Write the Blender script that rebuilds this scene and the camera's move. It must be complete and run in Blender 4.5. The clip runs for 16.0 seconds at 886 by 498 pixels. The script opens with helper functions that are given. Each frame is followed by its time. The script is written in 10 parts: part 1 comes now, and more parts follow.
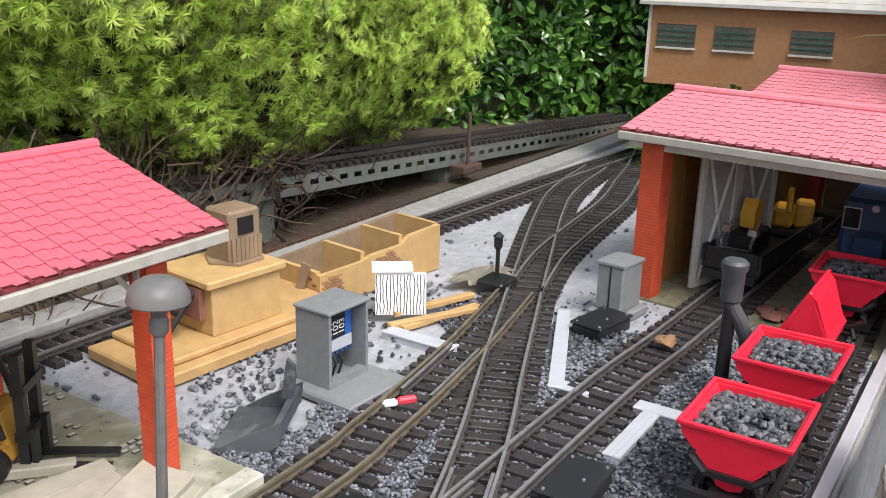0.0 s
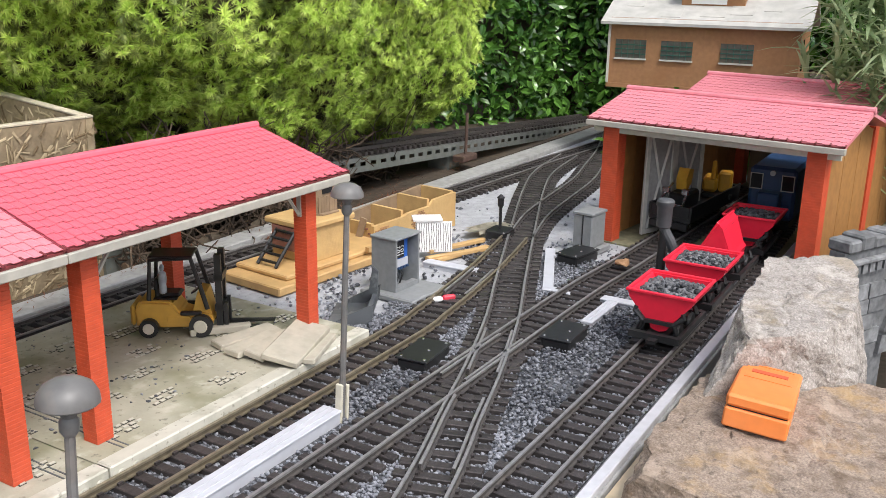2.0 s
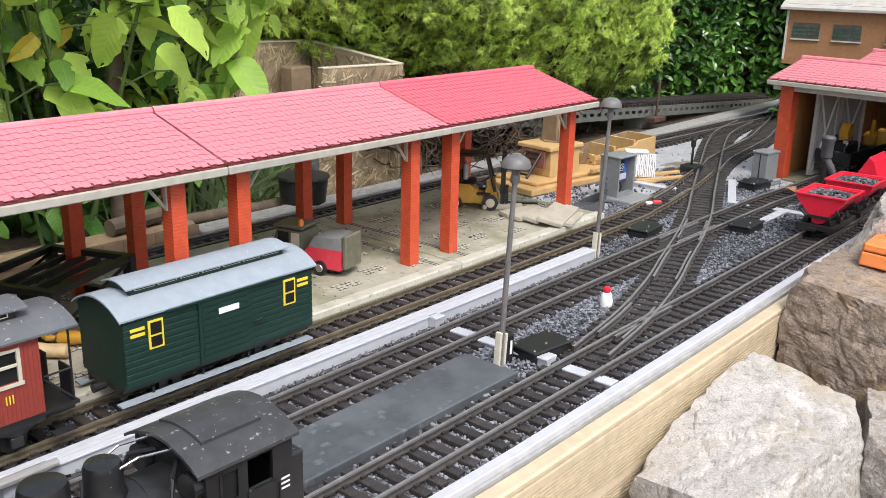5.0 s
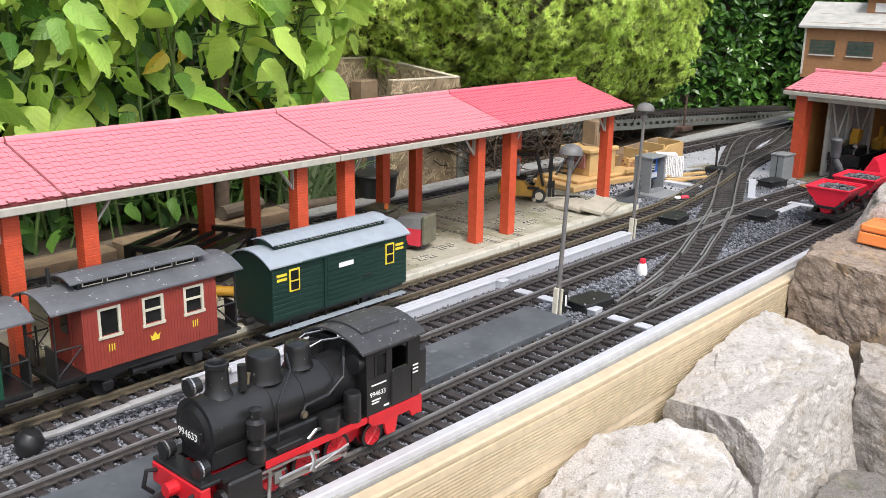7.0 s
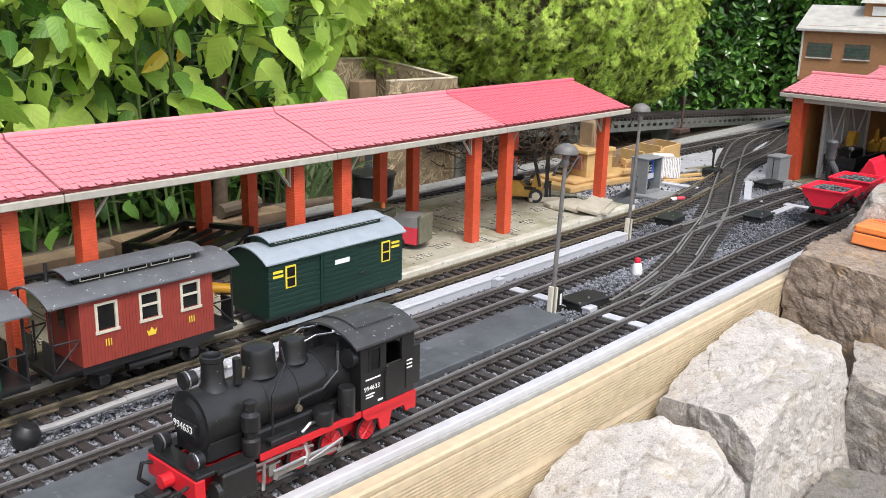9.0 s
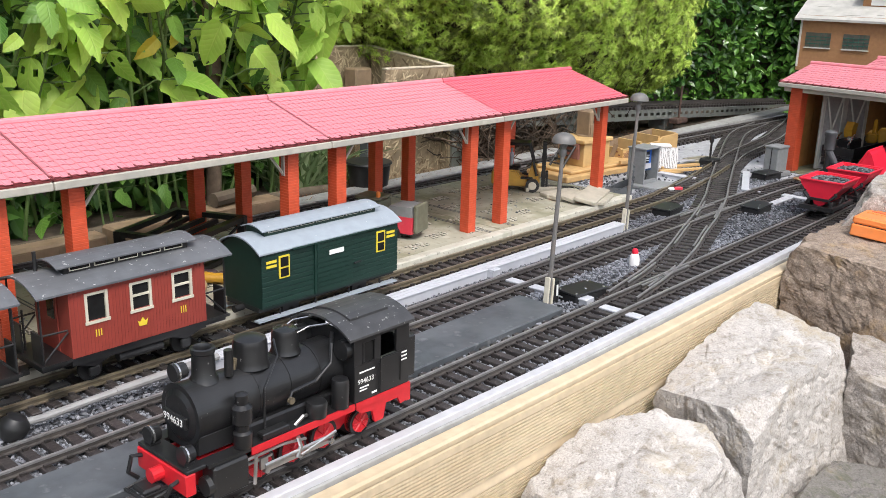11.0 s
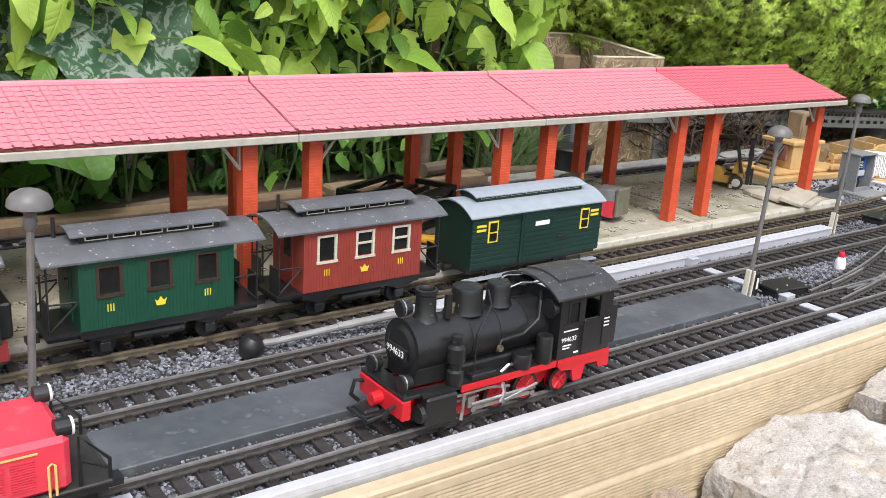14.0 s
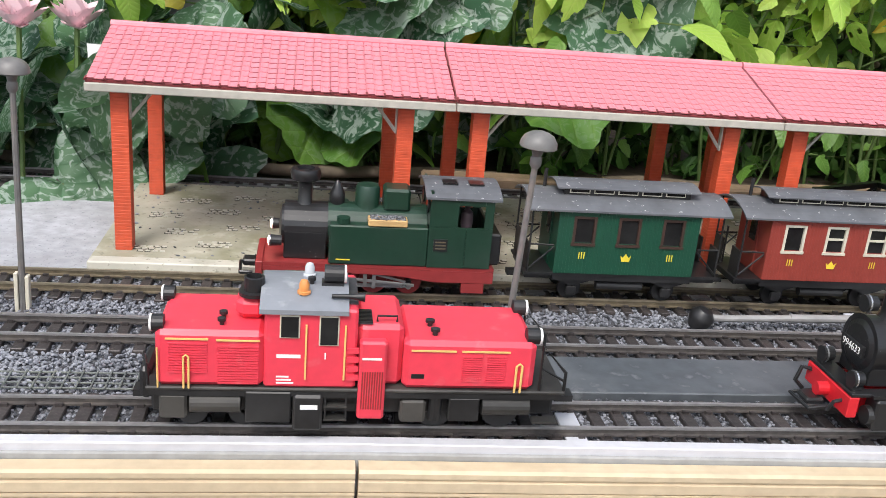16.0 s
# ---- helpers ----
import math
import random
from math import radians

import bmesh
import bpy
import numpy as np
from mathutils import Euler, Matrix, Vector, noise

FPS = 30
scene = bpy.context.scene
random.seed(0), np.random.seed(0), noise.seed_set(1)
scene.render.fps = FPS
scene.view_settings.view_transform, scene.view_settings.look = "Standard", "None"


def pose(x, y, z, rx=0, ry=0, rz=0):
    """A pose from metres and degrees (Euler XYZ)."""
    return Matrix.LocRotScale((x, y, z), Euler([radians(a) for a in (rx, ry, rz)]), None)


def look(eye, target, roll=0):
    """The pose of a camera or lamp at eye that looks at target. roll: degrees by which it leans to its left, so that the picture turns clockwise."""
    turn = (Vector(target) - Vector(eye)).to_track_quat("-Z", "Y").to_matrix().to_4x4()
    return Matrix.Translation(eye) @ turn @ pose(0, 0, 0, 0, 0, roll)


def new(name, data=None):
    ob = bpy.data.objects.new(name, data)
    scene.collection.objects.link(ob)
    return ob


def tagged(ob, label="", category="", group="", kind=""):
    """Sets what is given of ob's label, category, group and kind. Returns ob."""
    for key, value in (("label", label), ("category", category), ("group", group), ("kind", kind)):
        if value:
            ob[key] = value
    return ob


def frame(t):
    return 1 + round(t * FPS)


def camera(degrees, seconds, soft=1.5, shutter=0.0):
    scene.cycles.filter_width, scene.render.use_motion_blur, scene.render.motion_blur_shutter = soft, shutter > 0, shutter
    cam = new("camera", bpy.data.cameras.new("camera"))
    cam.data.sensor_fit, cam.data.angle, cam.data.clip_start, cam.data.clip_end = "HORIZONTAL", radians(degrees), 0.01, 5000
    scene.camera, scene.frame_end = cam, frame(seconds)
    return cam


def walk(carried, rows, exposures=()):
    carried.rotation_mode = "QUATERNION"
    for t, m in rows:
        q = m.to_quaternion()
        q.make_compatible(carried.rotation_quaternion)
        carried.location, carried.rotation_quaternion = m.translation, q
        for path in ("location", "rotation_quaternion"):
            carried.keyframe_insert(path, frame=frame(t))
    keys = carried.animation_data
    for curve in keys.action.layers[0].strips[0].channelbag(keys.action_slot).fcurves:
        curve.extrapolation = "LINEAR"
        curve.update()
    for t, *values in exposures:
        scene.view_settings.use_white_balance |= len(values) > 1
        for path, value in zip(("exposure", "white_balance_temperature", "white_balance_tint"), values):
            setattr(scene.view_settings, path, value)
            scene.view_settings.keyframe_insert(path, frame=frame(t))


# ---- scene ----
cam = camera(51.1, 16.0, soft=0.5)
PATH = [
    (0, (-0.4863, -0.1278, 0.4108), (1.1253, 0.8951, -0.1860), 1.55),
    (0.5, (-0.6722, -0.1924, 0.4353), (0.9814, 0.7835, -0.1245), 1.79),
    (1, (-0.7974, -0.2542, 0.4492), (0.8617, 0.7214, -0.0947), 1.24),
    (1.5, (-0.9150, -0.3010, 0.4613), (0.7534, 0.6610, -0.0778), 1.07),
    (2, (-0.9159, -0.3015, 0.4506), (0.7352, 0.6724, -0.1196), 0.99),
    (2.5, (-0.9464, -0.2970, 0.4431), (0.6805, 0.7019, -0.1530), 1.25),
    (3, (-1.0473, -0.3130, 0.4428), (0.5423, 0.7368, -0.1665), 1.51),
    (3.5, (-1.1323, -0.3855, 0.4346), (0.4159, 0.7258, -0.1721), 1.83),
    (4, (-1.2316, -0.4286, 0.4406), (0.2784, 0.7394, -0.1558), 1.84),
    (4.5, (-1.3537, -0.4625, 0.4366), (0.1283, 0.7428, -0.1558), 1.77),
    (5, (-1.4552, -0.4875, 0.4390), (0.0094, 0.7408, -0.1492), 1.44),
    (7.5, (-1.7147, -0.6310, 0.4509), (-0.2803, 0.6526, -0.0923), 1.01),
    (8, (-1.7090, -0.6317, 0.4488), (-0.2652, 0.6450, -0.0853), 1.22),
    (8.5, (-1.7076, -0.6326, 0.4465), (-0.2661, 0.6457, -0.0901), 1.16),
    (9, (-1.7062, -0.6294, 0.4466), (-0.2696, 0.6507, -0.0986), 1.31),
    (11.5, (-1.6943, -0.6194, 0.4429), (-0.2515, 0.6415, -0.1300), 1.68),
    (12, (-1.6946, -0.6205, 0.4427), (-0.2409, 0.6269, -0.1325), 1.80),
    (12.5, (-1.6883, -0.6201, 0.4442), (-0.2333, 0.6270, -0.1283), 1.96),
    (13, (-1.6895, -0.6187, 0.4461), (-0.2679, 0.6650, -0.1291), 2.50),
    (13.5, (-1.7230, -0.6247, 0.4380), (-0.3952, 0.7548, -0.1400), 3.10),
    (14, (-1.7639, -0.6403, 0.4283), (-0.6087, 0.8795, -0.1683), 3.78),
    (14.5, (-1.8126, -0.6539, 0.4119), (-0.8650, 0.9924, -0.2141), 5.09),
    (15, (-1.8234, -0.6635, 0.4111), (-1.1176, 1.0917, -0.2378), 5.58),
    (15.5, (-1.8124, -0.6780, 0.4045), (-1.3262, 1.1451, -0.2587), 5.38),
    (16, (-1.8025, -0.6946, 0.4069), (-1.5187, 1.1719, -0.2532), 4.93),
]
walk(cam, [(t, look(eye, target, roll)) for t, eye, target, roll in PATH])

# ---- light ----
scene.view_settings.exposure = 0.85
world = bpy.data.worlds.new("sky")
scene.world = world
world.use_nodes = True
wn = world.node_tree.nodes
sky = wn.new("ShaderNodeTexSky")
sky.sky_type, sky.sun_disc = 'NISHITA', False
sky.sun_elevation, sky.sun_rotation = radians(58), radians(200)
sky.air_density, sky.dust_density = 1.0, 3.0
wn["Background"].inputs["Strength"].default_value = 0.15
grey = wn.new("ShaderNodeHueSaturation")
grey.inputs["Saturation"].default_value = 0.55
world.node_tree.links.new(sky.outputs["Color"], grey.inputs["Color"])
world.node_tree.links.new(grey.outputs["Color"], wn["Background"].inputs["Color"])
sun_data = bpy.data.lights.new("sun", 'SUN')
sun_data.energy, sun_data.angle, sun_data.color = 1.35, radians(20), (1.0, 0.975, 0.95)
sun = new("sun", sun_data)
sun.matrix_world = look((-1.4, -2.6, 4.2), (0, 0, 0))


# ---- materials ----
def mat(name, color, rough=0.6, metal=0.0, var=0.15, scale=40.0, bump=0.0, color2=None, dirt=0.0, per=0.0, spec=0.5,
        coat=0.0, trans=0.0, bscale=None, dirt_color=(0.12, 0.10, 0.08), emit=0.0):
    m = bpy.data.materials.new(name)
    m.use_nodes = True
    nt, n = m.node_tree, m.node_tree.nodes
    b = n["Principled BSDF"]
    link = nt.links.new
    geo = n.new("ShaderNodeTexCoord")
    fine = n.new("ShaderNodeTexNoise")
    fine.inputs["Scale"].default_value, fine.inputs["Detail"].default_value = scale, 6
    link(geo.outputs["Object"], fine.inputs["Vector"])
    coarse = n.new("ShaderNodeTexNoise")
    coarse.inputs["Scale"].default_value, coarse.inputs["Detail"].default_value = scale * 0.13, 4
    link(geo.outputs["Object"], coarse.inputs["Vector"])
    c2 = color2 or tuple(c * (1 - var) for c in color)
    ramp = n.new("ShaderNodeMix")
    ramp.data_type = 'RGBA'
    ramp.inputs[6].default_value, ramp.inputs[7].default_value = (*color, 1), (*c2, 1)
    mid = n.new("ShaderNodeMapRange")
    mid.inputs["From Min"].default_value, mid.inputs["From Max"].default_value = 0.3, 0.7
    link(fine.outputs["Fac"], mid.inputs["Value"])
    link(mid.outputs["Result"], ramp.inputs["Factor"])
    out = ramp.outputs[2]
    if dirt:
        dm = n.new("ShaderNodeMix")
        dm.data_type = 'RGBA'
        edge = n.new("ShaderNodeMapRange")
        edge.inputs["From Min"].default_value, edge.inputs["From Max"].default_value = 0.48, 0.72
        edge.inputs["To Max"].default_value = dirt
        link(coarse.outputs["Fac"], edge.inputs["Value"])
        link(edge.outputs["Result"], dm.inputs["Factor"])
        link(out, dm.inputs[6])
        dm.inputs[7].default_value = (*dirt_color, 1)
        out = dm.outputs[2]
    if per:
        hsv = n.new("ShaderNodeHueSaturation")
        info = n.new("ShaderNodeObjectInfo")
        mr = n.new("ShaderNodeMapRange")
        mr.inputs["To Min"].default_value, mr.inputs["To Max"].default_value = 1 - per, 1 + per
        link(info.outputs["Random"], mr.inputs["Value"])
        link(mr.outputs["Result"], hsv.inputs["Value"])
        link(out, hsv.inputs["Color"])
        out = hsv.outputs["Color"]
    link(out, b.inputs["Base Color"])
    rr = n.new("ShaderNodeMapRange")
    rr.inputs["To Min"].default_value, rr.inputs["To Max"].default_value = max(rough - 0.12, 0.03), min(rough + 0.12, 1)
    link(coarse.outputs["Fac"], rr.inputs["Value"])
    link(rr.outputs["Result"], b.inputs["Roughness"])
    b.inputs["Metallic"].default_value = metal
    b.inputs["Specular IOR Level"].default_value = spec
    b.inputs["Coat Weight"].default_value = coat
    if trans:
        b.inputs["Transmission Weight"].default_value = trans
    if emit:
        b.inputs["Emission Color"].default_value = (*color, 1)
        b.inputs["Emission Strength"].default_value = emit
    if bump:
        bn = n.new("ShaderNodeBump")
        bn.inputs["Strength"].default_value, bn.inputs["Distance"].default_value = bump, 0.002
        src = fine
        if bscale:
            src = n.new("ShaderNodeTexNoise")
            src.inputs["Scale"].default_value, src.inputs["Detail"].default_value = bscale, 5
            link(geo.outputs["Object"], src.inputs["Vector"])
        link(src.outputs["Fac"], bn.inputs["Height"])
        link(bn.outputs["Normal"], b.inputs["Normal"])
    return m


def island_mat(name, dark, light, rough=0.5, trans=0.0, spec=0.4, noise_scale=3.0):
    """Leaves, needles and stones: each loose piece takes its own tone between two colours."""
    m = bpy.data.materials.new(name)
    m.use_nodes = True
    nt, n = m.node_tree, m.node_tree.nodes
    b = n["Principled BSDF"]
    g = n.new("ShaderNodeNewGeometry")
    tc = n.new("ShaderNodeTexCoord")
    nz = n.new("ShaderNodeTexNoise")
    nz.inputs["Scale"].default_value = noise_scale
    nt.links.new(tc.outputs["Object"], nz.inputs["Vector"])
    add = n.new("ShaderNodeMath")
    add.operation = 'ADD'
    nt.links.new(g.outputs["Random Per Island"], add.inputs[0])
    sc = n.new("ShaderNodeMapRange")
    sc.inputs["From Min"].default_value, sc.inputs["From Max"].default_value = 0.3, 0.7
    sc.inputs["To Min"].default_value, sc.inputs["To Max"].default_value = -0.4, 0.4
    nt.links.new(nz.outputs["Fac"], sc.inputs["Value"])
    nt.links.new(sc.outputs["Result"], add.inputs[1])
    mx = n.new("ShaderNodeMix")
    mx.data_type, mx.clamp_factor = 'RGBA', True
    mx.inputs[6].default_value, mx.inputs[7].default_value = (*dark, 1), (*light, 1)
    nt.links.new(add.outputs[0], mx.inputs["Factor"])
    nt.links.new(mx.outputs[2], b.inputs["Base Color"])
    b.inputs["Roughness"].default_value = rough
    b.inputs["Specular IOR Level"].default_value = spec
    if trans:
        out = n["Material Output"]
        tr = n.new("ShaderNodeBsdfTranslucent")
        nt.links.new(mx.outputs[2], tr.inputs["Color"])
        ms = n.new("ShaderNodeMixShader")
        ms.inputs[0].default_value = trans
        nt.links.new(b.outputs[0], ms.inputs[1])
        nt.links.new(tr.outputs[0], ms.inputs[2])
        nt.links.new(ms.outputs[0], out.inputs["Surface"])
    return m


def rock_mat(name, pale, dark, stain, amount, ochre=(0.36, 0.28, 0.17)):
    """Granite: fine light and dark crystals, darker pits and broad brown or green stains."""
    m = mat(name, pale, 0.85, var=0.35, scale=420, bump=0.7, color2=dark, dirt=amount, dirt_color=stain, bscale=260)
    nt, n = m.node_tree, m.node_tree.nodes
    b = n["Principled BSDF"]
    src = b.inputs["Base Color"].links[0].from_socket
    tc = n.new("ShaderNodeTexCoord")
    for scale, lo, hi, strength, col in ((170, 0.56, 0.63, 0.65, tuple(c * 0.45 for c in dark)), (420, 0.54, 0.62, 0.5, tuple(c * 0.5 for c in dark)), (420, 0.58, 0.66, 0.6, tuple(min(c * 1.5, 0.8) for c in pale)), (60, 0.54, 0.66, 0.7, stain), (11, 0.54, 0.66, 0.55, ochre), (16, 0.56, 0.62, 0.4, tuple(min(c * 1.3, 0.75) for c in pale))):
        nz = n.new("ShaderNodeTexNoise")
        nz.inputs["Scale"].default_value, nz.inputs["Detail"].default_value, nz.inputs["Roughness"].default_value = scale, 8, 0.7
        nt.links.new(tc.outputs["Object"], nz.inputs["Vector"])
        mr = n.new("ShaderNodeMapRange")
        mr.inputs["From Min"].default_value, mr.inputs["From Max"].default_value, mr.inputs["To Max"].default_value = lo, hi, strength
        nt.links.new(nz.outputs["Fac"], mr.inputs["Value"])
        mx = n.new("ShaderNodeMix")
        mx.data_type = 'RGBA'
        nt.links.new(mr.outputs["Result"], mx.inputs["Factor"])
        nt.links.new(src, mx.inputs[6])
        mx.inputs[7].default_value = (*col, 1)
        src = mx.outputs[2]
    nt.links.new(src, b.inputs["Base Color"])
    return m


M = dict(
    ballast=island_mat("ballast", (0.035, 0.037, 0.044), (0.27, 0.28, 0.31), 0.45),
    bed=mat("grey_roofing_felt", (0.46, 0.47, 0.50), 0.8, var=0.3, scale=60, dirt=0.5, bump=0.3, dirt_color=(0.24, 0.24, 0.25)),
    chips=mat("dark_stone_chips", (0.11, 0.113, 0.125), 0.85, var=0.7, scale=300, bump=0.9, dirt=0.5, dirt_color=(0.05, 0.05, 0.05)),
    soil=mat("soil", (0.09, 0.065, 0.045), 0.95, var=0.5, scale=60, bump=0.8, dirt=0.6, dirt_color=(0.05, 0.045, 0.03)),
    sleeper=mat("brown_plastic_sleeper", (0.050, 0.042, 0.040), 0.5, var=0.4, scale=220, bump=0.25, per=0.25),
    rail=mat("oxidised_rail", (0.10, 0.09, 0.085), 0.5, metal=0.3, var=0.4, scale=150, dirt=0.5),
    brass=mat("brass_rail", (0.20, 0.165, 0.11), 0.45, metal=0.4, var=0.4, scale=120, dirt=0.6, dirt_color=(0.12, 0.10, 0.08)),
    rail_head=mat("worn_rail_head", (0.34, 0.33, 0.33), 0.42, metal=0.45, var=0.3, scale=120, dirt=0.5, dirt_color=(0.22, 0.20, 0.19)),
    brass_head=mat("worn_brass_head", (0.34, 0.29, 0.21), 0.40, metal=0.5, var=0.3, scale=120, dirt=0.6, dirt_color=(0.25, 0.20, 0.14)),
    roof=mat("pink_red_tiles", (0.72, 0.13, 0.175), 0.40, var=0.12, scale=160, dirt=0.4, dirt_color=(0.72, 0.22, 0.26), bump=0.08),
    roof_pale=mat("faded_pink_tiles", (0.72, 0.235, 0.275), 0.42, var=0.14, scale=160, dirt=0.6, dirt_color=(0.74, 0.36, 0.385), bump=0.08),
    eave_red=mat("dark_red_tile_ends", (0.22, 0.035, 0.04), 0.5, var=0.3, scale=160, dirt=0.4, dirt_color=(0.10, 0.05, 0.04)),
    roof_edge=mat("shaded_tile_edge", (0.66, 0.20, 0.23), 0.6, var=0.3, scale=160),
    gutter=mat("grey_gutter_plastic", (0.47, 0.44, 0.38), 0.5, var=0.2, scale=90, dirt=0.4, dirt_color=(0.30, 0.29, 0.26)),
    brickred=mat("orange_red_brick_plastic", (0.62, 0.09, 0.035), 0.5, var=0.2, scale=90, dirt=0.3, dirt_color=(0.45, 0.06, 0.03)),
    platform=mat("weathered_platform", (0.44, 0.42, 0.33), 0.7, var=0.2, scale=30, dirt=0.8, dirt_color=(0.24, 0.235, 0.14), bump=0.2, bscale=200),
    kerb=mat("pale_kerb", (0.56, 0.54, 0.46), 0.6, var=0.15, scale=60, dirt=0.4, dirt_color=(0.42, 0.40, 0.32)),
    concrete=mat("concrete", (0.36, 0.36, 0.35), 0.8, var=0.25, scale=80, bump=0.3, dirt=0.4, dirt_color=(0.22, 0.21, 0.19)),
    wpc=mat("beige_decking", (0.62, 0.50, 0.34), 0.55, var=0.2, scale=70, dirt=0.35, dirt_color=(0.42, 0.33, 0.22), bump=0.1),
    alu=mat("pale_edge_trim", (0.55, 0.55, 0.58), 0.35, var=0.12, scale=80, dirt=0.4, dirt_color=(0.44, 0.43, 0.44)),
    conduit=mat("pale_cable_duct", (0.52, 0.53, 0.57), 0.45, var=0.1, scale=70, dirt=0.45, dirt_color=(0.46, 0.46, 0.48)),
    rock=rock_mat("granite", (0.55, 0.515, 0.48), (0.36, 0.33, 0.30), (0.20, 0.165, 0.12), 0.4, (0.40, 0.32, 0.20)),
    rock_grey=rock_mat("grey_granite", (0.46, 0.42, 0.38), (0.22, 0.19, 0.17), (0.12, 0.095, 0.07), 0.6, (0.33, 0.27, 0.18)),
    rock_brown=rock_mat("brown_granite", (0.38, 0.30, 0.235), (0.18, 0.135, 0.105), (0.12, 0.08, 0.05), 0.7, (0.42, 0.27, 0.11)),
    rock_dark=rock_mat("dark_stone", (0.22, 0.205, 0.185), (0.11, 0.10, 0.09), (0.08, 0.085, 0.045), 0.7),
    slate=mat("slate_slab", (0.085, 0.095, 0.105), 0.5, var=0.35, scale=60, dirt=0.4, dirt_color=(0.17, 0.18, 0.19), bump=0.15),
    black=mat("black_plastic", (0.018, 0.018, 0.019), 0.42, var=0.4, scale=120, dirt=0.25, dirt_color=(0.06, 0.06, 0.06)),
    cab_grey=mat("worn_black_roof", (0.055, 0.055, 0.058), 0.45, var=0.35, scale=70, dirt=0.4, dirt_color=(0.11, 0.11, 0.11)),
    blackmetal=mat("satin_black_paint", (0.017, 0.017, 0.018), 0.31, var=0.3, scale=90, dirt=0.2, dirt_color=(0.05, 0.05, 0.048), bump=0.03),
    loco_red=mat("signal_red_plastic", (0.74, 0.052, 0.085), 0.42, var=0.1, scale=90, dirt=0.15, dirt_color=(0.5, 0.05, 0.05)),
    lamp_grey=mat("lamp_grey_plastic", (0.16, 0.155, 0.15), 0.45, var=0.3, scale=90, dirt=0.3, dirt_color=(0.28, 0.26, 0.24)),
    bridgestone=mat("grey_bridge_stone", (0.24, 0.245, 0.25), 0.8, var=0.5, scale=90, dirt=0.6, dirt_color=(0.08, 0.08, 0.08), bump=0.6, per=0.3),
    cream=mat("cream_plastic", (0.62, 0.58, 0.47), 0.5, var=0.15, scale=90, dirt=0.35, dirt_color=(0.4, 0.36, 0.28)),
)


def speckle(m, scale, lo, hi, strength, col, stretch=(1, 1, 1)):
    """Adds specks, spots or streaks of another colour to a material."""
    nt, n = m.node_tree, m.node_tree.nodes
    b = n["Principled BSDF"]
    src = b.inputs["Base Color"].links[0].from_socket
    tc, mp = n.new("ShaderNodeTexCoord"), n.new("ShaderNodeMapping")
    mp.inputs["Scale"].default_value = stretch
    nt.links.new(tc.outputs["Object"], mp.inputs["Vector"])
    nz = n.new("ShaderNodeTexNoise")
    nz.inputs["Scale"].default_value, nz.inputs["Detail"].default_value = scale, 4
    nt.links.new(mp.outputs["Vector"], nz.inputs["Vector"])
    mr = n.new("ShaderNodeMapRange")
    mr.inputs["From Min"].default_value, mr.inputs["From Max"].default_value, mr.inputs["To Max"].default_value = lo, hi, strength
    nt.links.new(nz.outputs["Fac"], mr.inputs["Value"])
    mx = n.new("ShaderNodeMix")
    mx.data_type = 'RGBA'
    nt.links.new(mr.outputs["Result"], mx.inputs["Factor"])
    nt.links.new(src, mx.inputs[6])
    mx.inputs[7].default_value = (*col, 1)
    nt.links.new(mx.outputs[2], b.inputs["Base Color"])


speckle(M["platform"], 9, 0.50, 0.64, 0.75, (0.20, 0.20, 0.115))
speckle(M["platform"], 120, 0.62, 0.70, 0.6, (0.12, 0.11, 0.08))
speckle(M["platform"], 40, 0.58, 0.70, 0.5, (0.58, 0.56, 0.47))
speckle(M["kerb"], 30, 0.55, 0.68, 0.5, (0.30, 0.29, 0.22))
speckle(M["kerb"], 160, 0.62, 0.70, 0.6, (0.16, 0.15, 0.11))
speckle(M["wpc"], 60, 0.50, 0.66, 0.5, (0.48, 0.37, 0.235), (0.06, 1, 1))
speckle(M["wpc"], 16, 0.52, 0.66, 0.35, (0.62, 0.52, 0.38), (0.25, 1, 1))
speckle(M["slate"], 60, 0.60, 0.72, 0.5, (0.26, 0.27, 0.28))
speckle(M["slate"], 12, 0.50, 0.66, 0.4, (0.15, 0.16, 0.17))
speckle(M["cab_grey"], 200, 0.64, 0.69, 0.6, (0.42, 0.41, 0.39))
speckle(M["blackmetal"], 240, 0.70, 0.74, 0.5, (0.35, 0.34, 0.32))
speckle(M["sleeper"], 300, 0.60, 0.72, 0.35, (0.16, 0.13, 0.12))
speckle(M["bed"], 20, 0.52, 0.66, 0.45, (0.30, 0.30, 0.31))
speckle(M["bed"], 260, 0.62, 0.68, 0.6, (0.14, 0.14, 0.15))
speckle(M["alu"], 40, 0.58, 0.72, 0.35, (0.42, 0.42, 0.43), (0.2, 1, 1))
speckle(M["lamp_grey"], 40, 0.50, 0.66, 0.5, (0.24, 0.19, 0.16))


# ---- mesh helpers ----
def link_mesh(name, bm, material, smooth=False):
    me = bpy.data.meshes.new(name)
    bm.normal_update()
    bm.to_mesh(me)
    bm.free()
    if smooth:
        for f in me.polygons:
            f.use_smooth = True
        me.set_sharp_from_angle(angle=math.radians(38))
    me.materials.append(material)
    return me


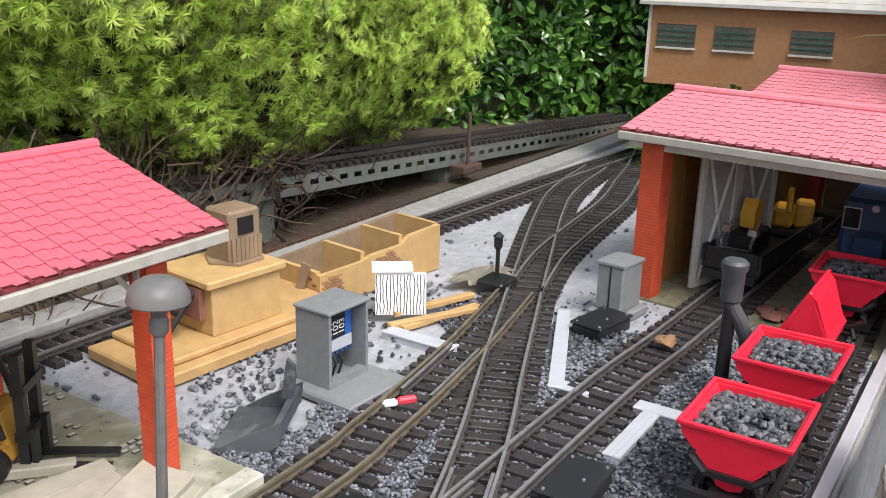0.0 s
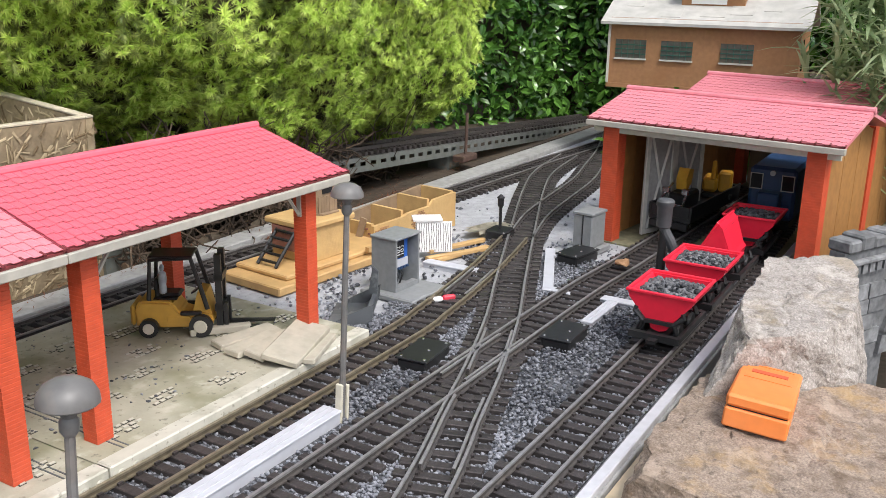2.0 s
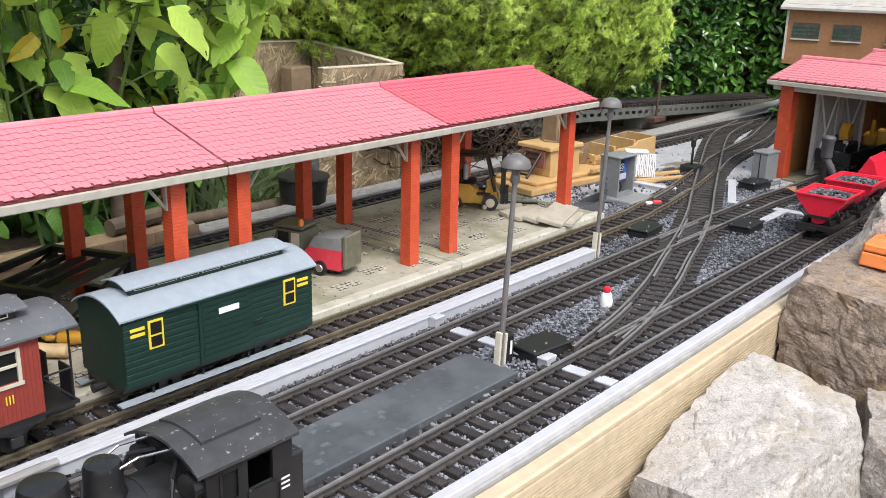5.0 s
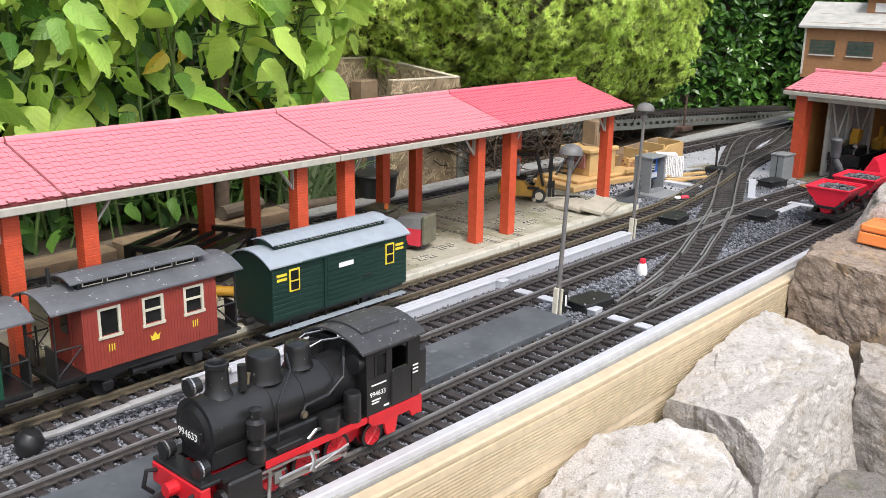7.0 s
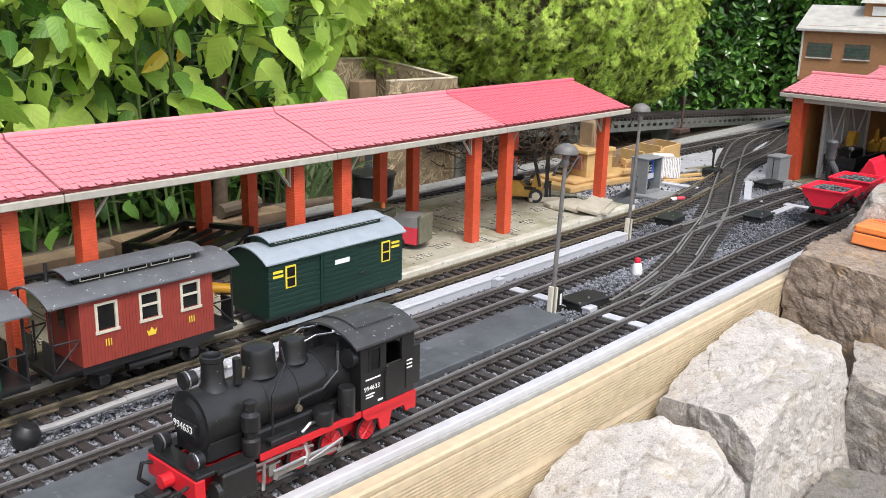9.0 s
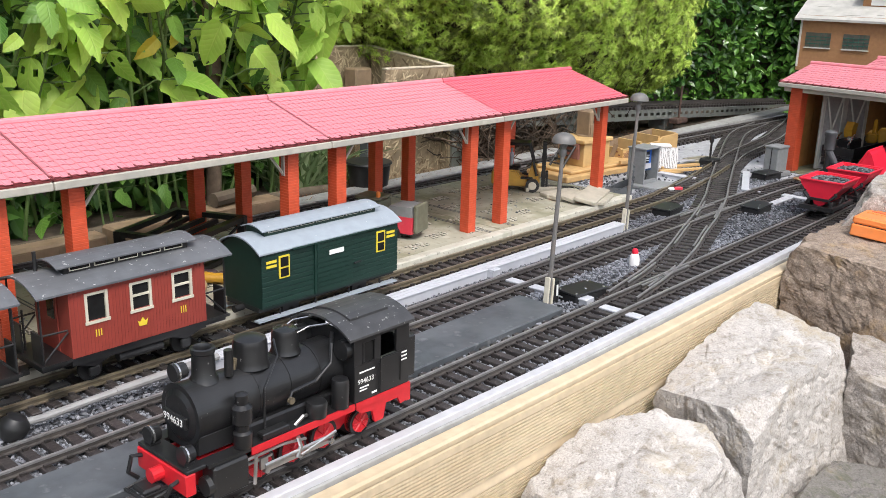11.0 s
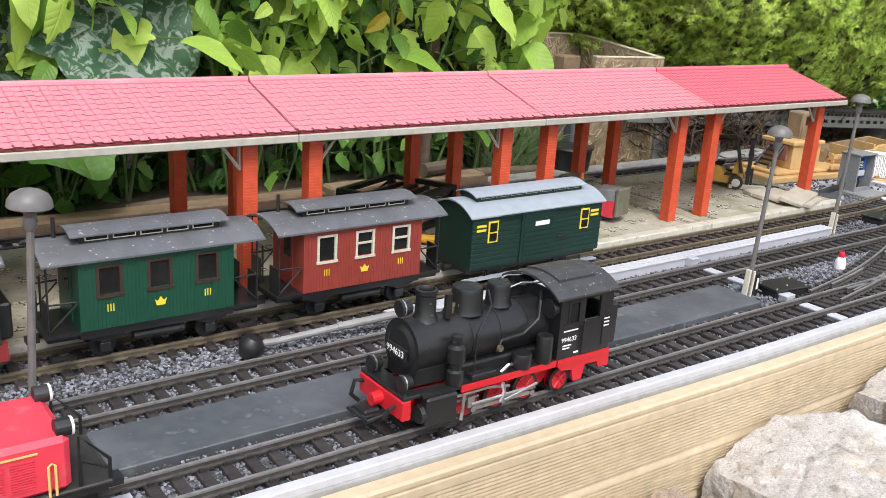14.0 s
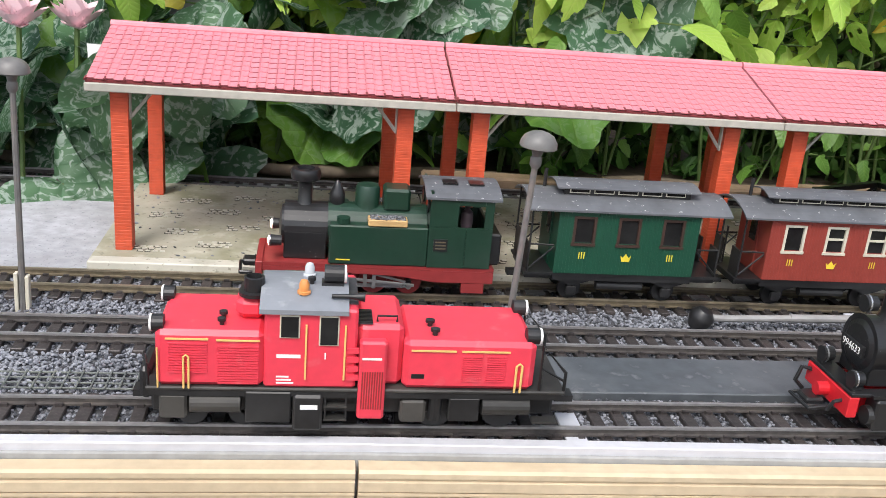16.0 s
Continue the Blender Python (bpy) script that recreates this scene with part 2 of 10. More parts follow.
def part(name, bm, material, parent=None, label="", at=None, smooth=False):
    """Links a bmesh (or a ready mesh) as one mesh object under a thing or a part."""
    me = link_mesh(name, bm, material, smooth) if isinstance(bm, bmesh.types.BMesh) else bm
    ob = new(name, me)
    if parent is not None:
        ob.parent = parent
    if at is not None:
        ob.matrix_basis = at
    if label:
        ob["label"] = label
    return ob


def thing(name, at, label, category, group="", kind=""):
    ob = new(name)
    ob.empty_display_size = 0.02
    ob.matrix_basis = at
    return tagged(ob, label, category, group, kind)


def box(bm, x0, x1, y0, y1, z0, z1, bevel=0.0, m=None):
    v = [bm.verts.new(p) for p in ((x0, y0, z0), (x1, y0, z0), (x1, y1, z0), (x0, y1, z0), (x0, y0, z1), (x1, y0, z1), (x1, y1, z1), (x0, y1, z1))]
    fs = [bm.faces.new([v[i] for i in q]) for q in ((3, 2, 1, 0), (4, 5, 6, 7), (0, 1, 5, 4), (1, 2, 6, 5), (2, 3, 7, 6), (3, 0, 4, 7))]
    if bevel:
        es = list({e for f in fs for e in f.edges})
        r = bmesh.ops.bevel(bm, geom=es, offset=bevel, segments=1, affect='EDGES')
        v = list({x for f in r["faces"] for x in f.verts} | {x for x in v if x.is_valid})
    if m is not None:
        for x in v:
            x.co = m @ x.co
    return bm


def nb(*a, **k):
    return box(bmesh.new(), *a, **k)


def prism(bm, poly, d0, d1, axis="x"):
    """A polygon of (a, b) pushed along an axis from d0 to d1. x: (y, z); y: (x, z); z: (x, y)."""
    put = {"x": lambda d, a, b: (d, a, b), "y": lambda d, a, b: (a, d, b), "z": lambda d, a, b: (a, b, d)}[axis]
    lo, hi = [bm.verts.new(put(d0, a, b)) for a, b in poly], [bm.verts.new(put(d1, a, b)) for a, b in poly]
    n = len(poly)
    fs = [bm.faces.new(lo[::-1]), bm.faces.new(hi)] + [bm.faces.new((lo[i], lo[(i + 1) % n], hi[(i + 1) % n], hi[i])) for i in range(n)]
    bmesh.ops.recalc_face_normals(bm, faces=fs)
    return bm


def cyl(bm, p0, p1, r0, r1=None, seg=12, caps=True):
    r1 = r0 if r1 is None else r1
    p0, p1 = Vector(p0), Vector(p1)
    q = (p1 - p0).to_track_quat("Z", "Y")
    rings = [[bm.verts.new(p + q @ Vector((r * math.cos(2 * math.pi * i / seg), r * math.sin(2 * math.pi * i / seg), 0))) for i in range(seg)] for p, r in ((p0, r0), (p1, r1))]
    for i in range(seg):
        bm.faces.new((rings[0][i], rings[0][(i + 1) % seg], rings[1][(i + 1) % seg], rings[1][i]))
    if caps:
        bm.faces.new(rings[0][::-1])
        bm.faces.new(rings[1])
    return bm


def lathe(bm, prof, seg=16, m=None):
    """Turns (r, z) pairs round the z axis."""
    m = m or Matrix.Identity(4)
    rings = [[bm.verts.new(m @ Vector((max(r, 1e-5) * math.cos(2 * math.pi * i / seg), max(r, 1e-5) * math.sin(2 * math.pi * i / seg), z))) for i in range(seg)] for r, z in prof]
    for a, b in zip(rings, rings[1:]):
        for i in range(seg):
            bm.faces.new((a[i], a[(i + 1) % seg], b[(i + 1) % seg], b[i]))
    bm.faces.new(rings[0][::-1])
    bm.faces.new(rings[-1])
    return bm


def tube(bm, pts, r, seg=6):
    """A round bar swept along the points, in one piece."""
    pts = [Vector(p) for p in pts]
    n = len(pts)
    ref, rings = None, []
    for i, p in enumerate(pts):
        d = (pts[min(i + 1, n - 1)] - pts[max(i - 1, 0)]).normalized()
        if ref is None:
            ref = Vector((0, 0, 1)) if abs(d.z) < 0.8 else Vector((1, 0, 0))
        u = (ref - d * ref.dot(d)).normalized()
        ref = u
        v = d.cross(u)
        rings.append([bm.verts.new(p + (u * math.cos(k * 2 * math.pi / seg) + v * math.sin(k * 2 * math.pi / seg)) * r) for k in range(seg)])
    for a, b in zip(rings, rings[1:]):
        for k in range(seg):
            bm.faces.new((a[k], a[(k + 1) % seg], b[(k + 1) % seg], b[k]))
    bm.faces.new(list(reversed(rings[0])))
    bm.faces.new(rings[-1])
    return bm


def sheet(name, verts, faces, material, parent=None, smooth=False):
    me = bpy.data.meshes.new(name)
    me.from_pydata(verts, [], faces)
    me.materials.append(material)
    if smooth:
        me.polygons.foreach_set("use_smooth", [True] * len(me.polygons))
    ob = new(name, me)
    if parent is not None:
        ob.parent = parent
    return ob


BED = -0.0145   # top of the ballast; the rail heads run at z = 0


# ---- ground ----
def build_ground():
    bm = bmesh.new()
    box(bm, -400, 400, -400, 400, -0.60, -0.45)
    tagged(part("ground", bm, M["soil"]), "dark garden soil around the layout", "ground", kind="structure")
    bed = nb(-3.2, 2.2, -0.022, 0.80, -0.45, BED - 0.002)
    tagged(part("track_bed", bed, M["bed"]), "grey felt-covered bed under the tracks", "track bed", kind="structure")
    garden = nb(-6.0, 8.0, 0.84, 8.0, -0.46, -0.03)
    tagged(part("garden_bed", garden, M["soil"]), "brown planting bed behind the tracks", "garden bed", kind="structure")


build_ground()


# ---- tracks ----
def spline(pts, step):
    """Points at even steps along a smooth line through pts, with headings."""
    p = [Vector((x, y)) for x, y in pts]
    dense = []
    for i in range(len(p) - 1):
        a, b, c, d = p[max(i - 1, 0)], p[i], p[i + 1], p[min(i + 2, len(p) - 1)]
        if i == 0:
            a = 2 * b - c
        if i == len(p) - 2:
            d = 2 * c - b
        for k in range(40):
            t = k / 40
            dense.append(0.5 * ((2 * b) + (c - a) * t + (2 * a - 5 * b + 4 * c - d) * t * t + (3 * b - a - 3 * c + d) * t ** 3))
    dense.append(p[-1])
    out, acc, nxt = [], 0.0, 0.0
    for a, b in zip(dense, dense[1:]):
        ln = (b - a).length
        while nxt <= acc + ln and ln > 0:
            q = a + (b - a) * ((nxt - acc) / ln)
            out.append((q, (b - a).normalized()))
            nxt += step
        acc += ln
    return out


def rail_part(path, off, z, material, parent, name="rail"):
    prof = ((-0.0035, -0.0083), (0.0035, -0.0083), (0.0035, -0.0068), (0.0009, -0.0060), (0.0009, -0.0030), (0.0016, -0.0022), (0.0016, 0.0), (-0.0016, 0.0), (-0.0016, -0.0022), (-0.0009, -0.0030), (-0.0009, -0.0060), (-0.0035, -0.0068))
    vs, fs = [], []
    n = len(prof)
    for q, h in path:
        s = Vector((-h.y, h.x))
        for a, b in prof:
            c = q + s * (off + a)
            vs.append((c.x, c.y, z + b))
    for i in range(len(path) - 1):
        for k in range(n):
            fs.append((i * n + k, i * n + (k + 1) % n, (i + 1) * n + (k + 1) % n, (i + 1) * n + k))
    fs += [tuple(range(n)), tuple((len(path) - 1) * n + k for k in range(n))][:2]
    ob = sheet(name, vs, fs, material, parent)
    ob.data.materials.append(M["brass_head"] if material == M["brass"] else M["rail_head"])
    for i in range(len(path) - 1):
        for k in (5, 6, 7):
            ob.data.polygons[i * n + k].material_index = 1
    return ob


SLEEPER = None


def sleeper_mesh():
    bm = nb(-0.0058, 0.0058, -0.042, 0.042, -0.0165, -0.0083, bevel=0.0008)
    for y in (-0.0225, 0.0225):
        for s in (-1, 1):
            box(bm, -0.003, 0.003, y + s * 0.0048 - 0.0016, y + s * 0.0048 + 0.0016, -0.0084, -0.0055)
    return link_mesh("sleeper", bm, M["sleeper"])


def track(label, pts, material, z=0.0, rails=(-0.0225, 0.0225), skip=None, straight=False):
    global SLEEPER
    SLEEPER = SLEEPER or sleeper_mesh()
    tr = thing("railway_track", pose(0, 0, 0), label, "track")
    path = spline(pts, 0.03)
    for off in rails:
        rail_part(path, off, z, material, tr)
    count = 0
    for q, h in spline(pts, 0.0225):
        if skip and skip(q):
            continue
        count += 1
        if count > 300:
            break
        part("sleeper", SLEEPER, None, tr, at=pose(q.x, q.y, z + random.uniform(-0.0006, 0.0003), 0, 0, math.degrees(math.atan2(h.y, h.x)) + random.uniform(-1, 1)))
    return tr


Y1, Y2, Y3 = 0.0225, 0.1920, 0.3205
LINE_1 = [(-3.0, Y1), (-1.0, Y1), (0.4, Y1), (1.25, Y1 + 0.02)]
LINE_2 = [(-3.0, Y2), (-1.0, Y2), (0.2, Y2), (0.55, 0.178), (1.25, 0.15)]
LINE_3 = [(-3.0, Y3), (-1.0, Y3), (-0.05, Y3), (0.13, 0.331), (0.31, 0.357), (0.43, 0.381), (0.56, 0.410)]
LINE_B = [(-3.0, 0.745), (-0.2, 0.742), (0.30, 0.724), (0.62, 0.696), (0.92, 0.676), (1.2, 0.662), (1.5, 0.642), (2.1, 0.60)]
LINE_D = [(-0.55, 0.036), (-0.40, 0.060), (-0.25, 0.098), (-0.13, 0.137), (0.0, 0.178), (0.16, 0.236), (0.32, 0.304), (0.61, 0.424), (0.91, 0.545), (1.10, 0.606), (1.35, 0.645)]
LINE_R = [(0.54, 0.396), (0.70, 0.440), (0.84, 0.462), (1.06, 0.492), (1.23, 0.533), (1.454, 0.590), (1.8, 0.70), (2.1, 0.80)]
track("straight dark model railway track beside the wooden edge", LINE_1, M["rail"])
track("straight dark model railway track in the middle", LINE_2, M["rail"])
track("brass-railed model railway track along the platform", LINE_3, M["brass"])
track("dark model railway track behind the platform", LINE_B, M["rail"])
track("curved crossover track through the points", LINE_D, M["rail"], z=-0.0003)
track("curved dark track leading to the far bend", LINE_R, M["rail"], z=-0.0003)


def check_rails(label, pts, x0, x1, offs):
    """Short guard rails and point blades inside the running rails."""
    th = thing("point_rail", pose(0, 0, 0), label, "rail", "point rails")
    path = [(q, h) for q, h in spline(pts, 0.01) if x0 <= q.x <= x1]
    for off in offs:
        rail_part(path, off, -0.0006, M["rail"], th)


check_rails("guard rails of the crossing points", LINE_D, -0.24, -0.08, (-0.0165, 0.0165))
check_rails("point blades beside the middle track", LINE_D, -0.02, 0.12, (-0.0185, 0.0165))
check_rails("guard rails of the middle track points", LINE_2, -0.06, 0.10, (-0.0165, 0.0165))
check_rails("point blades of the front track", LINE_1, -0.50, -0.34, (0.0165,))
check_rails("point blades of the front track turnout", LINE_D, -0.50, -0.36, (-0.0165, 0.0165))
check_rails("point blades of the platform track", LINE_3, 0.20, 0.34, (-0.0165, 0.0165))


def tile_mesh(w, d, roof):
    """One roof tile: a shallow wave, thicker at its lower edge. x along the eave, y up the slope."""
    bm = bmesh.new()
    xs = [w * q for q in (0, 0.08, 0.25, 0.42, 0.475, 0.525, 0.58, 0.75, 0.92, 1.0)]
    zs = [0.0001, 0.0007, 0.0006, 0.0009, 0.0001, 0.0001, 0.0007, 0.0006, 0.0009, 0.0001]
    ys = [0.0, 0.0, 0.0, 0.0, 0.0, -d * 0.16, -d * 0.16, -d * 0.16, -d * 0.16, -d * 0.16]
    top0 = [bm.verts.new((x, y, z + 0.0006)) for x, y, z in zip(xs, ys, zs)]
    top1 = [bm.verts.new((x, y + d * 1.04, z * 0.9)) for x, y, z in zip(xs, ys, zs)]
    low0 = [bm.verts.new((x, y + 0.0006, 0.0)) for x, y in zip(xs, ys)]
    for i in range(len(xs) - 1):
        bm.faces.new((top0[i], top0[i + 1], top1[i + 1], top1[i]))
        bm.faces.new((low0[i], low0[i + 1], top0[i + 1], top0[i]))
    me = link_mesh("roof_tile", bm, M[roof])
    me.materials.append(M["roof_edge"])
    # Lower lips get their own red: course-line shading put into the colour.
    for f in me.polygons:
        if f.normal.y < -0.5:
            f.material_index = 1
    return me


TILES = {}


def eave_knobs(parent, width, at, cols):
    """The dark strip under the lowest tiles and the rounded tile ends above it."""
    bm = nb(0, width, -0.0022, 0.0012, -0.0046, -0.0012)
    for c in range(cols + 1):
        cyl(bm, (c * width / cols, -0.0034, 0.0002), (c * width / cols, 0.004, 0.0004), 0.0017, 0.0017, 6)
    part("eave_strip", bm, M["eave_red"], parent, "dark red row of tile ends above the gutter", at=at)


def tiled_slope(parent, width, length, at, rows=8, cols=30, roof="roof"):
    """Tiles row by row from the eave to the ridge; at carries x along the eave and y up the slope."""
    key = (round(width / cols, 5), round(length / rows, 5), roof)
    if key not in TILES:
        TILES[key] = tile_mesh(width / cols * 0.98, length / rows, roof)
    for r in range(rows):
        for c in range(cols):
            x = c * width / cols
            part("roof_tile", TILES[key], None, parent, at=at @ pose(x, r * length / rows, 0.0001 * r, 0, 0, 0))


def pillar_mesh(w, h, course=0.0042):
    """A square brick pillar with recessed bed joints."""
    bm = bmesh.new()
    n = int(h / course)
    for i in range(n):
        z0, z1 = i * h / n, (i + 1) * h / n
        r = w / 2
        vs = []
        for z, k in ((z0, r - 0.0004), (z0 + 0.0005, r), (z1 - 0.0004, r)):
            vs.append([bm.verts.new(p) for p in ((-k, -k, z), (k, -k, z), (k, k, z), (-k, k, z))])
        if i:
            for q in range(4):
                bm.faces.new((last[q], last[(q + 1) % 4], vs[0][(q + 1) % 4], vs[0][q]))
        for a, b in zip(vs, vs[1:]):
            for q in range(4):
                bm.faces.new((a[q], a[(q + 1) % 4], b[(q + 1) % 4], b[q]))
        last = vs[-1]
    bm.faces.new(last)
    return link_mesh("pillar", bm, M["brickred"])


# ---- platform ----
ENDS = (0.0, -0.4155, -0.8150, -1.2270, -1.6380, -2.0580)
EAVE, RIDGE = (0.381, 0.217), (0.5245, 0.258)


PILLAR = None


def platform_module(x1, x0, index):
    w = x1 - x0
    roof = "roof" if index == 0 else "roof_pale"
    th = thing("station_platform", pose(x0, 0, 0), "weathered beige platform section with red tiled canopy on brick pillars", "platform", "platform sections")
    part("deck", nb(0.001, w - 0.001, 0.352, 0.690, BED, 0.0065), M["platform"], th)
    bm = bmesh.new()
    box(bm, 0.001, w - 0.001, 0.346, 0.366, BED, 0.0085, bevel=0.0015)
    part("kerb", bm, M["kerb"], th, "pale front kerb of the platform")
    global PILLAR
    PILLAR = PILLAR or pillar_mesh(0.0195, 0.206)
    for y in (0.402, 0.637):
        for x in (0.034, w - 0.057):
            part("pillar", PILLAR, None, th, at=pose(x, y, 0.0066))
            s = 1 if x < w / 2 else -1
            br = bmesh.new()
            box(br, x + s * 0.0099 if s > 0 else x - 0.0119, x + 0.0119 if s > 0 else x - 0.0099, y - 0.003, y + 0.003, 0.165, 0.205)
            cyl(br, (x + s * 0.0115, y, 0.168), (x + s * 0.040, y, 0.204), 0.0022, 0.0022, 5)
            part("bracket", br, M["gutter"], th)
    ym, zm = RIDGE
    part("ceiling_beam", nb(0.004, w - 0.004, 0.400, 0.410, 0.2005, 0.2085), M["gutter"], th)
    for s in (-1, 1):
        ye, ze = ym + s * (ym - EAVE[0]), EAVE[1]
        bm = prism(bmesh.new(), [(ye, ze - 0.004), (ym, zm - 0.004), (ym, zm - 0.009), (ye, ze - 0.009)], 0.0015, w - 0.0015)
        part("roof_slope", bm, M[roof], th)
        bm = nb(0.0005, w - 0.0005, ye - 0.007 if s < 0 else ye - 0.003, ye + 0.003 if s < 0 else ye + 0.007, ze - 0.017, ze - 0.0075, bevel=0.001)
        part("gutter", bm, M["gutter"], th)
    slope = math.hypot(ym - EAVE[0], zm - EAVE[1])
    tiled_slope(th, w - 0.003, slope, pose(0.0015, EAVE[0] - 0.002, EAVE[1] - 0.0035, math.degrees(math.atan2(zm - EAVE[1], ym - EAVE[0])), 0, 0), rows=11, cols=20, roof=roof)
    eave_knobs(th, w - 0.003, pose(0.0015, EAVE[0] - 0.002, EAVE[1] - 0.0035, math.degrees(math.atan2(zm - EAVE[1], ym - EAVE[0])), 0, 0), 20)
    part("ridge_cap", cyl(bmesh.new(), (0.0012, ym, zm - 0.001), (w - 0.0012, ym, zm - 0.001), 0.0052, 0.0052, 10), M[roof], th)
    return th


for i, (a, b) in enumerate(zip(ENDS, ENDS[1:])):
    platform_module(a, b, i)


# ---- edge of the layout ----
def slanted(v):
    """The front edge runs a little closer to the tracks at its far end."""
    return 0.020 * min(max((-0.80 - v) / 1.0, 0.0), 1.0)


def build_edge():
    xs = [-3.1, -2.2, -1.759, -1.757, -1.5, -1.2, -0.8, 0.80]
    for name, y0, y1, z0, z1, material, label in (("edge_trim", -0.041, -0.0295, -0.016, -0.0055, "alu", "pale grey edge strip along the front track"), ("edge_strip", -0.0445, -0.0412, -0.030, -0.013, "concrete", "grey strip under the edge trim")):
        bm = bmesh.new()
        rings = [[bm.verts.new((x, y + slanted(x), z)) for y, z in ((y0, z0), (y1, z0), (y1, z1), (y0 + 0.001, z1), (y0, z1 - 0.001))] for x in xs]
        for a, b in zip(rings, rings[1:]):
            for k in range(5):
                bm.faces.new((a[k], a[(k + 1) % 5], b[(k + 1) % 5], b[k]))
        bm.faces.new(rings[0])
        bm.faces.new(rings[-1][::-1])
        bmesh.ops.recalc_face_normals(bm, faces=bm.faces[:])
        tagged(part(name, bm, M[material]), label, "edge trim", kind="structure")
    prof = [(-0.046, -0.20), (-0.046, -0.018), (-0.060, -0.018), (-0.063, -0.020), (-0.063, -0.0245), (-0.0605, -0.0255), (-0.0605, -0.0275), (-0.063, -0.0285)]
    z = -0.0345
    for k in range(36):
        if k in (13, 14, 27, 28):
            z -= 0.0044
            continue
        prof += [(-0.063, z), (-0.0630, z - 0.0026), (-0.0605, z - 0.0030), (-0.0605, z - 0.0040)]
        z -= 0.0044
    prof += [(-0.063, -0.20)]
    for ends in ((-3.1, -2.2, -1.7595), (-1.7565, -1.5, -1.2, -0.8, 0.10)):
        bm = bmesh.new()
        rings = [[bm.verts.new((x, y + slanted(x), z)) for y, z in prof] for x in ends]
        n = len(prof)
        for a, b in zip(rings, rings[1:]):
            for k in range(n):
                bm.faces.new((a[k], a[(k + 1) % n], b[(k + 1) % n], b[k]))
        bm.faces.new(rings[0])
        bm.faces.new(rings[-1][::-1])
        bmesh.ops.recalc_face_normals(bm, faces=bm.faces[:])
        tagged(part("edging_board", bm, M["wpc"]), "ribbed beige decking board along the front edge", "board", "edging boards")


build_edge()


def rock(top, depth, seed, label, material="rock", splay=0.04, rough=1.0):
    """A quarried block: four top corners (far at the board, far outside, near outside, near at the board), flat broken faces and chipped edges."""
    bm = bmesh.new()
    bmesh.ops.create_cube(bm, size=1.0)
    bmesh.ops.subdivide_edges(bm, edges=bm.edges[:], cuts=38, use_grid_fill=True)
    off = Vector((seed * 7.3, seed * 3.1, seed * 5.7))
    a, b, c, d = [Vector(q) for q in top]
    mid = (a + b + c + d) / 4
    r = random.Random(seed)
    low = [Vector((q.x + (q.x - mid.x) * r.uniform(0.0, 0.25) , q.y + (-splay if q in (b, c) else 0.0) * r.uniform(0.5, 1.4), mid.z - depth)) for q in (a, b, c, d)]
    planes = []
    for k in range(9):
        n = Vector((r.uniform(-1, 1), r.uniform(-1, 1), r.uniform(0.0, 0.9))).normalized()
        planes.append((n, r.uniform(0.66, 0.78)))
    for v in bm.verts:
        p = v.co.copy()
        for n, e in planes:
            h = p.dot(n) - e
            if h > 0:
                p -= n * h
        u, w, t = p.x + 0.5, 0.5 - p.y, p.z + 0.5
        up = (d.lerp(a, u)).lerp(c.lerp(b, u), w)
        dn = (low[3].lerp(low[0], u)).lerp(low[2].lerp(low[1], u), w)
        q = dn.lerp(up, t)
        cell = noise.voronoi(q * 16 + off)[0]
        step = (cell[1] - cell[0])
        n1 = noise.noise_vector(q * 7 + off) * 0.008
        n2 = noise.noise(q * 50 + off) * 0.0032 + noise.noise(q * 120 + off) * 0.0020
        side = Vector((p.x, p.y, p.z * 0.6)).normalized()
        v.co = q + (n1 - side * max(0.0, 0.16 - step) * 0.020 + side * n2) * rough - mid
    ob = part("rock", bm, M[material], at=pose(*mid))
    return tagged(ob, label, "rock", "dry stone wall")


rock(((0.325, -0.080, 0.108), (0.330, -0.186, 0.104), (0.110, -0.212, 0.088), (-0.005, -0.088, 0.092)), 0.22, 1, "large speckled granite boulder beside the wooden edge", "rock_grey")
rock(((0.130, -0.066, 0.030), (0.110, -0.330, 0.030), (-0.235, -0.310, 0.018), (-0.192, -0.068, 0.032)), 0.17, 2, "brown granite boulder carrying an orange box", "rock_brown", 0.02)
rock(((-0.335, -0.068, -0.028), (-0.345, -0.232, -0.044), (-0.668, -0.228, -0.060), (-0.640, -0.072, -0.082)), 0.21, 3, "pale grey granite block with a flat top")
rock(((-0.745, -0.072, -0.062), (-0.705, -0.228, -0.072), (-0.955, -0.262, -0.094), (-0.925, -0.072, -0.114)), 0.18, 4, "pale pinkish granite block with a flat top")
rock(((-0.215, -0.200, -0.070), (-0.200, -0.450, -0.110), (-0.420, -0.430, -0.110), (-0.385, -0.245, -0.085)), 0.20, 5, "grey granite block low in the wall", "rock_grey")
rock(((-0.420, -0.275, -0.190), (-0.430, -0.440, -0.210), (-0.640, -0.420, -0.200), (-0.640, -0.260, -0.180)), 0.24, 6, "dark grey stone at the foot of the wall", "rock_dark")
rock(((-0.080, -0.440, -0.210), (-0.120, -0.700, -0.230), (-0.410, -0.660, -0.240), (-0.400, -0.450, -0.200)), 0.22, 7, "dark grey stone at the foot of the wall", "rock_dark")
rock(((0.240, -0.280, -0.010), (0.240, -0.560, -0.040), (-0.140, -0.520, -0.080), (-0.130, -0.330, -0.040)), 0.36, 8, "dark grey stone low in the wall", "rock_dark")
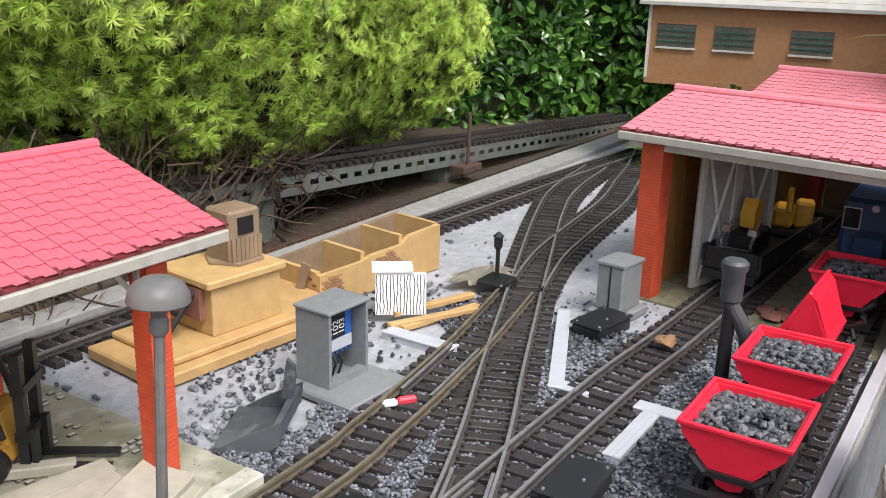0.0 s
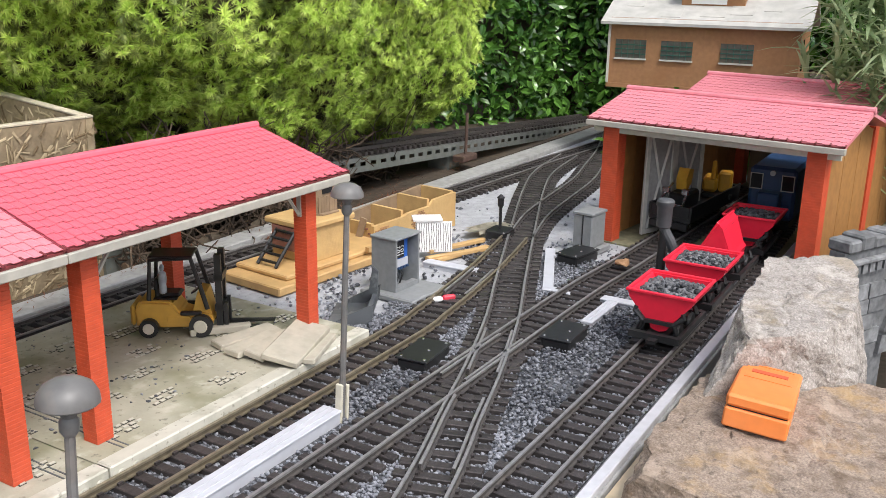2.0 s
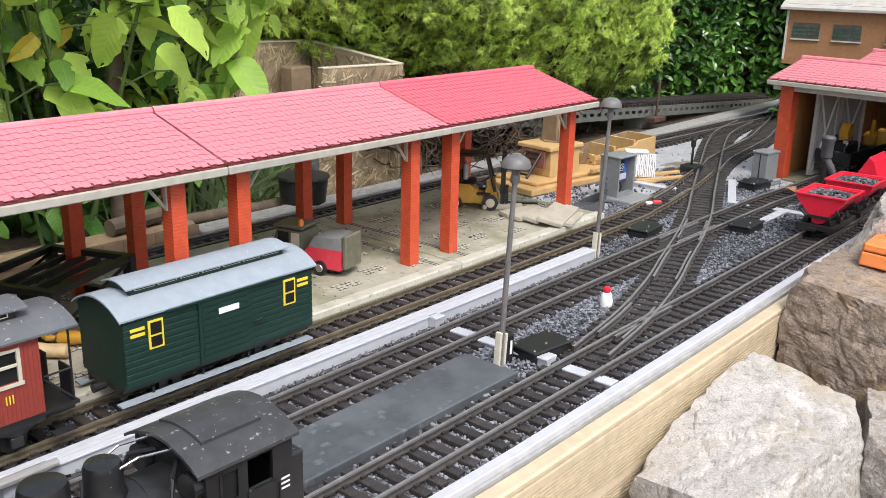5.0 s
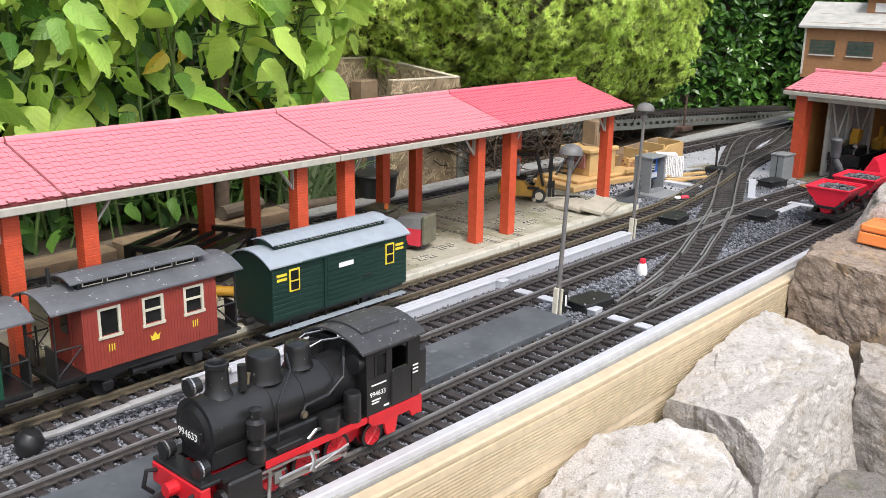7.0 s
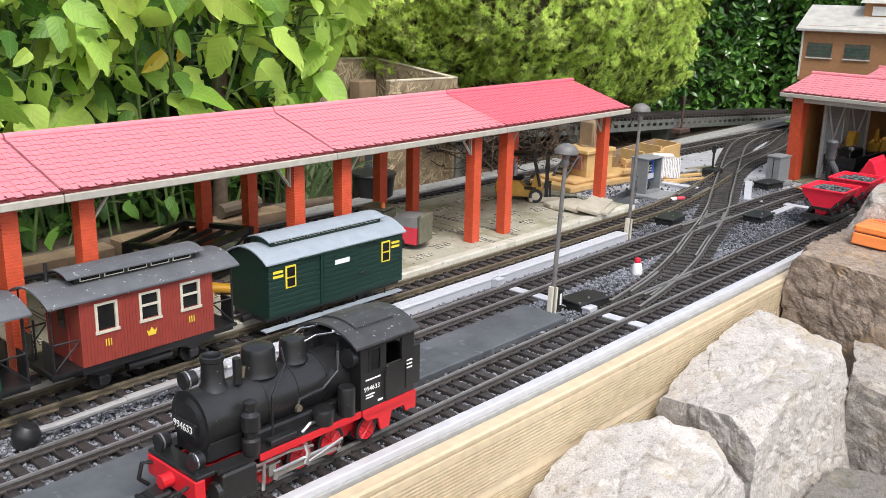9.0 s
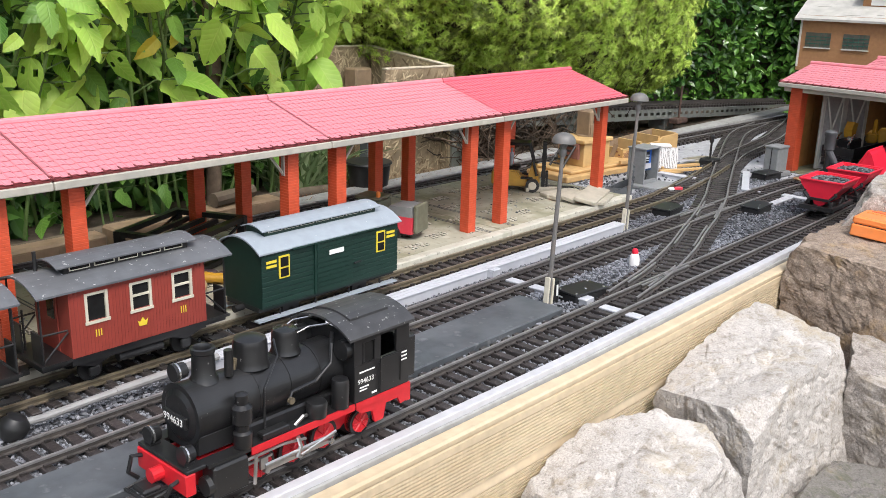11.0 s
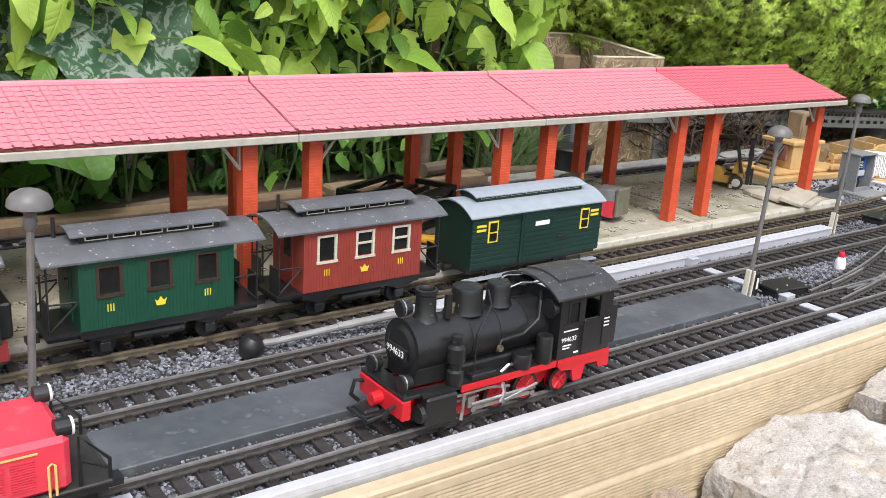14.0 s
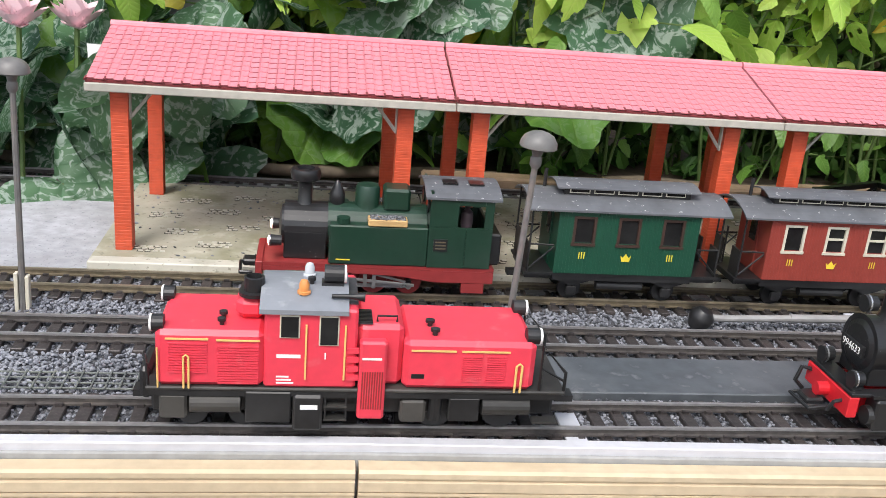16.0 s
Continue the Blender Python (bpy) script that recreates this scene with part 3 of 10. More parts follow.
rock(((-0.985, -0.074, -0.115), (-0.975, -0.180, -0.130), (-1.110, -0.190, -0.150), (-1.110, -0.074, -0.140)), 0.18, 9, "small brown stone below the wooden edge", "rock_brown")
rock(((-0.985, -0.270, -0.170), (-0.990, -0.390, -0.190), (-1.150, -0.370, -0.190), (-1.140, -0.230, -0.175)), 0.20, 10, "small dark stone below the wooden edge", "rock_dark")


def M_add(**k):
    M.update(k)


M_add(
    ochre=mat("ochre_wood_wall", (0.42, 0.20, 0.06), 0.6, var=0.25, scale=60, dirt=0.4, dirt_color=(0.25, 0.11, 0.04)),
    housewall=mat("brown_house_wall", (0.40, 0.20, 0.09), 0.65, var=0.2, scale=90, dirt=0.4, dirt_color=(0.30, 0.13, 0.05), bump=0.1),
    houseroof=mat("weathered_white_roof", (0.50, 0.485, 0.45), 0.7, var=0.25, scale=40, dirt=0.6, dirt_color=(0.36, 0.345, 0.31)),
    greenframe=mat("green_window_frame", (0.025, 0.12, 0.09), 0.5, var=0.3, scale=100),
    stud_shade=mat("gap_and_shadow_dark", (0.07, 0.065, 0.05), 0.9, var=0.4, scale=200),
    mill_pane=mat("dusty_brown_pane", (0.12, 0.115, 0.095), 0.45, var=0.4, scale=60, dirt=0.4, dirt_color=(0.20, 0.13, 0.08)),
    darkglass=mat("dark_window", (0.022, 0.022, 0.022), 0.16, var=0.5, scale=60, spec=0.22),
    whitewood=mat("white_painted_wood", (0.62, 0.60, 0.54), 0.6, var=0.2, scale=80, dirt=0.4, dirt_color=(0.35, 0.32, 0.25)),
    greydoor=mat("grey_boarding", (0.42, 0.41, 0.39), 0.65, var=0.25, scale=120, dirt=0.4, dirt_color=(0.26, 0.25, 0.22)),
    moss=mat("mossy_floor", (0.26, 0.25, 0.15), 0.9, var=0.5, scale=60, bump=0.5, dirt=0.6, dirt_color=(0.10, 0.11, 0.05)),
    greyplastic=mat("mid_grey_plastic", (0.24, 0.25, 0.255), 0.5, var=0.2, scale=110, dirt=0.35, dirt_color=(0.34, 0.34, 0.33)),
    blue=mat("blue_module", (0.03, 0.14, 0.55), 0.4, var=0.15, scale=90),
    navy=mat("dark_blue_loco", (0.03, 0.07, 0.16), 0.4, var=0.2, scale=90),
    whiteprint=mat("white_print", (0.80, 0.80, 0.78), 0.5, var=0.05, scale=90),
    gold_print=mat("pale_gold_print", (0.74, 0.50, 0.17), 0.5, var=0.1, scale=90),
    yellowprint=mat("yellow_print", (0.80, 0.62, 0.05), 0.5, var=0.1, scale=90),
    tan=mat("sand_yellow_plaster", (0.58, 0.38, 0.16), 0.7, var=0.18, scale=55, dirt=0.35, dirt_color=(0.42, 0.25, 0.10), bump=0.3, bscale=180),
    tanwood=mat("pine_wood", (0.60, 0.38, 0.16), 0.6, var=0.25, scale=35, dirt=0.3, dirt_color=(0.42, 0.24, 0.09)),
    oldwood=mat("grey_brown_boards", (0.30, 0.21, 0.13), 0.75, var=0.3, scale=50, dirt=0.4, dirt_color=(0.16, 0.11, 0.07), bump=0.2),
    brick=mat("dark_brick_patch", (0.26, 0.11, 0.08), 0.8, var=0.4, scale=90, per=0.3),
    brickline=mat("brown_brick_patch", (0.40, 0.22, 0.11), 0.8, var=0.4, scale=90, per=0.25),
    styro=mat("white_printed_board", (0.80, 0.78, 0.77), 0.7, var=0.08, scale=60),
    stain=mat("dark_line_print", (0.10, 0.09, 0.09), 0.7, var=0.3, scale=60),
    orange=mat("orange_plastic_box", (0.85, 0.24, 0.055), 0.42, var=0.12, scale=70, dirt=0.25, dirt_color=(0.85, 0.36, 0.15)),
    tipper=mat("bright_red_plastic", (0.80, 0.02, 0.05), 0.4, var=0.1, scale=80, dirt=0.2, dirt_color=(0.85, 0.12, 0.14)),
    coal=island_mat("coal_load", (0.03, 0.032, 0.036), (0.20, 0.20, 0.21), 0.55),
    yellow=mat("construction_yellow", (0.62, 0.33, 0.03), 0.42, var=0.15, scale=80, dirt=0.3, dirt_color=(0.45, 0.24, 0.05)),
    silver=mat("bright_metal", (0.62, 0.62, 0.62), 0.28, metal=0.9, var=0.2, scale=90),
    fork_yellow=mat("ochre_yellow_plastic", (0.58, 0.33, 0.055), 0.42, var=0.12, scale=90, dirt=0.25, dirt_color=(0.35, 0.20, 0.05)),
    crane_grey=mat("dark_crane_grey", (0.075, 0.077, 0.082), 0.5, var=0.3, scale=90, dirt=0.4, dirt_color=(0.15, 0.14, 0.13)),
    rod_grey=mat("dull_grey_rod", (0.34, 0.335, 0.33), 0.5, metal=0.2, var=0.2, scale=60, dirt=0.4, dirt_color=(0.22, 0.20, 0.19)),
    rust=mat("rusty_brown", (0.11, 0.065, 0.05), 0.75, var=0.4, scale=120),
    redbrown=mat("oxide_red", (0.28, 0.03, 0.03), 0.45, var=0.2, scale=90, dirt=0.25, dirt_color=(0.17, 0.03, 0.03)),
    olive=mat("olive_plastic", (0.16, 0.16, 0.11), 0.5, var=0.3, scale=80, dirt=0.3, dirt_color=(0.28, 0.27, 0.20)),
    sack=mat("grey_beige_plaster", (0.50, 0.46, 0.37), 0.8, var=0.2, scale=60, dirt=0.4, dirt_color=(0.30, 0.28, 0.20), bump=0.3),
    galv=mat("galvanised_steel", (0.25, 0.265, 0.25), 0.5, metal=0.4, var=0.25, scale=70, dirt=0.5, dirt_color=(0.22, 0.24, 0.18)),
    osb=mat("pressed_wood_chips", (0.40, 0.31, 0.19), 0.8, var=0.5, scale=60, dirt=0.5, dirt_color=(0.16, 0.12, 0.075), bump=0.8),
    osb_rim=mat("pale_cut_edge", (0.60, 0.53, 0.40), 0.8, var=0.3, scale=120, bump=0.4),
    osb_chip=island_mat("loose_wood_chips", (0.17, 0.12, 0.065), (0.58, 0.47, 0.30), 0.75, noise_scale=6.0),
    logwood=mat("weathered_log", (0.13, 0.10, 0.07), 0.85, var=0.4, scale=40, dirt=0.4, dirt_color=(0.12, 0.10, 0.06), bump=0.5),
    doll_a=mat("cream_painted_figure", (0.68, 0.50, 0.28), 0.55, var=0.3, scale=60),
    doll_b=mat("red_painted_figure", (0.50, 0.04, 0.06), 0.5, var=0.3, scale=60),
    doll_c=mat("grey_blue_painted_figure", (0.35, 0.38, 0.42), 0.5, var=0.4, scale=60),
    doll_d=mat("dark_painted_figure", (0.10, 0.07, 0.08), 0.5, var=0.4, scale=60),
    glow=mat("lit_headlamp", (1.0, 0.85, 0.6), 0.3, emit=6.0),
    lens=mat("clear_lamp_glass", (0.55, 0.57, 0.60), 0.12, var=0.1, scale=60, coat=0.6),
)


# ---- kerb strip, ramp and cable ducts ----
def build_strips():
    rng = random.Random(3)
    for x0, x1, y0, y1 in ((-0.56, 0.398, 0.792, 0.838), (0.402, 1.25, 0.722, 0.775), (1.254, 2.1, 0.722, 0.775)):
        bm = nb(x0, x1, y0, y1, -0.05, -0.004 + rng.uniform(-0.001, 0.001), bevel=0.002)
        tagged(part("kerb_stone", bm, M["concrete"]), "pale grey concrete kerb strip with fallen needles", "kerb", kind="structure")
    for x0, x1, y0, y1, z in ((-0.93, -0.57, 0.80, 0.845, 0.014), (-1.62, -0.945, 0.795, 0.835, 0.010)):
        bm = nb(x0, x1, y0, y1, -0.05, z, bevel=0.004)
        for k in range(int((x1 - x0) / 0.05)):
            xx = x0 + 0.03 + k * 0.05 + rng.uniform(-0.01, 0.01)
            box(bm, xx, xx + rng.uniform(0.02, 0.05), y0 - 0.0012, y0 + 0.001, z - rng.uniform(0.010, 0.028), z - 0.006)
        tagged(part("edging_beam", bm, M["oldwood"]), "weathered grey-brown timber edging the vegetable bed", "timber", "bed edging timbers")
    bm = cyl(bmesh.new(), (-0.72, 0.815, 0.028), (-0.62, 0.83, 0.030), 0.014, 0.013, 10)
    tagged(part("short_log", bm, M["logwood"]), "short round log lying on the timber edging", "log")


build_strips()


def ramp_z(x):
    return 0.05 - 0.066 * (x - 0.70)


def build_ramp():
    th = thing("ramp_girder", pose(0, 0, 0), "slotted galvanised steel angle girder carrying a ramp track", "girder")
    x0, x1, y = -0.1, 2.1, 0.862
    n = 56
    bm = bmesh.new()
    step = (x1 - x0) / n
    for i in range(n):
        a, b = x0 + i * step, x0 + (i + 1) * step
        for lo, hi in ((-0.017, -0.004), (0.005, 0.013)):
            prism(bm, [(a, ramp_z(a) + lo), (b, ramp_z(b) + lo), (b, ramp_z(b) + hi), (a, ramp_z(a) + hi)], y - 0.002, y, "y")
        for u, v in ((a, a + step * 0.22), (b - step * 0.22, b)):
            prism(bm, [(u, ramp_z(u) - 0.004), (v, ramp_z(v) - 0.004), (v, ramp_z(v) + 0.005), (u, ramp_z(u) + 0.005)], y - 0.002, y, "y")
    prism(bm, [(x0, ramp_z(x0) + 0.0131), (x1, ramp_z(x1) + 0.0131), (x1, ramp_z(x1) + 0.0151), (x0, ramp_z(x0) + 0.0151)], y - 0.002, y + 0.085, "y")
    part("girder", bm, M["galv"], th)
    for x in (0.05, 0.55, 1.12, 1.7):
        part("support", nb(x - 0.03, x + 0.03, y + 0.01, y + 0.07, -0.05, ramp_z(x) + 0.012), M["galv"], th)
    tr = thing("railway_track", pose(0, 0, 0), "dark ramp track carried on the steel girder", "track")
    yc = y + 0.042
    for off in (-0.0225, 0.0225):
        bm = bmesh.new()
        a, b = ramp_z(x0) + 0.026, ramp_z(x1) + 0.026
        prism(bm, [(x0, a), (x1, b), (x1, b + 0.008), (x0, a + 0.008)], yc + off - 0.0016, yc + off + 0.0016, "y")
        part("rail", bm, M["rail"], tr)
    for i in range(97):
        x = x0 + 0.01 + i * 0.0225
        part("sleeper", SLEEPER, None, tr, at=pose(x, yc, ramp_z(x) + 0.0325))
    bm = cyl(bmesh.new(), (1.12, 0.838, -0.01), (1.125, 0.838, 0.115), 0.004, 0.004, 8)
    box(bm, 1.085, 1.155, 0.822, 0.856, -0.006, 0.010, bevel=0.002)
    tagged(part("marker_post", bm, M["rust"]), "rusty thin post on a small concrete foot", "post")


build_ramp()


def duct(x0, x1, y0, y1, z1=0.002, label="pale grey plastic cable duct lying between the tracks"):
    th = thing("cable_duct", pose(0, 0, 0), label, "cable duct", "cable ducts")
    part("channel", nb(x0, x1, y0, y1, BED - 0.004, z1 - 0.003), M["conduit"], th)
    w = 0.0018
    if x1 - x0 > y1 - y0:
        bm = nb(x0, x1, y0 - w, y1 + w, z1 - 0.003, z1, bevel=0.0008)
        for k in (0.3, 0.7):
            yy = y0 + (y1 - y0) * k
            box(bm, x0, x1, yy - 0.0006, yy + 0.0006, z1, z1 + 0.0006)
    else:
        bm = nb(x0 - w, x1 + w, y0, y1, z1 - 0.003, z1, bevel=0.0008)
    part("lid", bm, M["conduit"], th)


duct(-1.16, -0.195, 0.247, 0.268)
duct(-0.606, -0.588, 0.235, 0.2465)
duct(-0.606, -0.592, 0.100, 0.1645, -0.0062)
duct(-0.606, -0.592, 0.1705, 0.2095, -0.0062)
duct(-0.606, -0.592, 0.0035, 0.0395, -0.0062)
duct(-0.606, -0.592, -0.026, -0.0035, -0.0062)
duct(-0.606, -0.588, 0.060, 0.0995, -0.002)
duct(-1.573, -1.557, 0.005, 0.040, -0.0085)
duct(-1.573, -1.557, -0.020, -0.002, -0.0085)
duct(0.318, 0.334, 0.205, 0.250, -0.0085)
duct(0.318, 0.334, 0.055, 0.155, -0.006)
duct(0.215, 0.3155, 0.128, 0.142, -0.006)
duct(0.327, 0.345, 0.375, 0.470, -0.006)
th = thing("cable_duct", pose(0.420, 0.284, BED, 0, 0, 23.5), "short white strip of cable duct beside the track", "cable duct", "cable ducts")
part("channel", nb(-0.112, 0.112, -0.007, 0.007, -0.003, 0.0035), M["conduit"], th)
part("lid", nb(-0.113, 0.113, -0.0085, 0.0085, 0.0036, 0.0064, bevel=0.0008), M["conduit"], th)


def slab(x0, x1, y0, y1):
    tagged(part("slate_slab", nb(x0, x1, y0, y1, BED - 0.004, -0.0035, bevel=0.0012), M["slate"]), "dark grey slate slab lying between two tracks", "slab", "slate slabs")


slab(-1.10, -0.655, 0.068, 0.146)
slab(-1.560, -1.12, 0.070, 0.147)


# ---- lamps ----
def street_lamp(x, y, h, lean=0.0, label="grey platform lamp with dome hood on a thin square post"):
    th = thing("street_lamp", pose(x, y, BED - 0.004, 0, lean, 0), label, "lamp", "platform lamps")
    h += 0.012
    part("foot", nb(-0.009, 0.009, -0.009, 0.009, 0, 0.004, bevel=0.001), M["cream"], th)
    bm = nb(-0.0075, -0.0035, -0.004, 0.004, 0.003, 0.048, bevel=0.0006)
    box(bm, 0.0035, 0.0075, -0.004, 0.004, 0.003, 0.045, bevel=0.0006)
    part("socket", bm, M["cream"], th, "cream plastic socket strips")
    bm = bmesh.new()
    cyl(bm, (0, 0, 0.003), (0, 0, h - 0.032), 0.0036, 0.0030, 8)
    part("post", bm, M["lamp_grey"], th)
    part("collar", lathe(bmesh.new(), [(0.0035, h - 0.033), (0.0055, h - 0.030), (0.0055, h - 0.024), (0.0042, h - 0.022), (0.0060, h - 0.016)], 12), M["lamp_grey"], th, smooth=True)
    bm = lathe(bmesh.new(), [(0.0035, h - 0.020), (0.0060, h - 0.012), (0.0055, h - 0.010)], 12)
    part("bulb", bm, M["lens"], th)
    part("hood", lathe(bmesh.new(), [(0.0160, h - 0.0145), (0.0172, h - 0.0135), (0.0165, h - 0.0085), (0.0135, h - 0.0035), (0.0085, h - 0.0005), (0.003, h + 0.001), (0.0005, h + 0.0012)], 20), M["lamp_grey"], th, smooth=True)
    return th


street_lamp(-0.190, 0.250, 0.252, 3.5)
street_lamp(-0.639, 0.106, 0.244, 3.6)
street_lamp(-1.617, 0.098, 0.247, 3.0)
street_lamp(-2.100, 0.252, 0.258, 1.2)


# ---- point motors, signals and small things by the tracks ----
def point_motor(x, y, rot, lever=False):
    th = thing("point_motor", pose(x, y, BED, 0, 0, rot), "black plastic point motor box with screwed lid", "point motor", "point motors")
    part("case", nb(-0.034, 0.034, -0.020, 0.020, -0.002, 0.0145, bevel=0.002), M["black"], th)
    part("lid", nb(-0.036, 0.036, -0.022, 0.022, 0.0146, 0.0175, bevel=0.001), M["black"], th)
    for a, b in ((-0.030, -0.016), (-0.030, 0.016), (0.030, -0.016), (0.030, 0.016), (0, -0.007)):
        part("screw", cyl(bmesh.new(), (a, b, 0.0175), (a, b, 0.0186), 0.0019, 0.0016, 8), M["silver"], th)
    if lever:
        bm = cyl(bmesh.new(), (-0.05, 0.012, 0.0), (-0.05, 0.012, 0.036), 0.009, 0.009, 10)
        part("lantern", bm, M["black"], th)
        part("marking", nb(-0.0605, -0.0595, 0.009, 0.012, 0.014, 0.031, m=None), M["whiteprint"], th)
        part("marking", nb(-0.053, -0.050, 0.0018, 0.0028, 0.014, 0.031), M["whiteprint"], th)


point_motor(-0.008, 0.259, 5)
point_motor(0.148, 0.138, 2)
point_motor(-0.575, 0.090, -8, lever=True)
point_motor(0.50, 0.268, -10)


def gnome_cap(x, y):
    bm = lathe(bmesh.new(), [(0.011, BED - 0.002), (0.012, 0.0), (0.0095, 0.012), (0.006, 0.017)], 12)
    tagged(part("small_bottle", bm, M["styro"], at=pose(x, y, -0.003) @ Matrix.Scale(0.75, 4), smooth=True), "small white plastic bottle stub with pink cap", "bottle")
    ob = [o for o in scene.objects if o.name == "small_bottle"][0]
    part("cap", lathe(bmesh.new(), [(0.0065, 0.016), (0.0075, 0.019), (0.0055, 0.026), (0.001, 0.028)], 12), M["tipper"], ob, "pink-red cap", smooth=True)


gnome_cap(-0.378, 0.117)


def weight_lever():
    th = thing("counterweight_rod", pose(-1.352, 0.245, 0), "grey rod with dark ball weight lying beside the track", "counterweight")
    part("weight", lathe(bmesh.new(), [(0.001, -0.013), (0.010, -0.011), (0.0145, 0.0), (0.0145, 0.006), (0.009, 0.013), (0.001, 0.015)], 18), M["black"], th, smooth=True, at=pose(0, 0, 0, 12, 18, 0))
    part("rod", tube(bmesh.new(), [(0.012, 0, 0.002), (0.03, 0, 0.001), (0.12, -0.001, 0.004), (0.24, -0.002, 0.006)], 0.0042, 10), M["rod_grey"], th)
    part("sleeve", tube(bmesh.new(), [(0.11, -0.001, 0.004), (0.23, -0.002, 0.006)], 0.0050, 10), M["rod_grey"], th)


weight_lever()


def water_crane(x, y):
    th = thing("water_crane", pose(x, y, BED), "dark grey drainpipe-like water crane with a bent hose", "water crane")
    part("column", lathe(bmesh.new(), [(0.010, 0), (0.010, 0.004), (0.0075, 0.006), (0.0065, 0.09), (0.0065, 0.12)], 14), M["black"], th, smooth=True)
    part("head", lathe(bmesh.new(), [(0.008, 0.106), (0.011, 0.109), (0.0115, 0.138), (0.0135, 0.141), (0.0135, 0.147), (0.011, 0.150), (0.004, 0.1515)], 16), M["crane_grey"], th, smooth=True)
    bm = tube(bmesh.new(), [(0, 0, 0.107), (0.001, -0.004, 0.098), (0.003, -0.010, 0.088), (0.008, -0.018, 0.068), (0.009, -0.020, 0.046)], 0.0078, 12)
    part("hose", bm, M["crane_grey"], th)


water_crane(0.404, 0.095)


def trackside_lamp(x, y):
    th = thing("signal_lamp", pose(x, y, BED), "small black signal lantern on a post", "signal")
    part("base", nb(-0.022, 0.022, -0.02, 0.02, 0, 0.02, bevel=0.003), M["black"], th)
    part("post", cyl(bmesh.new(), (0, 0, 0.02), (0, 0, 0.062), 0.003, 0.003, 8), M["black"], th)
    part("lantern", lathe(bmesh.new(), [(0.004, 0.060), (0.006, 0.064), (0.006, 0.076), (0.008, 0.078), (0.001, 0.084)], 8), M["black"], th)


trackside_lamp(0.545, 0.44)


# ---- engine shed ----
def lattice_door(parent, m, w, h):
    leaf = part("shed_door", nb(0, w, 0, 0.003, 0, h), M["greydoor"], parent, "open grey boarded door leaf with white bracing", at=m)
    for a in ((0, 0.009, 0, h), (w - 0.009, w, 0, h)):
        part("stile", nb(a[0], a[1], -0.003, -0.0001, a[2], a[3]), M["whitewood"], leaf)
    for a in ((0.0091, w - 0.0091, 0, 0.009), (0.0091, w - 0.0091, h - 0.009, h)):
        part("rail", nb(a[0], a[1], -0.003, -0.0001, a[2], a[3]), M["whitewood"], leaf)
    for s in (1, -1):
        bm = bmesh.new()
        p, q = Vector((0.012, -0.0025, 0.01 if s > 0 else h - 0.01)), Vector((w - 0.012, -0.0025, h - 0.01 if s > 0 else 0.01))
        cyl(bm, p, q, 0.0028, 0.0028, 4)
        part("brace", bm, M["whitewood"], leaf)


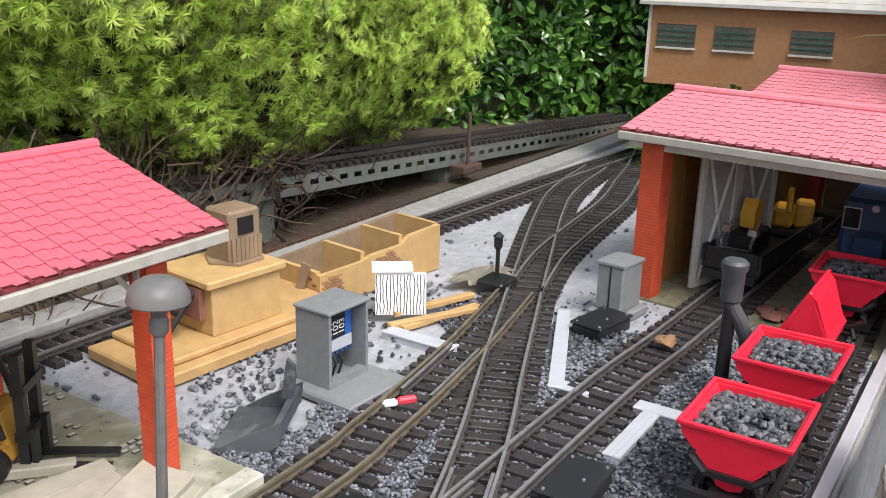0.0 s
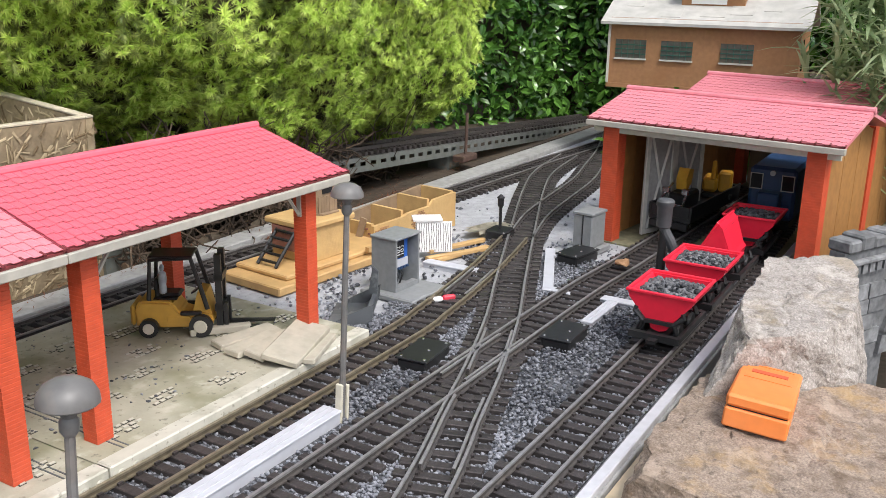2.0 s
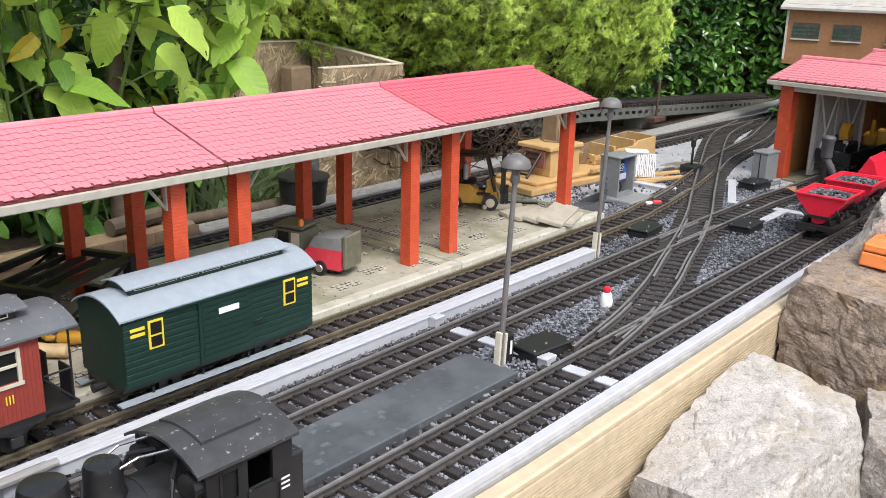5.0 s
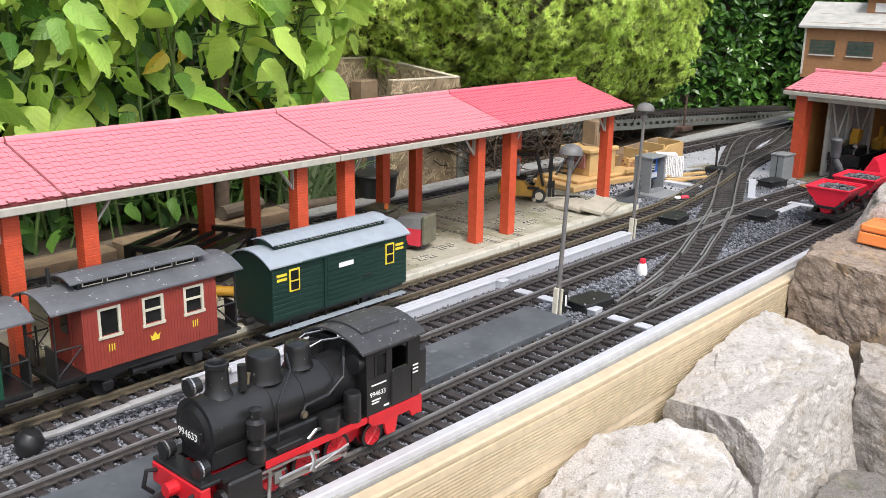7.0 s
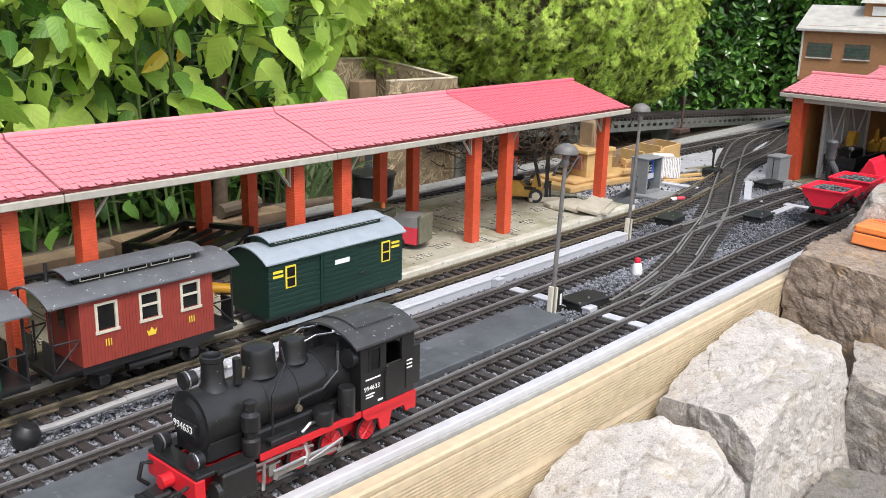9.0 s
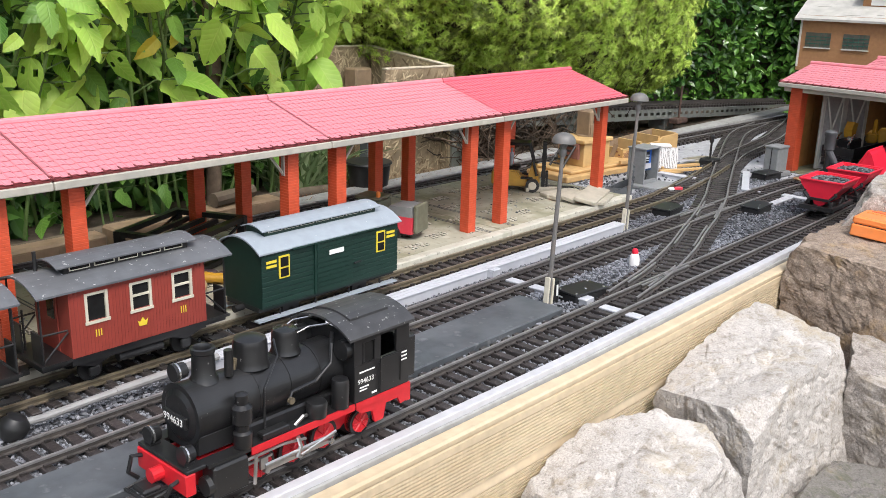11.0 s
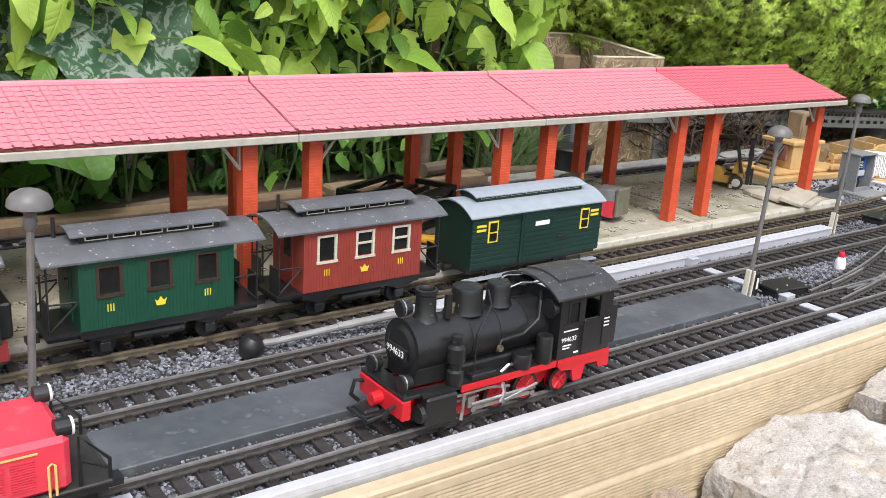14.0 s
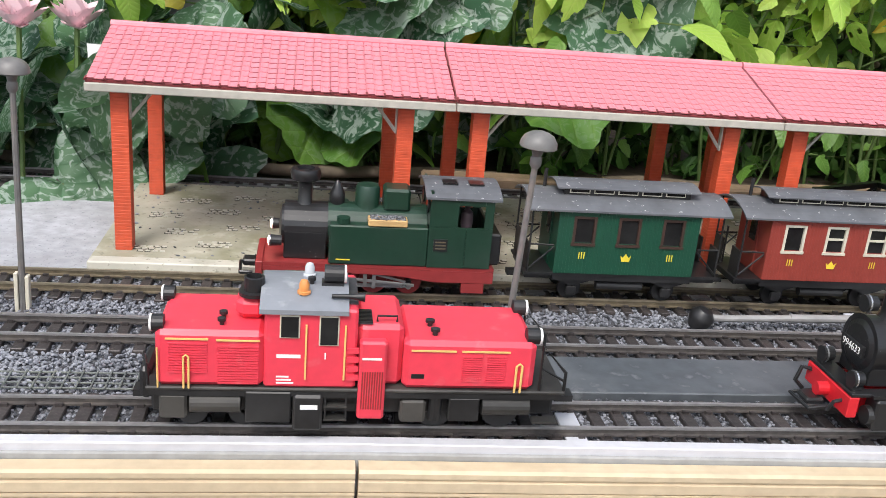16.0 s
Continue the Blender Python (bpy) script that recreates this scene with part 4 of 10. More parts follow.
def engine_shed():
    # u runs along the front (towards -y), v into the shed
    sx, sy, ang = 0.640, 0.290, -97.0
    W, D = 0.385, 0.70
    th = thing("engine_shed", pose(sx, sy, BED, 0, 0, ang), "open two-bay engine shed with red tiled roof and brick-red corner pillars", "shed")
    # local frame: x along the front from the left pillar to the right one, y into the shed
    part("floor", nb(-0.01, W + 0.01, -0.0, D, -0.002, 0.0012), M["moss"], th)
    pm = pillar_mesh(0.030, 0.218)
    for x in (0.015, W - 0.015):
        for y in (0.018, 0.30, 0.66):
            part("corner_pillar", pm, None, th, at=pose(x, y, 0.001))
    for x in (0.003, W - 0.009):
        for y0, y1 in ((0.034, 0.115), (0.117, 0.200), (0.202, 0.284), (0.316, 0.42), (0.422, 0.53), (0.532, 0.644)):
            part("side_panel", nb(x, x + 0.006, y0, y1, 0.001, 0.215), M["ochre"], th)
    part("back_wall", nb(0.03, W - 0.03, D - 0.02, D - 0.012, 0.001, 0.215), M["oldwood"], th)
    for x in (0.07, 0.26):
        win = part("window", nb(x, x + 0.05, D - 0.0235, D - 0.0205, 0.11, 0.18), M["lens"], th)
        for k in (0, 0.024, 0.046):
            part("bar", nb(x + k, x + k + 0.004, D - 0.026, D - 0.0236, 0.11, 0.18), M["whitewood"], win)
    lattice_door(th, pose(0.052, 0.075, 0.004, 0, 0, 78), 0.085, 0.195)
    lattice_door(th, pose(0.066, 0.165, 0.004, 0, 0, 74), 0.085, 0.195)
    part("lintel", nb(-0.02, W + 0.02, 0.004, 0.012, 0.200, 0.219), M["whitewood"], th)
    for k, y in enumerate((-0.012, 0.372)):
        ridge, eave_z, ridge_z = y + 0.150, 0.229, 0.265
        slope = math.hypot(0.150, 0.036)
        tilt = math.degrees(math.atan2(0.036, 0.150))
        for s in (0, 1):
            a, b = (y, ridge) if not s else (ridge + 0.150, ridge)
            part("roof_slope", prism(bmesh.new(), [(a, eave_z - 0.004), (b, ridge_z - 0.004), (b, ridge_z - 0.010), (a, eave_z - 0.010)], -0.025, W + 0.028), M["roof_pale"], th)
        tiled_slope(th, W + 0.053, slope, pose(-0.025, y, eave_z - 0.0035, tilt, 0, 0), rows=10, cols=20, roof="roof_pale")
        eave_knobs(th, W + 0.053, pose(-0.025, y, eave_z - 0.0035, tilt, 0, 0), 20)
        bm = cyl(bmesh.new(), (-0.027, ridge, ridge_z - 0.001), (W + 0.030, ridge, ridge_z - 0.001), 0.0058, 0.0058, 10)
        part("ridge_cap", bm, M["roof_pale"], th)
        part("gutter", nb(-0.026, W + 0.030, y - 0.006, y + 0.004, eave_z - 0.017, eave_z - 0.007, bevel=0.001), M["gutter"], th)
        for x in (0.0, W - 0.006):
            bm = prism(bmesh.new(), [(y + 0.006, eave_z - 0.016), (y + 0.294, eave_z - 0.016), (ridge, ridge_z - 0.012)], x, x + 0.005)
            part("gable", bm, M["ochre"], th)
    return th


engine_shed()


# ---- stone bridge beside the shed ----
def stone_bridge():
    th = thing("stone_bridge", pose(0.460, -0.152, 0.0, 0, 0, -25.8), "grey model stone bridge with an arch and coping stones", "bridge")
    L, x0, x1 = 0.60, 0.135, 0.445
    pts = [(0, -0.46), (x0, -0.46), (x0, -0.10)]
    for k in range(1, 12):
        a = math.pi * (1 - k / 12)
        pts.append(((x0 + x1) / 2 + math.cos(a) * (x1 - x0) / 2, -0.10 + math.sin(a) * 0.125))
    pts += [(x1, -0.10), (x1, -0.46), (L, -0.46), (L, 0.078), (0, 0.078)]
    bm = bmesh.new()
    f = [bm.faces.new([bm.verts.new((p[0], y, p[1])) for p in pts]) for y in (0.0, 0.024)]
    bm.verts.ensure_lookup_table()
    n = len(pts)
    for k in range(n):
        j = (k + 1) % n
        bm.faces.new([bm.verts[k], bm.verts[j], bm.verts[n + j], bm.verts[n + k]])
    bmesh.ops.recalc_face_normals(bm, faces=bm.faces)
    part("wall", bm, M["bridgestone"], th)
    rng = random.Random(8)
    for k in range(20):
        a = k * L / 20
        part("coping_stone", nb(a + 0.0008, a + L / 20 - 0.0008, -0.008, 0.030, 0.0782, 0.098 + rng.uniform(-0.003, 0.003), bevel=0.003), M["bridgestone"], th)
    for k in range(34):
        a = k * L / 34
        part("corbel", nb(a + 0.003, a + L / 34 - 0.003, -0.008, -0.0002, 0.044, 0.058), M["bridgestone"], th)
    part("string_course", nb(0, L, -0.011, -0.0003, 0.0583, 0.066, bevel=0.002), M["bridgestone"], th)
    for k in range(13):
        a0, a1 = math.pi * (1 - k / 13) - 0.02, math.pi * (1 - (k + 1) / 13) + 0.02
        cx, r = (x0 + x1) / 2, (x1 - x0) / 2
        q = [(cx + math.cos(a) * (r + e), -0.10 + math.sin(a) * (0.125 + e)) for a, e in ((a0, -0.003), (a1, -0.003), (a1, 0.022), (a0, 0.022))]
        part("arch_stone", prism(bmesh.new(), q, -0.007, -0.0004, "y"), M["bridgestone"], th)
    for r in range(20):
        z = -0.45 + r * 0.025
        x = -0.02 * (r % 2)
        while x < L:
            w = rng.uniform(0.026, 0.05)
            a, b = max(x, 0.001), min(x + w - 0.002, L)
            inside = z < -0.08 and b > x0 - 0.02 and a < x1 + 0.02
            mid = abs((a + b) / 2 - (x0 + x1) / 2) / ((x1 - x0) / 2 + 0.04)
            crown = z < -0.10 + 0.160 * math.sqrt(max(0, 1 - mid * mid)) if mid < 1 else False
            if not inside and not crown and b - a > 0.006 and z + 0.024 < 0.043:
                part("stone", nb(a, b, -0.004 - rng.uniform(0, 0.002), -0.0004, z, z + 0.0232), M["bridgestone"], th)
            x += w


stone_bridge()


# ---- house on the terrace ----
def terrace_house():
    th = thing("mill_house", pose(1.40, 0.578, 0.185, 0, 0, -84), "brown wooden mill house with green barred windows and pale roof", "house")
    W, D, H, R = 0.464, 0.28, 0.166, 0.064
    part("wall", nb(0, W, 0, 0.008, 0.001, H), M["housewall"], th)
    part("wall", nb(0, W, D - 0.008, D, 0.001, H), M["housewall"], th)
    part("wall", nb(0, 0.008, 0.0082, D - 0.0082, 0.001, H), M["housewall"], th)
    part("wall", nb(W - 0.008, W, 0.0082, D - 0.0082, 0.001, H), M["housewall"], th)
    part("plinth", nb(-0.002, W + 0.002, -0.002, D, -0.010, 0.0008), M["housewall"], th)
    part("corner_strip", nb(-0.003, 0.003, -0.003, -0.0002, 0.001, H - 0.010), M["whitewood"], th)
    part("gable_slit", nb(W + 0.0002, W + 0.0022, 0.06, 0.085, 0.05, 0.125), M["darkglass"], th)
    for x in (0.018, 0.134, 0.280):
        win = part("window", nb(x, x + 0.078, -0.0025, -0.0002, 0.066, 0.112), M["mill_pane"], th, "dusty pane behind green bars")
        part("window_sill", nb(x - 0.002, x + 0.080, -0.0055, -0.0002, 0.062, 0.0658), M["whitewood"], win)
        part("frame", nb(x - 0.001, x + 0.079, -0.0040, -0.0002, 0.1122, 0.1145), M["housewall"], win)
        for k in range(1, 5):
            part("bar", nb(x + k * 0.0156, x + k * 0.0156 + 0.0011, -0.0042, -0.0026, 0.066, 0.112), M["greenframe"], win)
        for z in (0.076, 0.087, 0.098):
            part("bar", nb(x, x + 0.078, -0.0046, -0.0030, z, z + 0.0022), M["greenframe"], win)
    for s in (0, 1):
        a, b = (-0.020, D / 2) if not s else (D + 0.020, D / 2)
        part("roof", prism(bmesh.new(), [(a, H - 0.010), (b, H + R), (b, H + R - 0.007), (a, H - 0.017)], -0.020, W + 0.020), M["houseroof"], th)
    rng = random.Random(8)
    for k in range(5):
        x, u = 0.02 + k * 0.085 + rng.uniform(0, 0.03), rng.uniform(0.15, 0.5)
        y0, y1 = -0.020 + (D / 2 + 0.020) * u, -0.020 + (D / 2 + 0.020) * (u + 0.28)
        z0, z1 = H - 0.0098 + (R + 0.010) * u, H - 0.0098 + (R + 0.010) * (u + 0.28)
        part("roof_patch", prism(bmesh.new(), [(y0, z0), (y1, z1), (y1, z1 + 0.0012), (y0, z0 + 0.0012)], x, x + rng.uniform(0.04, 0.07)), M["houseroof"], th)
    for a, b in ((0.0, 0.008), (W - 0.008, W)):
        part("gable", prism(bmesh.new(), [(0.004, H), (D - 0.004, H), (D / 2, H + R - 0.010)], a, b), M["housewall"], th)
    dormer = part("dormer", nb(0.162, 0.318, 0.072, 0.205, H + 0.028, H + 0.074), M["housewall"], th)
    part("sign", nb(0.187, 0.274, 0.0690, 0.0718, H + 0.036, H + 0.064), M["whiteprint"], dormer, "white board on the dormer")
    part("dormer_roof", prism(bmesh.new(), [(0.055, H + 0.0742), (0.140, H + 0.104), (0.225, H + 0.0742)], 0.150, 0.330), M["houseroof"], th)
    bm = nb(1.46, 2.3, -0.15, 0.54, -0.46, 0.1748)
    tagged(part("terrace", bm, M["soil"]), "dark planted terrace behind the shed", "terrace", kind="structure")


terrace_house()


# ---- yard behind the platform track ----
def switch_cabinet():
    th = thing("switch_cabinet", pose(0.168, 0.418, BED, 0, 0, -3), "open grey plastic switch cabinet with a blue module inside", "cabinet")
    # local: x along the open front, y away from the viewer
    part("base", nb(-0.016, 0.076, -0.042, 0.056, 0, 0.009, bevel=0.002), M["greyplastic"], th)
    w, d, h, t = 0.060, 0.045, 0.088, 0.004
    part("side", nb(0, t, 0, d, 0.0092, h), M["greyplastic"], th)
    part("side", nb(w - t, w, 0, d, 0.0092, h), M["greyplastic"], th)
    part("back", nb(t, w - t, d - t, d, 0.0092, h - 0.004), M["greyplastic"], th)
    part("top", nb(-0.002, w + 0.002, -0.002, d + 0.002, h + 0.0001, h + 0.004, bevel=0.001), M["greyplastic"], th)
    part("sill", nb(t, w - t, 0, 0.010, 0.0092, 0.016), M["greyplastic"], th)
    mod = part("module", nb(0.006, 0.052, 0.016, 0.040, 0.036, 0.083, bevel=0.001), M["blue"], th, "blue decoder module with white numbers")
    part("label", nb(0.010, 0.040, 0.0140, 0.0158, 0.054, 0.080), M["black"], mod)
    part("label", nb(0.010, 0.050, 0.0142, 0.0158, 0.040, 0.052), M["conduit"], mod)
    for k in range(6):
        part("terminal", nb(0.010 + k * 0.007, 0.0145 + k * 0.007, 0.0125, 0.0157, 0.0365, 0.0395), M["navy"], mod)
    for i, word in enumerate(("101", "102", "103")):
        cu = bpy.data.curves.new("number", 'FONT')
        cu.body, cu.size, cu.extrude = word, 0.0115, 0.0002
        ob = new("number", cu)
        ob.data.materials.append(M["whiteprint"])
        me = bpy.data.meshes.new_from_object(ob)
        bpy.data.objects.remove(ob)
        part("number", me, None, mod, at=pose(0.019 + 0.0095 * i, 0.0135, 0.0565, 90, -90, 0))
    for i, x in enumerate((0.014, 0.024, 0.034)):
        part("wire", tube(bmesh.new(), [(x, 0.02, 0.036), (x + 0.002, 0.014, 0.026), (x - 0.001, 0.018, 0.010)], 0.0012, 5), M["whitewood"] if i == 0 else M["black"], th)


switch_cabinet()


def grey_cabinet():
    th = thing("relay_box", pose(0.562, 0.274, BED, 0, 0, -8), "small closed grey plastic relay box on a plinth", "cabinet")
    part("plinth", nb(-0.033, 0.033, -0.026, 0.026, 0, 0.012, bevel=0.002), M["greyplastic"], th)
    part("body", nb(-0.024, 0.024, -0.018, 0.018, 0.0121, 0.070, bevel=0.0015), M["greyplastic"], th)
    part("lid", nb(-0.026, 0.026, -0.020, 0.020, 0.0702, 0.075, bevel=0.001), M["greyplastic"], th)
    part("door_seam", nb(-0.0248, -0.0241, -0.0015, 0.0005, 0.016, 0.070), M["black"], th)


grey_cabinet()


def bunker():
    th = thing("storage_bunker", pose(0.355, 0.587, BED, 0, 0, -8), "sand-coloured three-bay storage bunker with broken plaster", "bunker")
    L, D, t = 0.228, 0.088, 0.007
    prof = [(0, 0), (L, 0), (L, 0.066), (L * 0.72, 0.062), (L * 0.66, 0.052), (L * 0.40, 0.050), (L * 0.33, 0.045), (0, 0.043)]
    part("front_wall", prism(bmesh.new(), prof, 0, t, "y"), M["tan"], th)
    part("back_wall", prism(bmesh.new(), [(0, 0), (L, 0), (L, 0.068), (0, 0.047)], D - t, D, "y"), M["oldwood"], th)
    for x, h in ((0, 0.046), (L * 0.34, 0.056), (L * 0.66, 0.064), (L - t, 0.068)):
        part("partition", nb(x, x + t, t + 0.0002, D - t - 0.0002, 0, h), M["tan"], th)
    part("floor", nb(t, L - t, t + 0.0003, D - t - 0.0003, 0.0002, 0.004), M["oldwood"], th)
    rng = random.Random(5)
    bmesh_brick = link_mesh("brick", nb(0, 0.0068, -0.0012, 0, 0, 0.0030), M["brick"])
    bmesh_line = link_mesh("brick", nb(0, 0.0068, -0.0008, 0, 0, 0.0030), M["brickline"])
    for cx, cz, rx, rz, me in ((0.018, 0.024, 0.022, 0.014, bmesh_line), (0.118, 0.030, 0.026, 0.017, bmesh_line), (0.238, 0.038, 0.018, 0.022, bmesh_line)):
        for r in range(-6, 7):
            for c in range(-5, 6):
                x, z = cx + c * 0.0078 + (r % 2) * 0.0039, cz + r * 0.0038
                if ((x - cx) / rx) ** 2 + ((z - cz) / rz) ** 2 < 1 + rng.uniform(-0.3, 0.1) and 0 < x < L - 0.007 and 0 < z < 0.060:
                    part("brick", me, None, th, at=pose(x, -0.0002, z))
    for r in range(9):
        for c in range(4):
            if rng.random() > 0.2 + 0.04 * r:
                part("brick", bmesh_brick, None, th, at=pose(-0.0002, 0.006 + c * 0.0078 + (r % 2) * 0.0039, 0.004 + r * 0.0038, 0, 0, -90))
    part("plank", nb(0, 0.012, 0, 0.004, 0, 0.060), M["oldwood"], th, at=pose(-0.014, 0.040, 0.0, 0, 16, -70))


bunker()


def loading_dock():
    th = thing("loading_dock", pose(0.156, 0.601, BED, 0, 0, -6), "sand-yellow loading dock with ramp and small brown hut", "loading dock")
    part("base", nb(-0.075, 0.215, -0.045, 0.085, 0, 0.014, bevel=0.002), M["tanwood"], th)
    part("base_step", nb(-0.045, 0.215, -0.030, 0.085, 0.0142, 0.022, bevel=0.002), M["tanwood"], th)
    part("dock", nb(0.020, 0.118, -0.012, 0.070, 0.0222, 0.078, bevel=0.001), M["tan"], th)
    part("dock_top", nb(0.012, 0.124, -0.018, 0.078, 0.0782, 0.088, bevel=0.002), M["tan"], th)
    hut = part("hut", nb(0.066, 0.112, 0.012, 0.056, 0.0884, 0.150, bevel=0.003), M["oldwood"], th, "small weathered wooden hut")
    part("hut_base", lathe(bmesh.new(), [(0.030, 0.0884), (0.036, 0.0886), (0.036, 0.0910), (0.030, 0.0912)], 6, Matrix.Translation((0.089, 0.034, 0))), M["oldwood"], hut)
    part("hut_window", nb(0.078, 0.100, 0.0105, 0.0118, 0.122, 0.142), M["black"], hut)
    for k in range(7):
        part("board", nb(0.068 + k * 0.0062, 0.0735 + k * 0.0062, 0.0098, 0.0117, 0.0915, 0.118), M["oldwood"], hut)
    for s in (0.010, 0.050):
        part("ramp_rail", tube(bmesh.new(), [(-0.030, s, 0.024), (0.018, s, 0.076)], 0.003, 6), M["black"], th)
    for k in range(5):
        z = 0.030 + k * 0.010
        part("rung", tube(bmesh.new(), [(-0.025 + k * 0.009, 0.010, z), (-0.025 + k * 0.009, 0.050, z)], 0.0025, 6), M["black"], th)
    part("brick_end", nb(0.0120, 0.0196, 0.0, 0.06, 0.040, 0.077), M["brick"], th)
    bm = bmesh.new()
    box(bm, 0.13, 0.20, -0.042, -0.034, 0.0222, 0.030)
    part("batten", bm, M["tanwood"], th)


loading_dock()


def printed_board():
    th = thing("folded_board", pose(0.358, 0.503, BED, 0, 0, -52), "white folded board printed with black wood grain", "board")
    part("front", nb(0, 0.062, 0, 0.003, 0.010, 0.062), M["styro"], th, at=pose(0, 0, 0, -8, 0, 0))
    part("top", nb(-0.004, 0.046, 0.0, 0.036, 0.0625, 0.0655), M["styro"], th, at=pose(0, 0.006, 0, 0, 0, 0))
    rng = random.Random(8)
    for k in range(15):
        x = 0.002 + k * 0.0041
        pts = [(x + rng.uniform(-0.0012, 0.0012), -0.0004, 0.011 + j * 0.0098) for j in range(6)]
        bm = bmesh.new()
        tube(bm, pts, 0.00045, 4)
        part("grain_line", bm, M["stain"], th, at=pose(0, 0, 0, -8, 0, 0))
    for i, (x, y, r) in enumerate(((-0.02, -0.014, 6), (-0.03, -0.002, -4), (0.0, 0.012, 2))):
        bm = nb(0, 0.125, 0, 0.011, 0, 0.007, bevel=0.001)
        tagged(part("timber_batten", bm, M["tanwood"], at=pose(0.372 + x, 0.470 + y, BED + 0.001 + 0.003 * i, 0, 0, -22 + r)), "loose pine batten lying on the stones", "batten", "loose battens")
    bm = bmesh.new()
    for i in range(7):
        for j in range(5):
            bm.verts.new((i * 0.018 + rng.uniform(-0.004, 0.004), j * 0.014 + rng.uniform(-0.004, 0.004), 0.006 + 0.006 * rng.random()))
    bm.verts.ensure_lookup_table()
    for i in range(6):
        for j in range(4):
            if (i in (0, 5) and j in (0, 3)) or rng.random() < 0.05:
                continue
            a = i * 5 + j
            bm.faces.new([bm.verts[q] for q in (a, a + 5, a + 6, a + 1)])
    bmesh.ops.solidify(bm, geom=bm.faces[:], thickness=0.003)
    tagged(part("bark_piece", bm, M["sack"], at=pose(0.500, 0.470, BED + 0.004, 0, 0, -24)), "flat pale piece of bark on the bed", "bark")


printed_board()


def dozer_blade():
    th = thing("dozer_bucket", pose(0.062, 0.455, BED, 0, 0, -62), "dark grey plastic digger bucket lying upright", "bucket")
    bm = prism(bmesh.new(), [(0, 0), (0.045, 0.0), (0.060, 0.010), (0.062, 0.030), (0.056, 0.030), (0.052, 0.014), (0.043, 0.006), (0, 0.004)], -0.040, 0.040, "y")
    part("shell", bm, M["slate"], th)
    for y in (-0.0432, 0.0402):
        part("cheek", prism(bmesh.new(), [(0, 0), (0.045, 0), (0.062, 0.012), (0.064, 0.034), (0.030, 0.018)], y, y + 0.003, "y"), M["slate"], th)
    part("horn", prism(bmesh.new(), [(0.050, 0.030), (0.062, 0.030), (0.064, 0.062), (0.056, 0.070)], 0.012, 0.018, "y"), M["slate"], th)


dozer_blade()


# ---- platform details ----
def platform_studs():
    bm_all = []
    rng = random.Random(41)
    for x0, x1 in zip(ENDS[1:], ENDS):
        for i in range(5):
            for j in range(4):
                cx, cy = x0 + 0.045 + i * 0.074 + (j % 2) * 0.03, 0.392 + j * 0.068 + (i % 2) * 0.022
                for a in range(5):
                    for b in range(3):
                        if rng.random() < 0.8:
                            bm_all.append((cx + a * 0.0085 + (b % 2) * 0.003, cy + b * 0.0080))
    # Dark pads beside most studs: gaps, with their side shadow put in colour.
    stud_shade = bmesh.new()
    for x, y in bm_all:
        if rng.random() < 0.75:
            box(stud_shade, x - 0.0038 - rng.uniform(0, 0.001), x + 0.0031, y - 0.0028, y + 0.0020, 0.0062, 0.0069)
    tagged(part("stud_joints", stud_shade, M["stud_shade"]), "dark gaps and painted side shadows around the paving stones", "dirt", kind="stuff")
    bm = bmesh.new()
    for x, y in bm_all:
        box(bm, x - 0.0028, x + 0.0028, y - 0.0017, y + 0.0017, 0.0060, 0.0077)
    ob = part("paving_studs", bm, M["kerb"])
    tagged(ob, "small raised pale paving stones set in the deck", "paving", kind="stuff")


platform_studs()


def seam_strip(x):
    for dx in (-0.034, 0.034):
        for k in (0.0, 0.006):
            tagged(part("deck_groove", nb(x + dx + k, x + dx + k + 0.0016, 0.368, 0.688, 0.0060, 0.0070), M["slate"]), "dark groove across the platform deck", "groove", kind="structure")
    for dx in (-0.030, -0.012, 0.012, 0.030):
        bm = cyl(bmesh.new(), (x + dx, 0.3462, -0.003), (x + dx, 0.3448, -0.003), 0.0048, 0.0048, 12)
        ob = tagged(part("kerb_boss", bm, M["kerb"]), "round moulded boss on the kerb face", "boss", kind="structure")
        part("boss_hole", cyl(bmesh.new(), (x + dx, 0.3447, -0.003), (x + dx, 0.3442, -0.003), 0.0026, 0.0026, 10), M["slate"], ob)


for x in ENDS[1:5]:
    seam_strip(x)


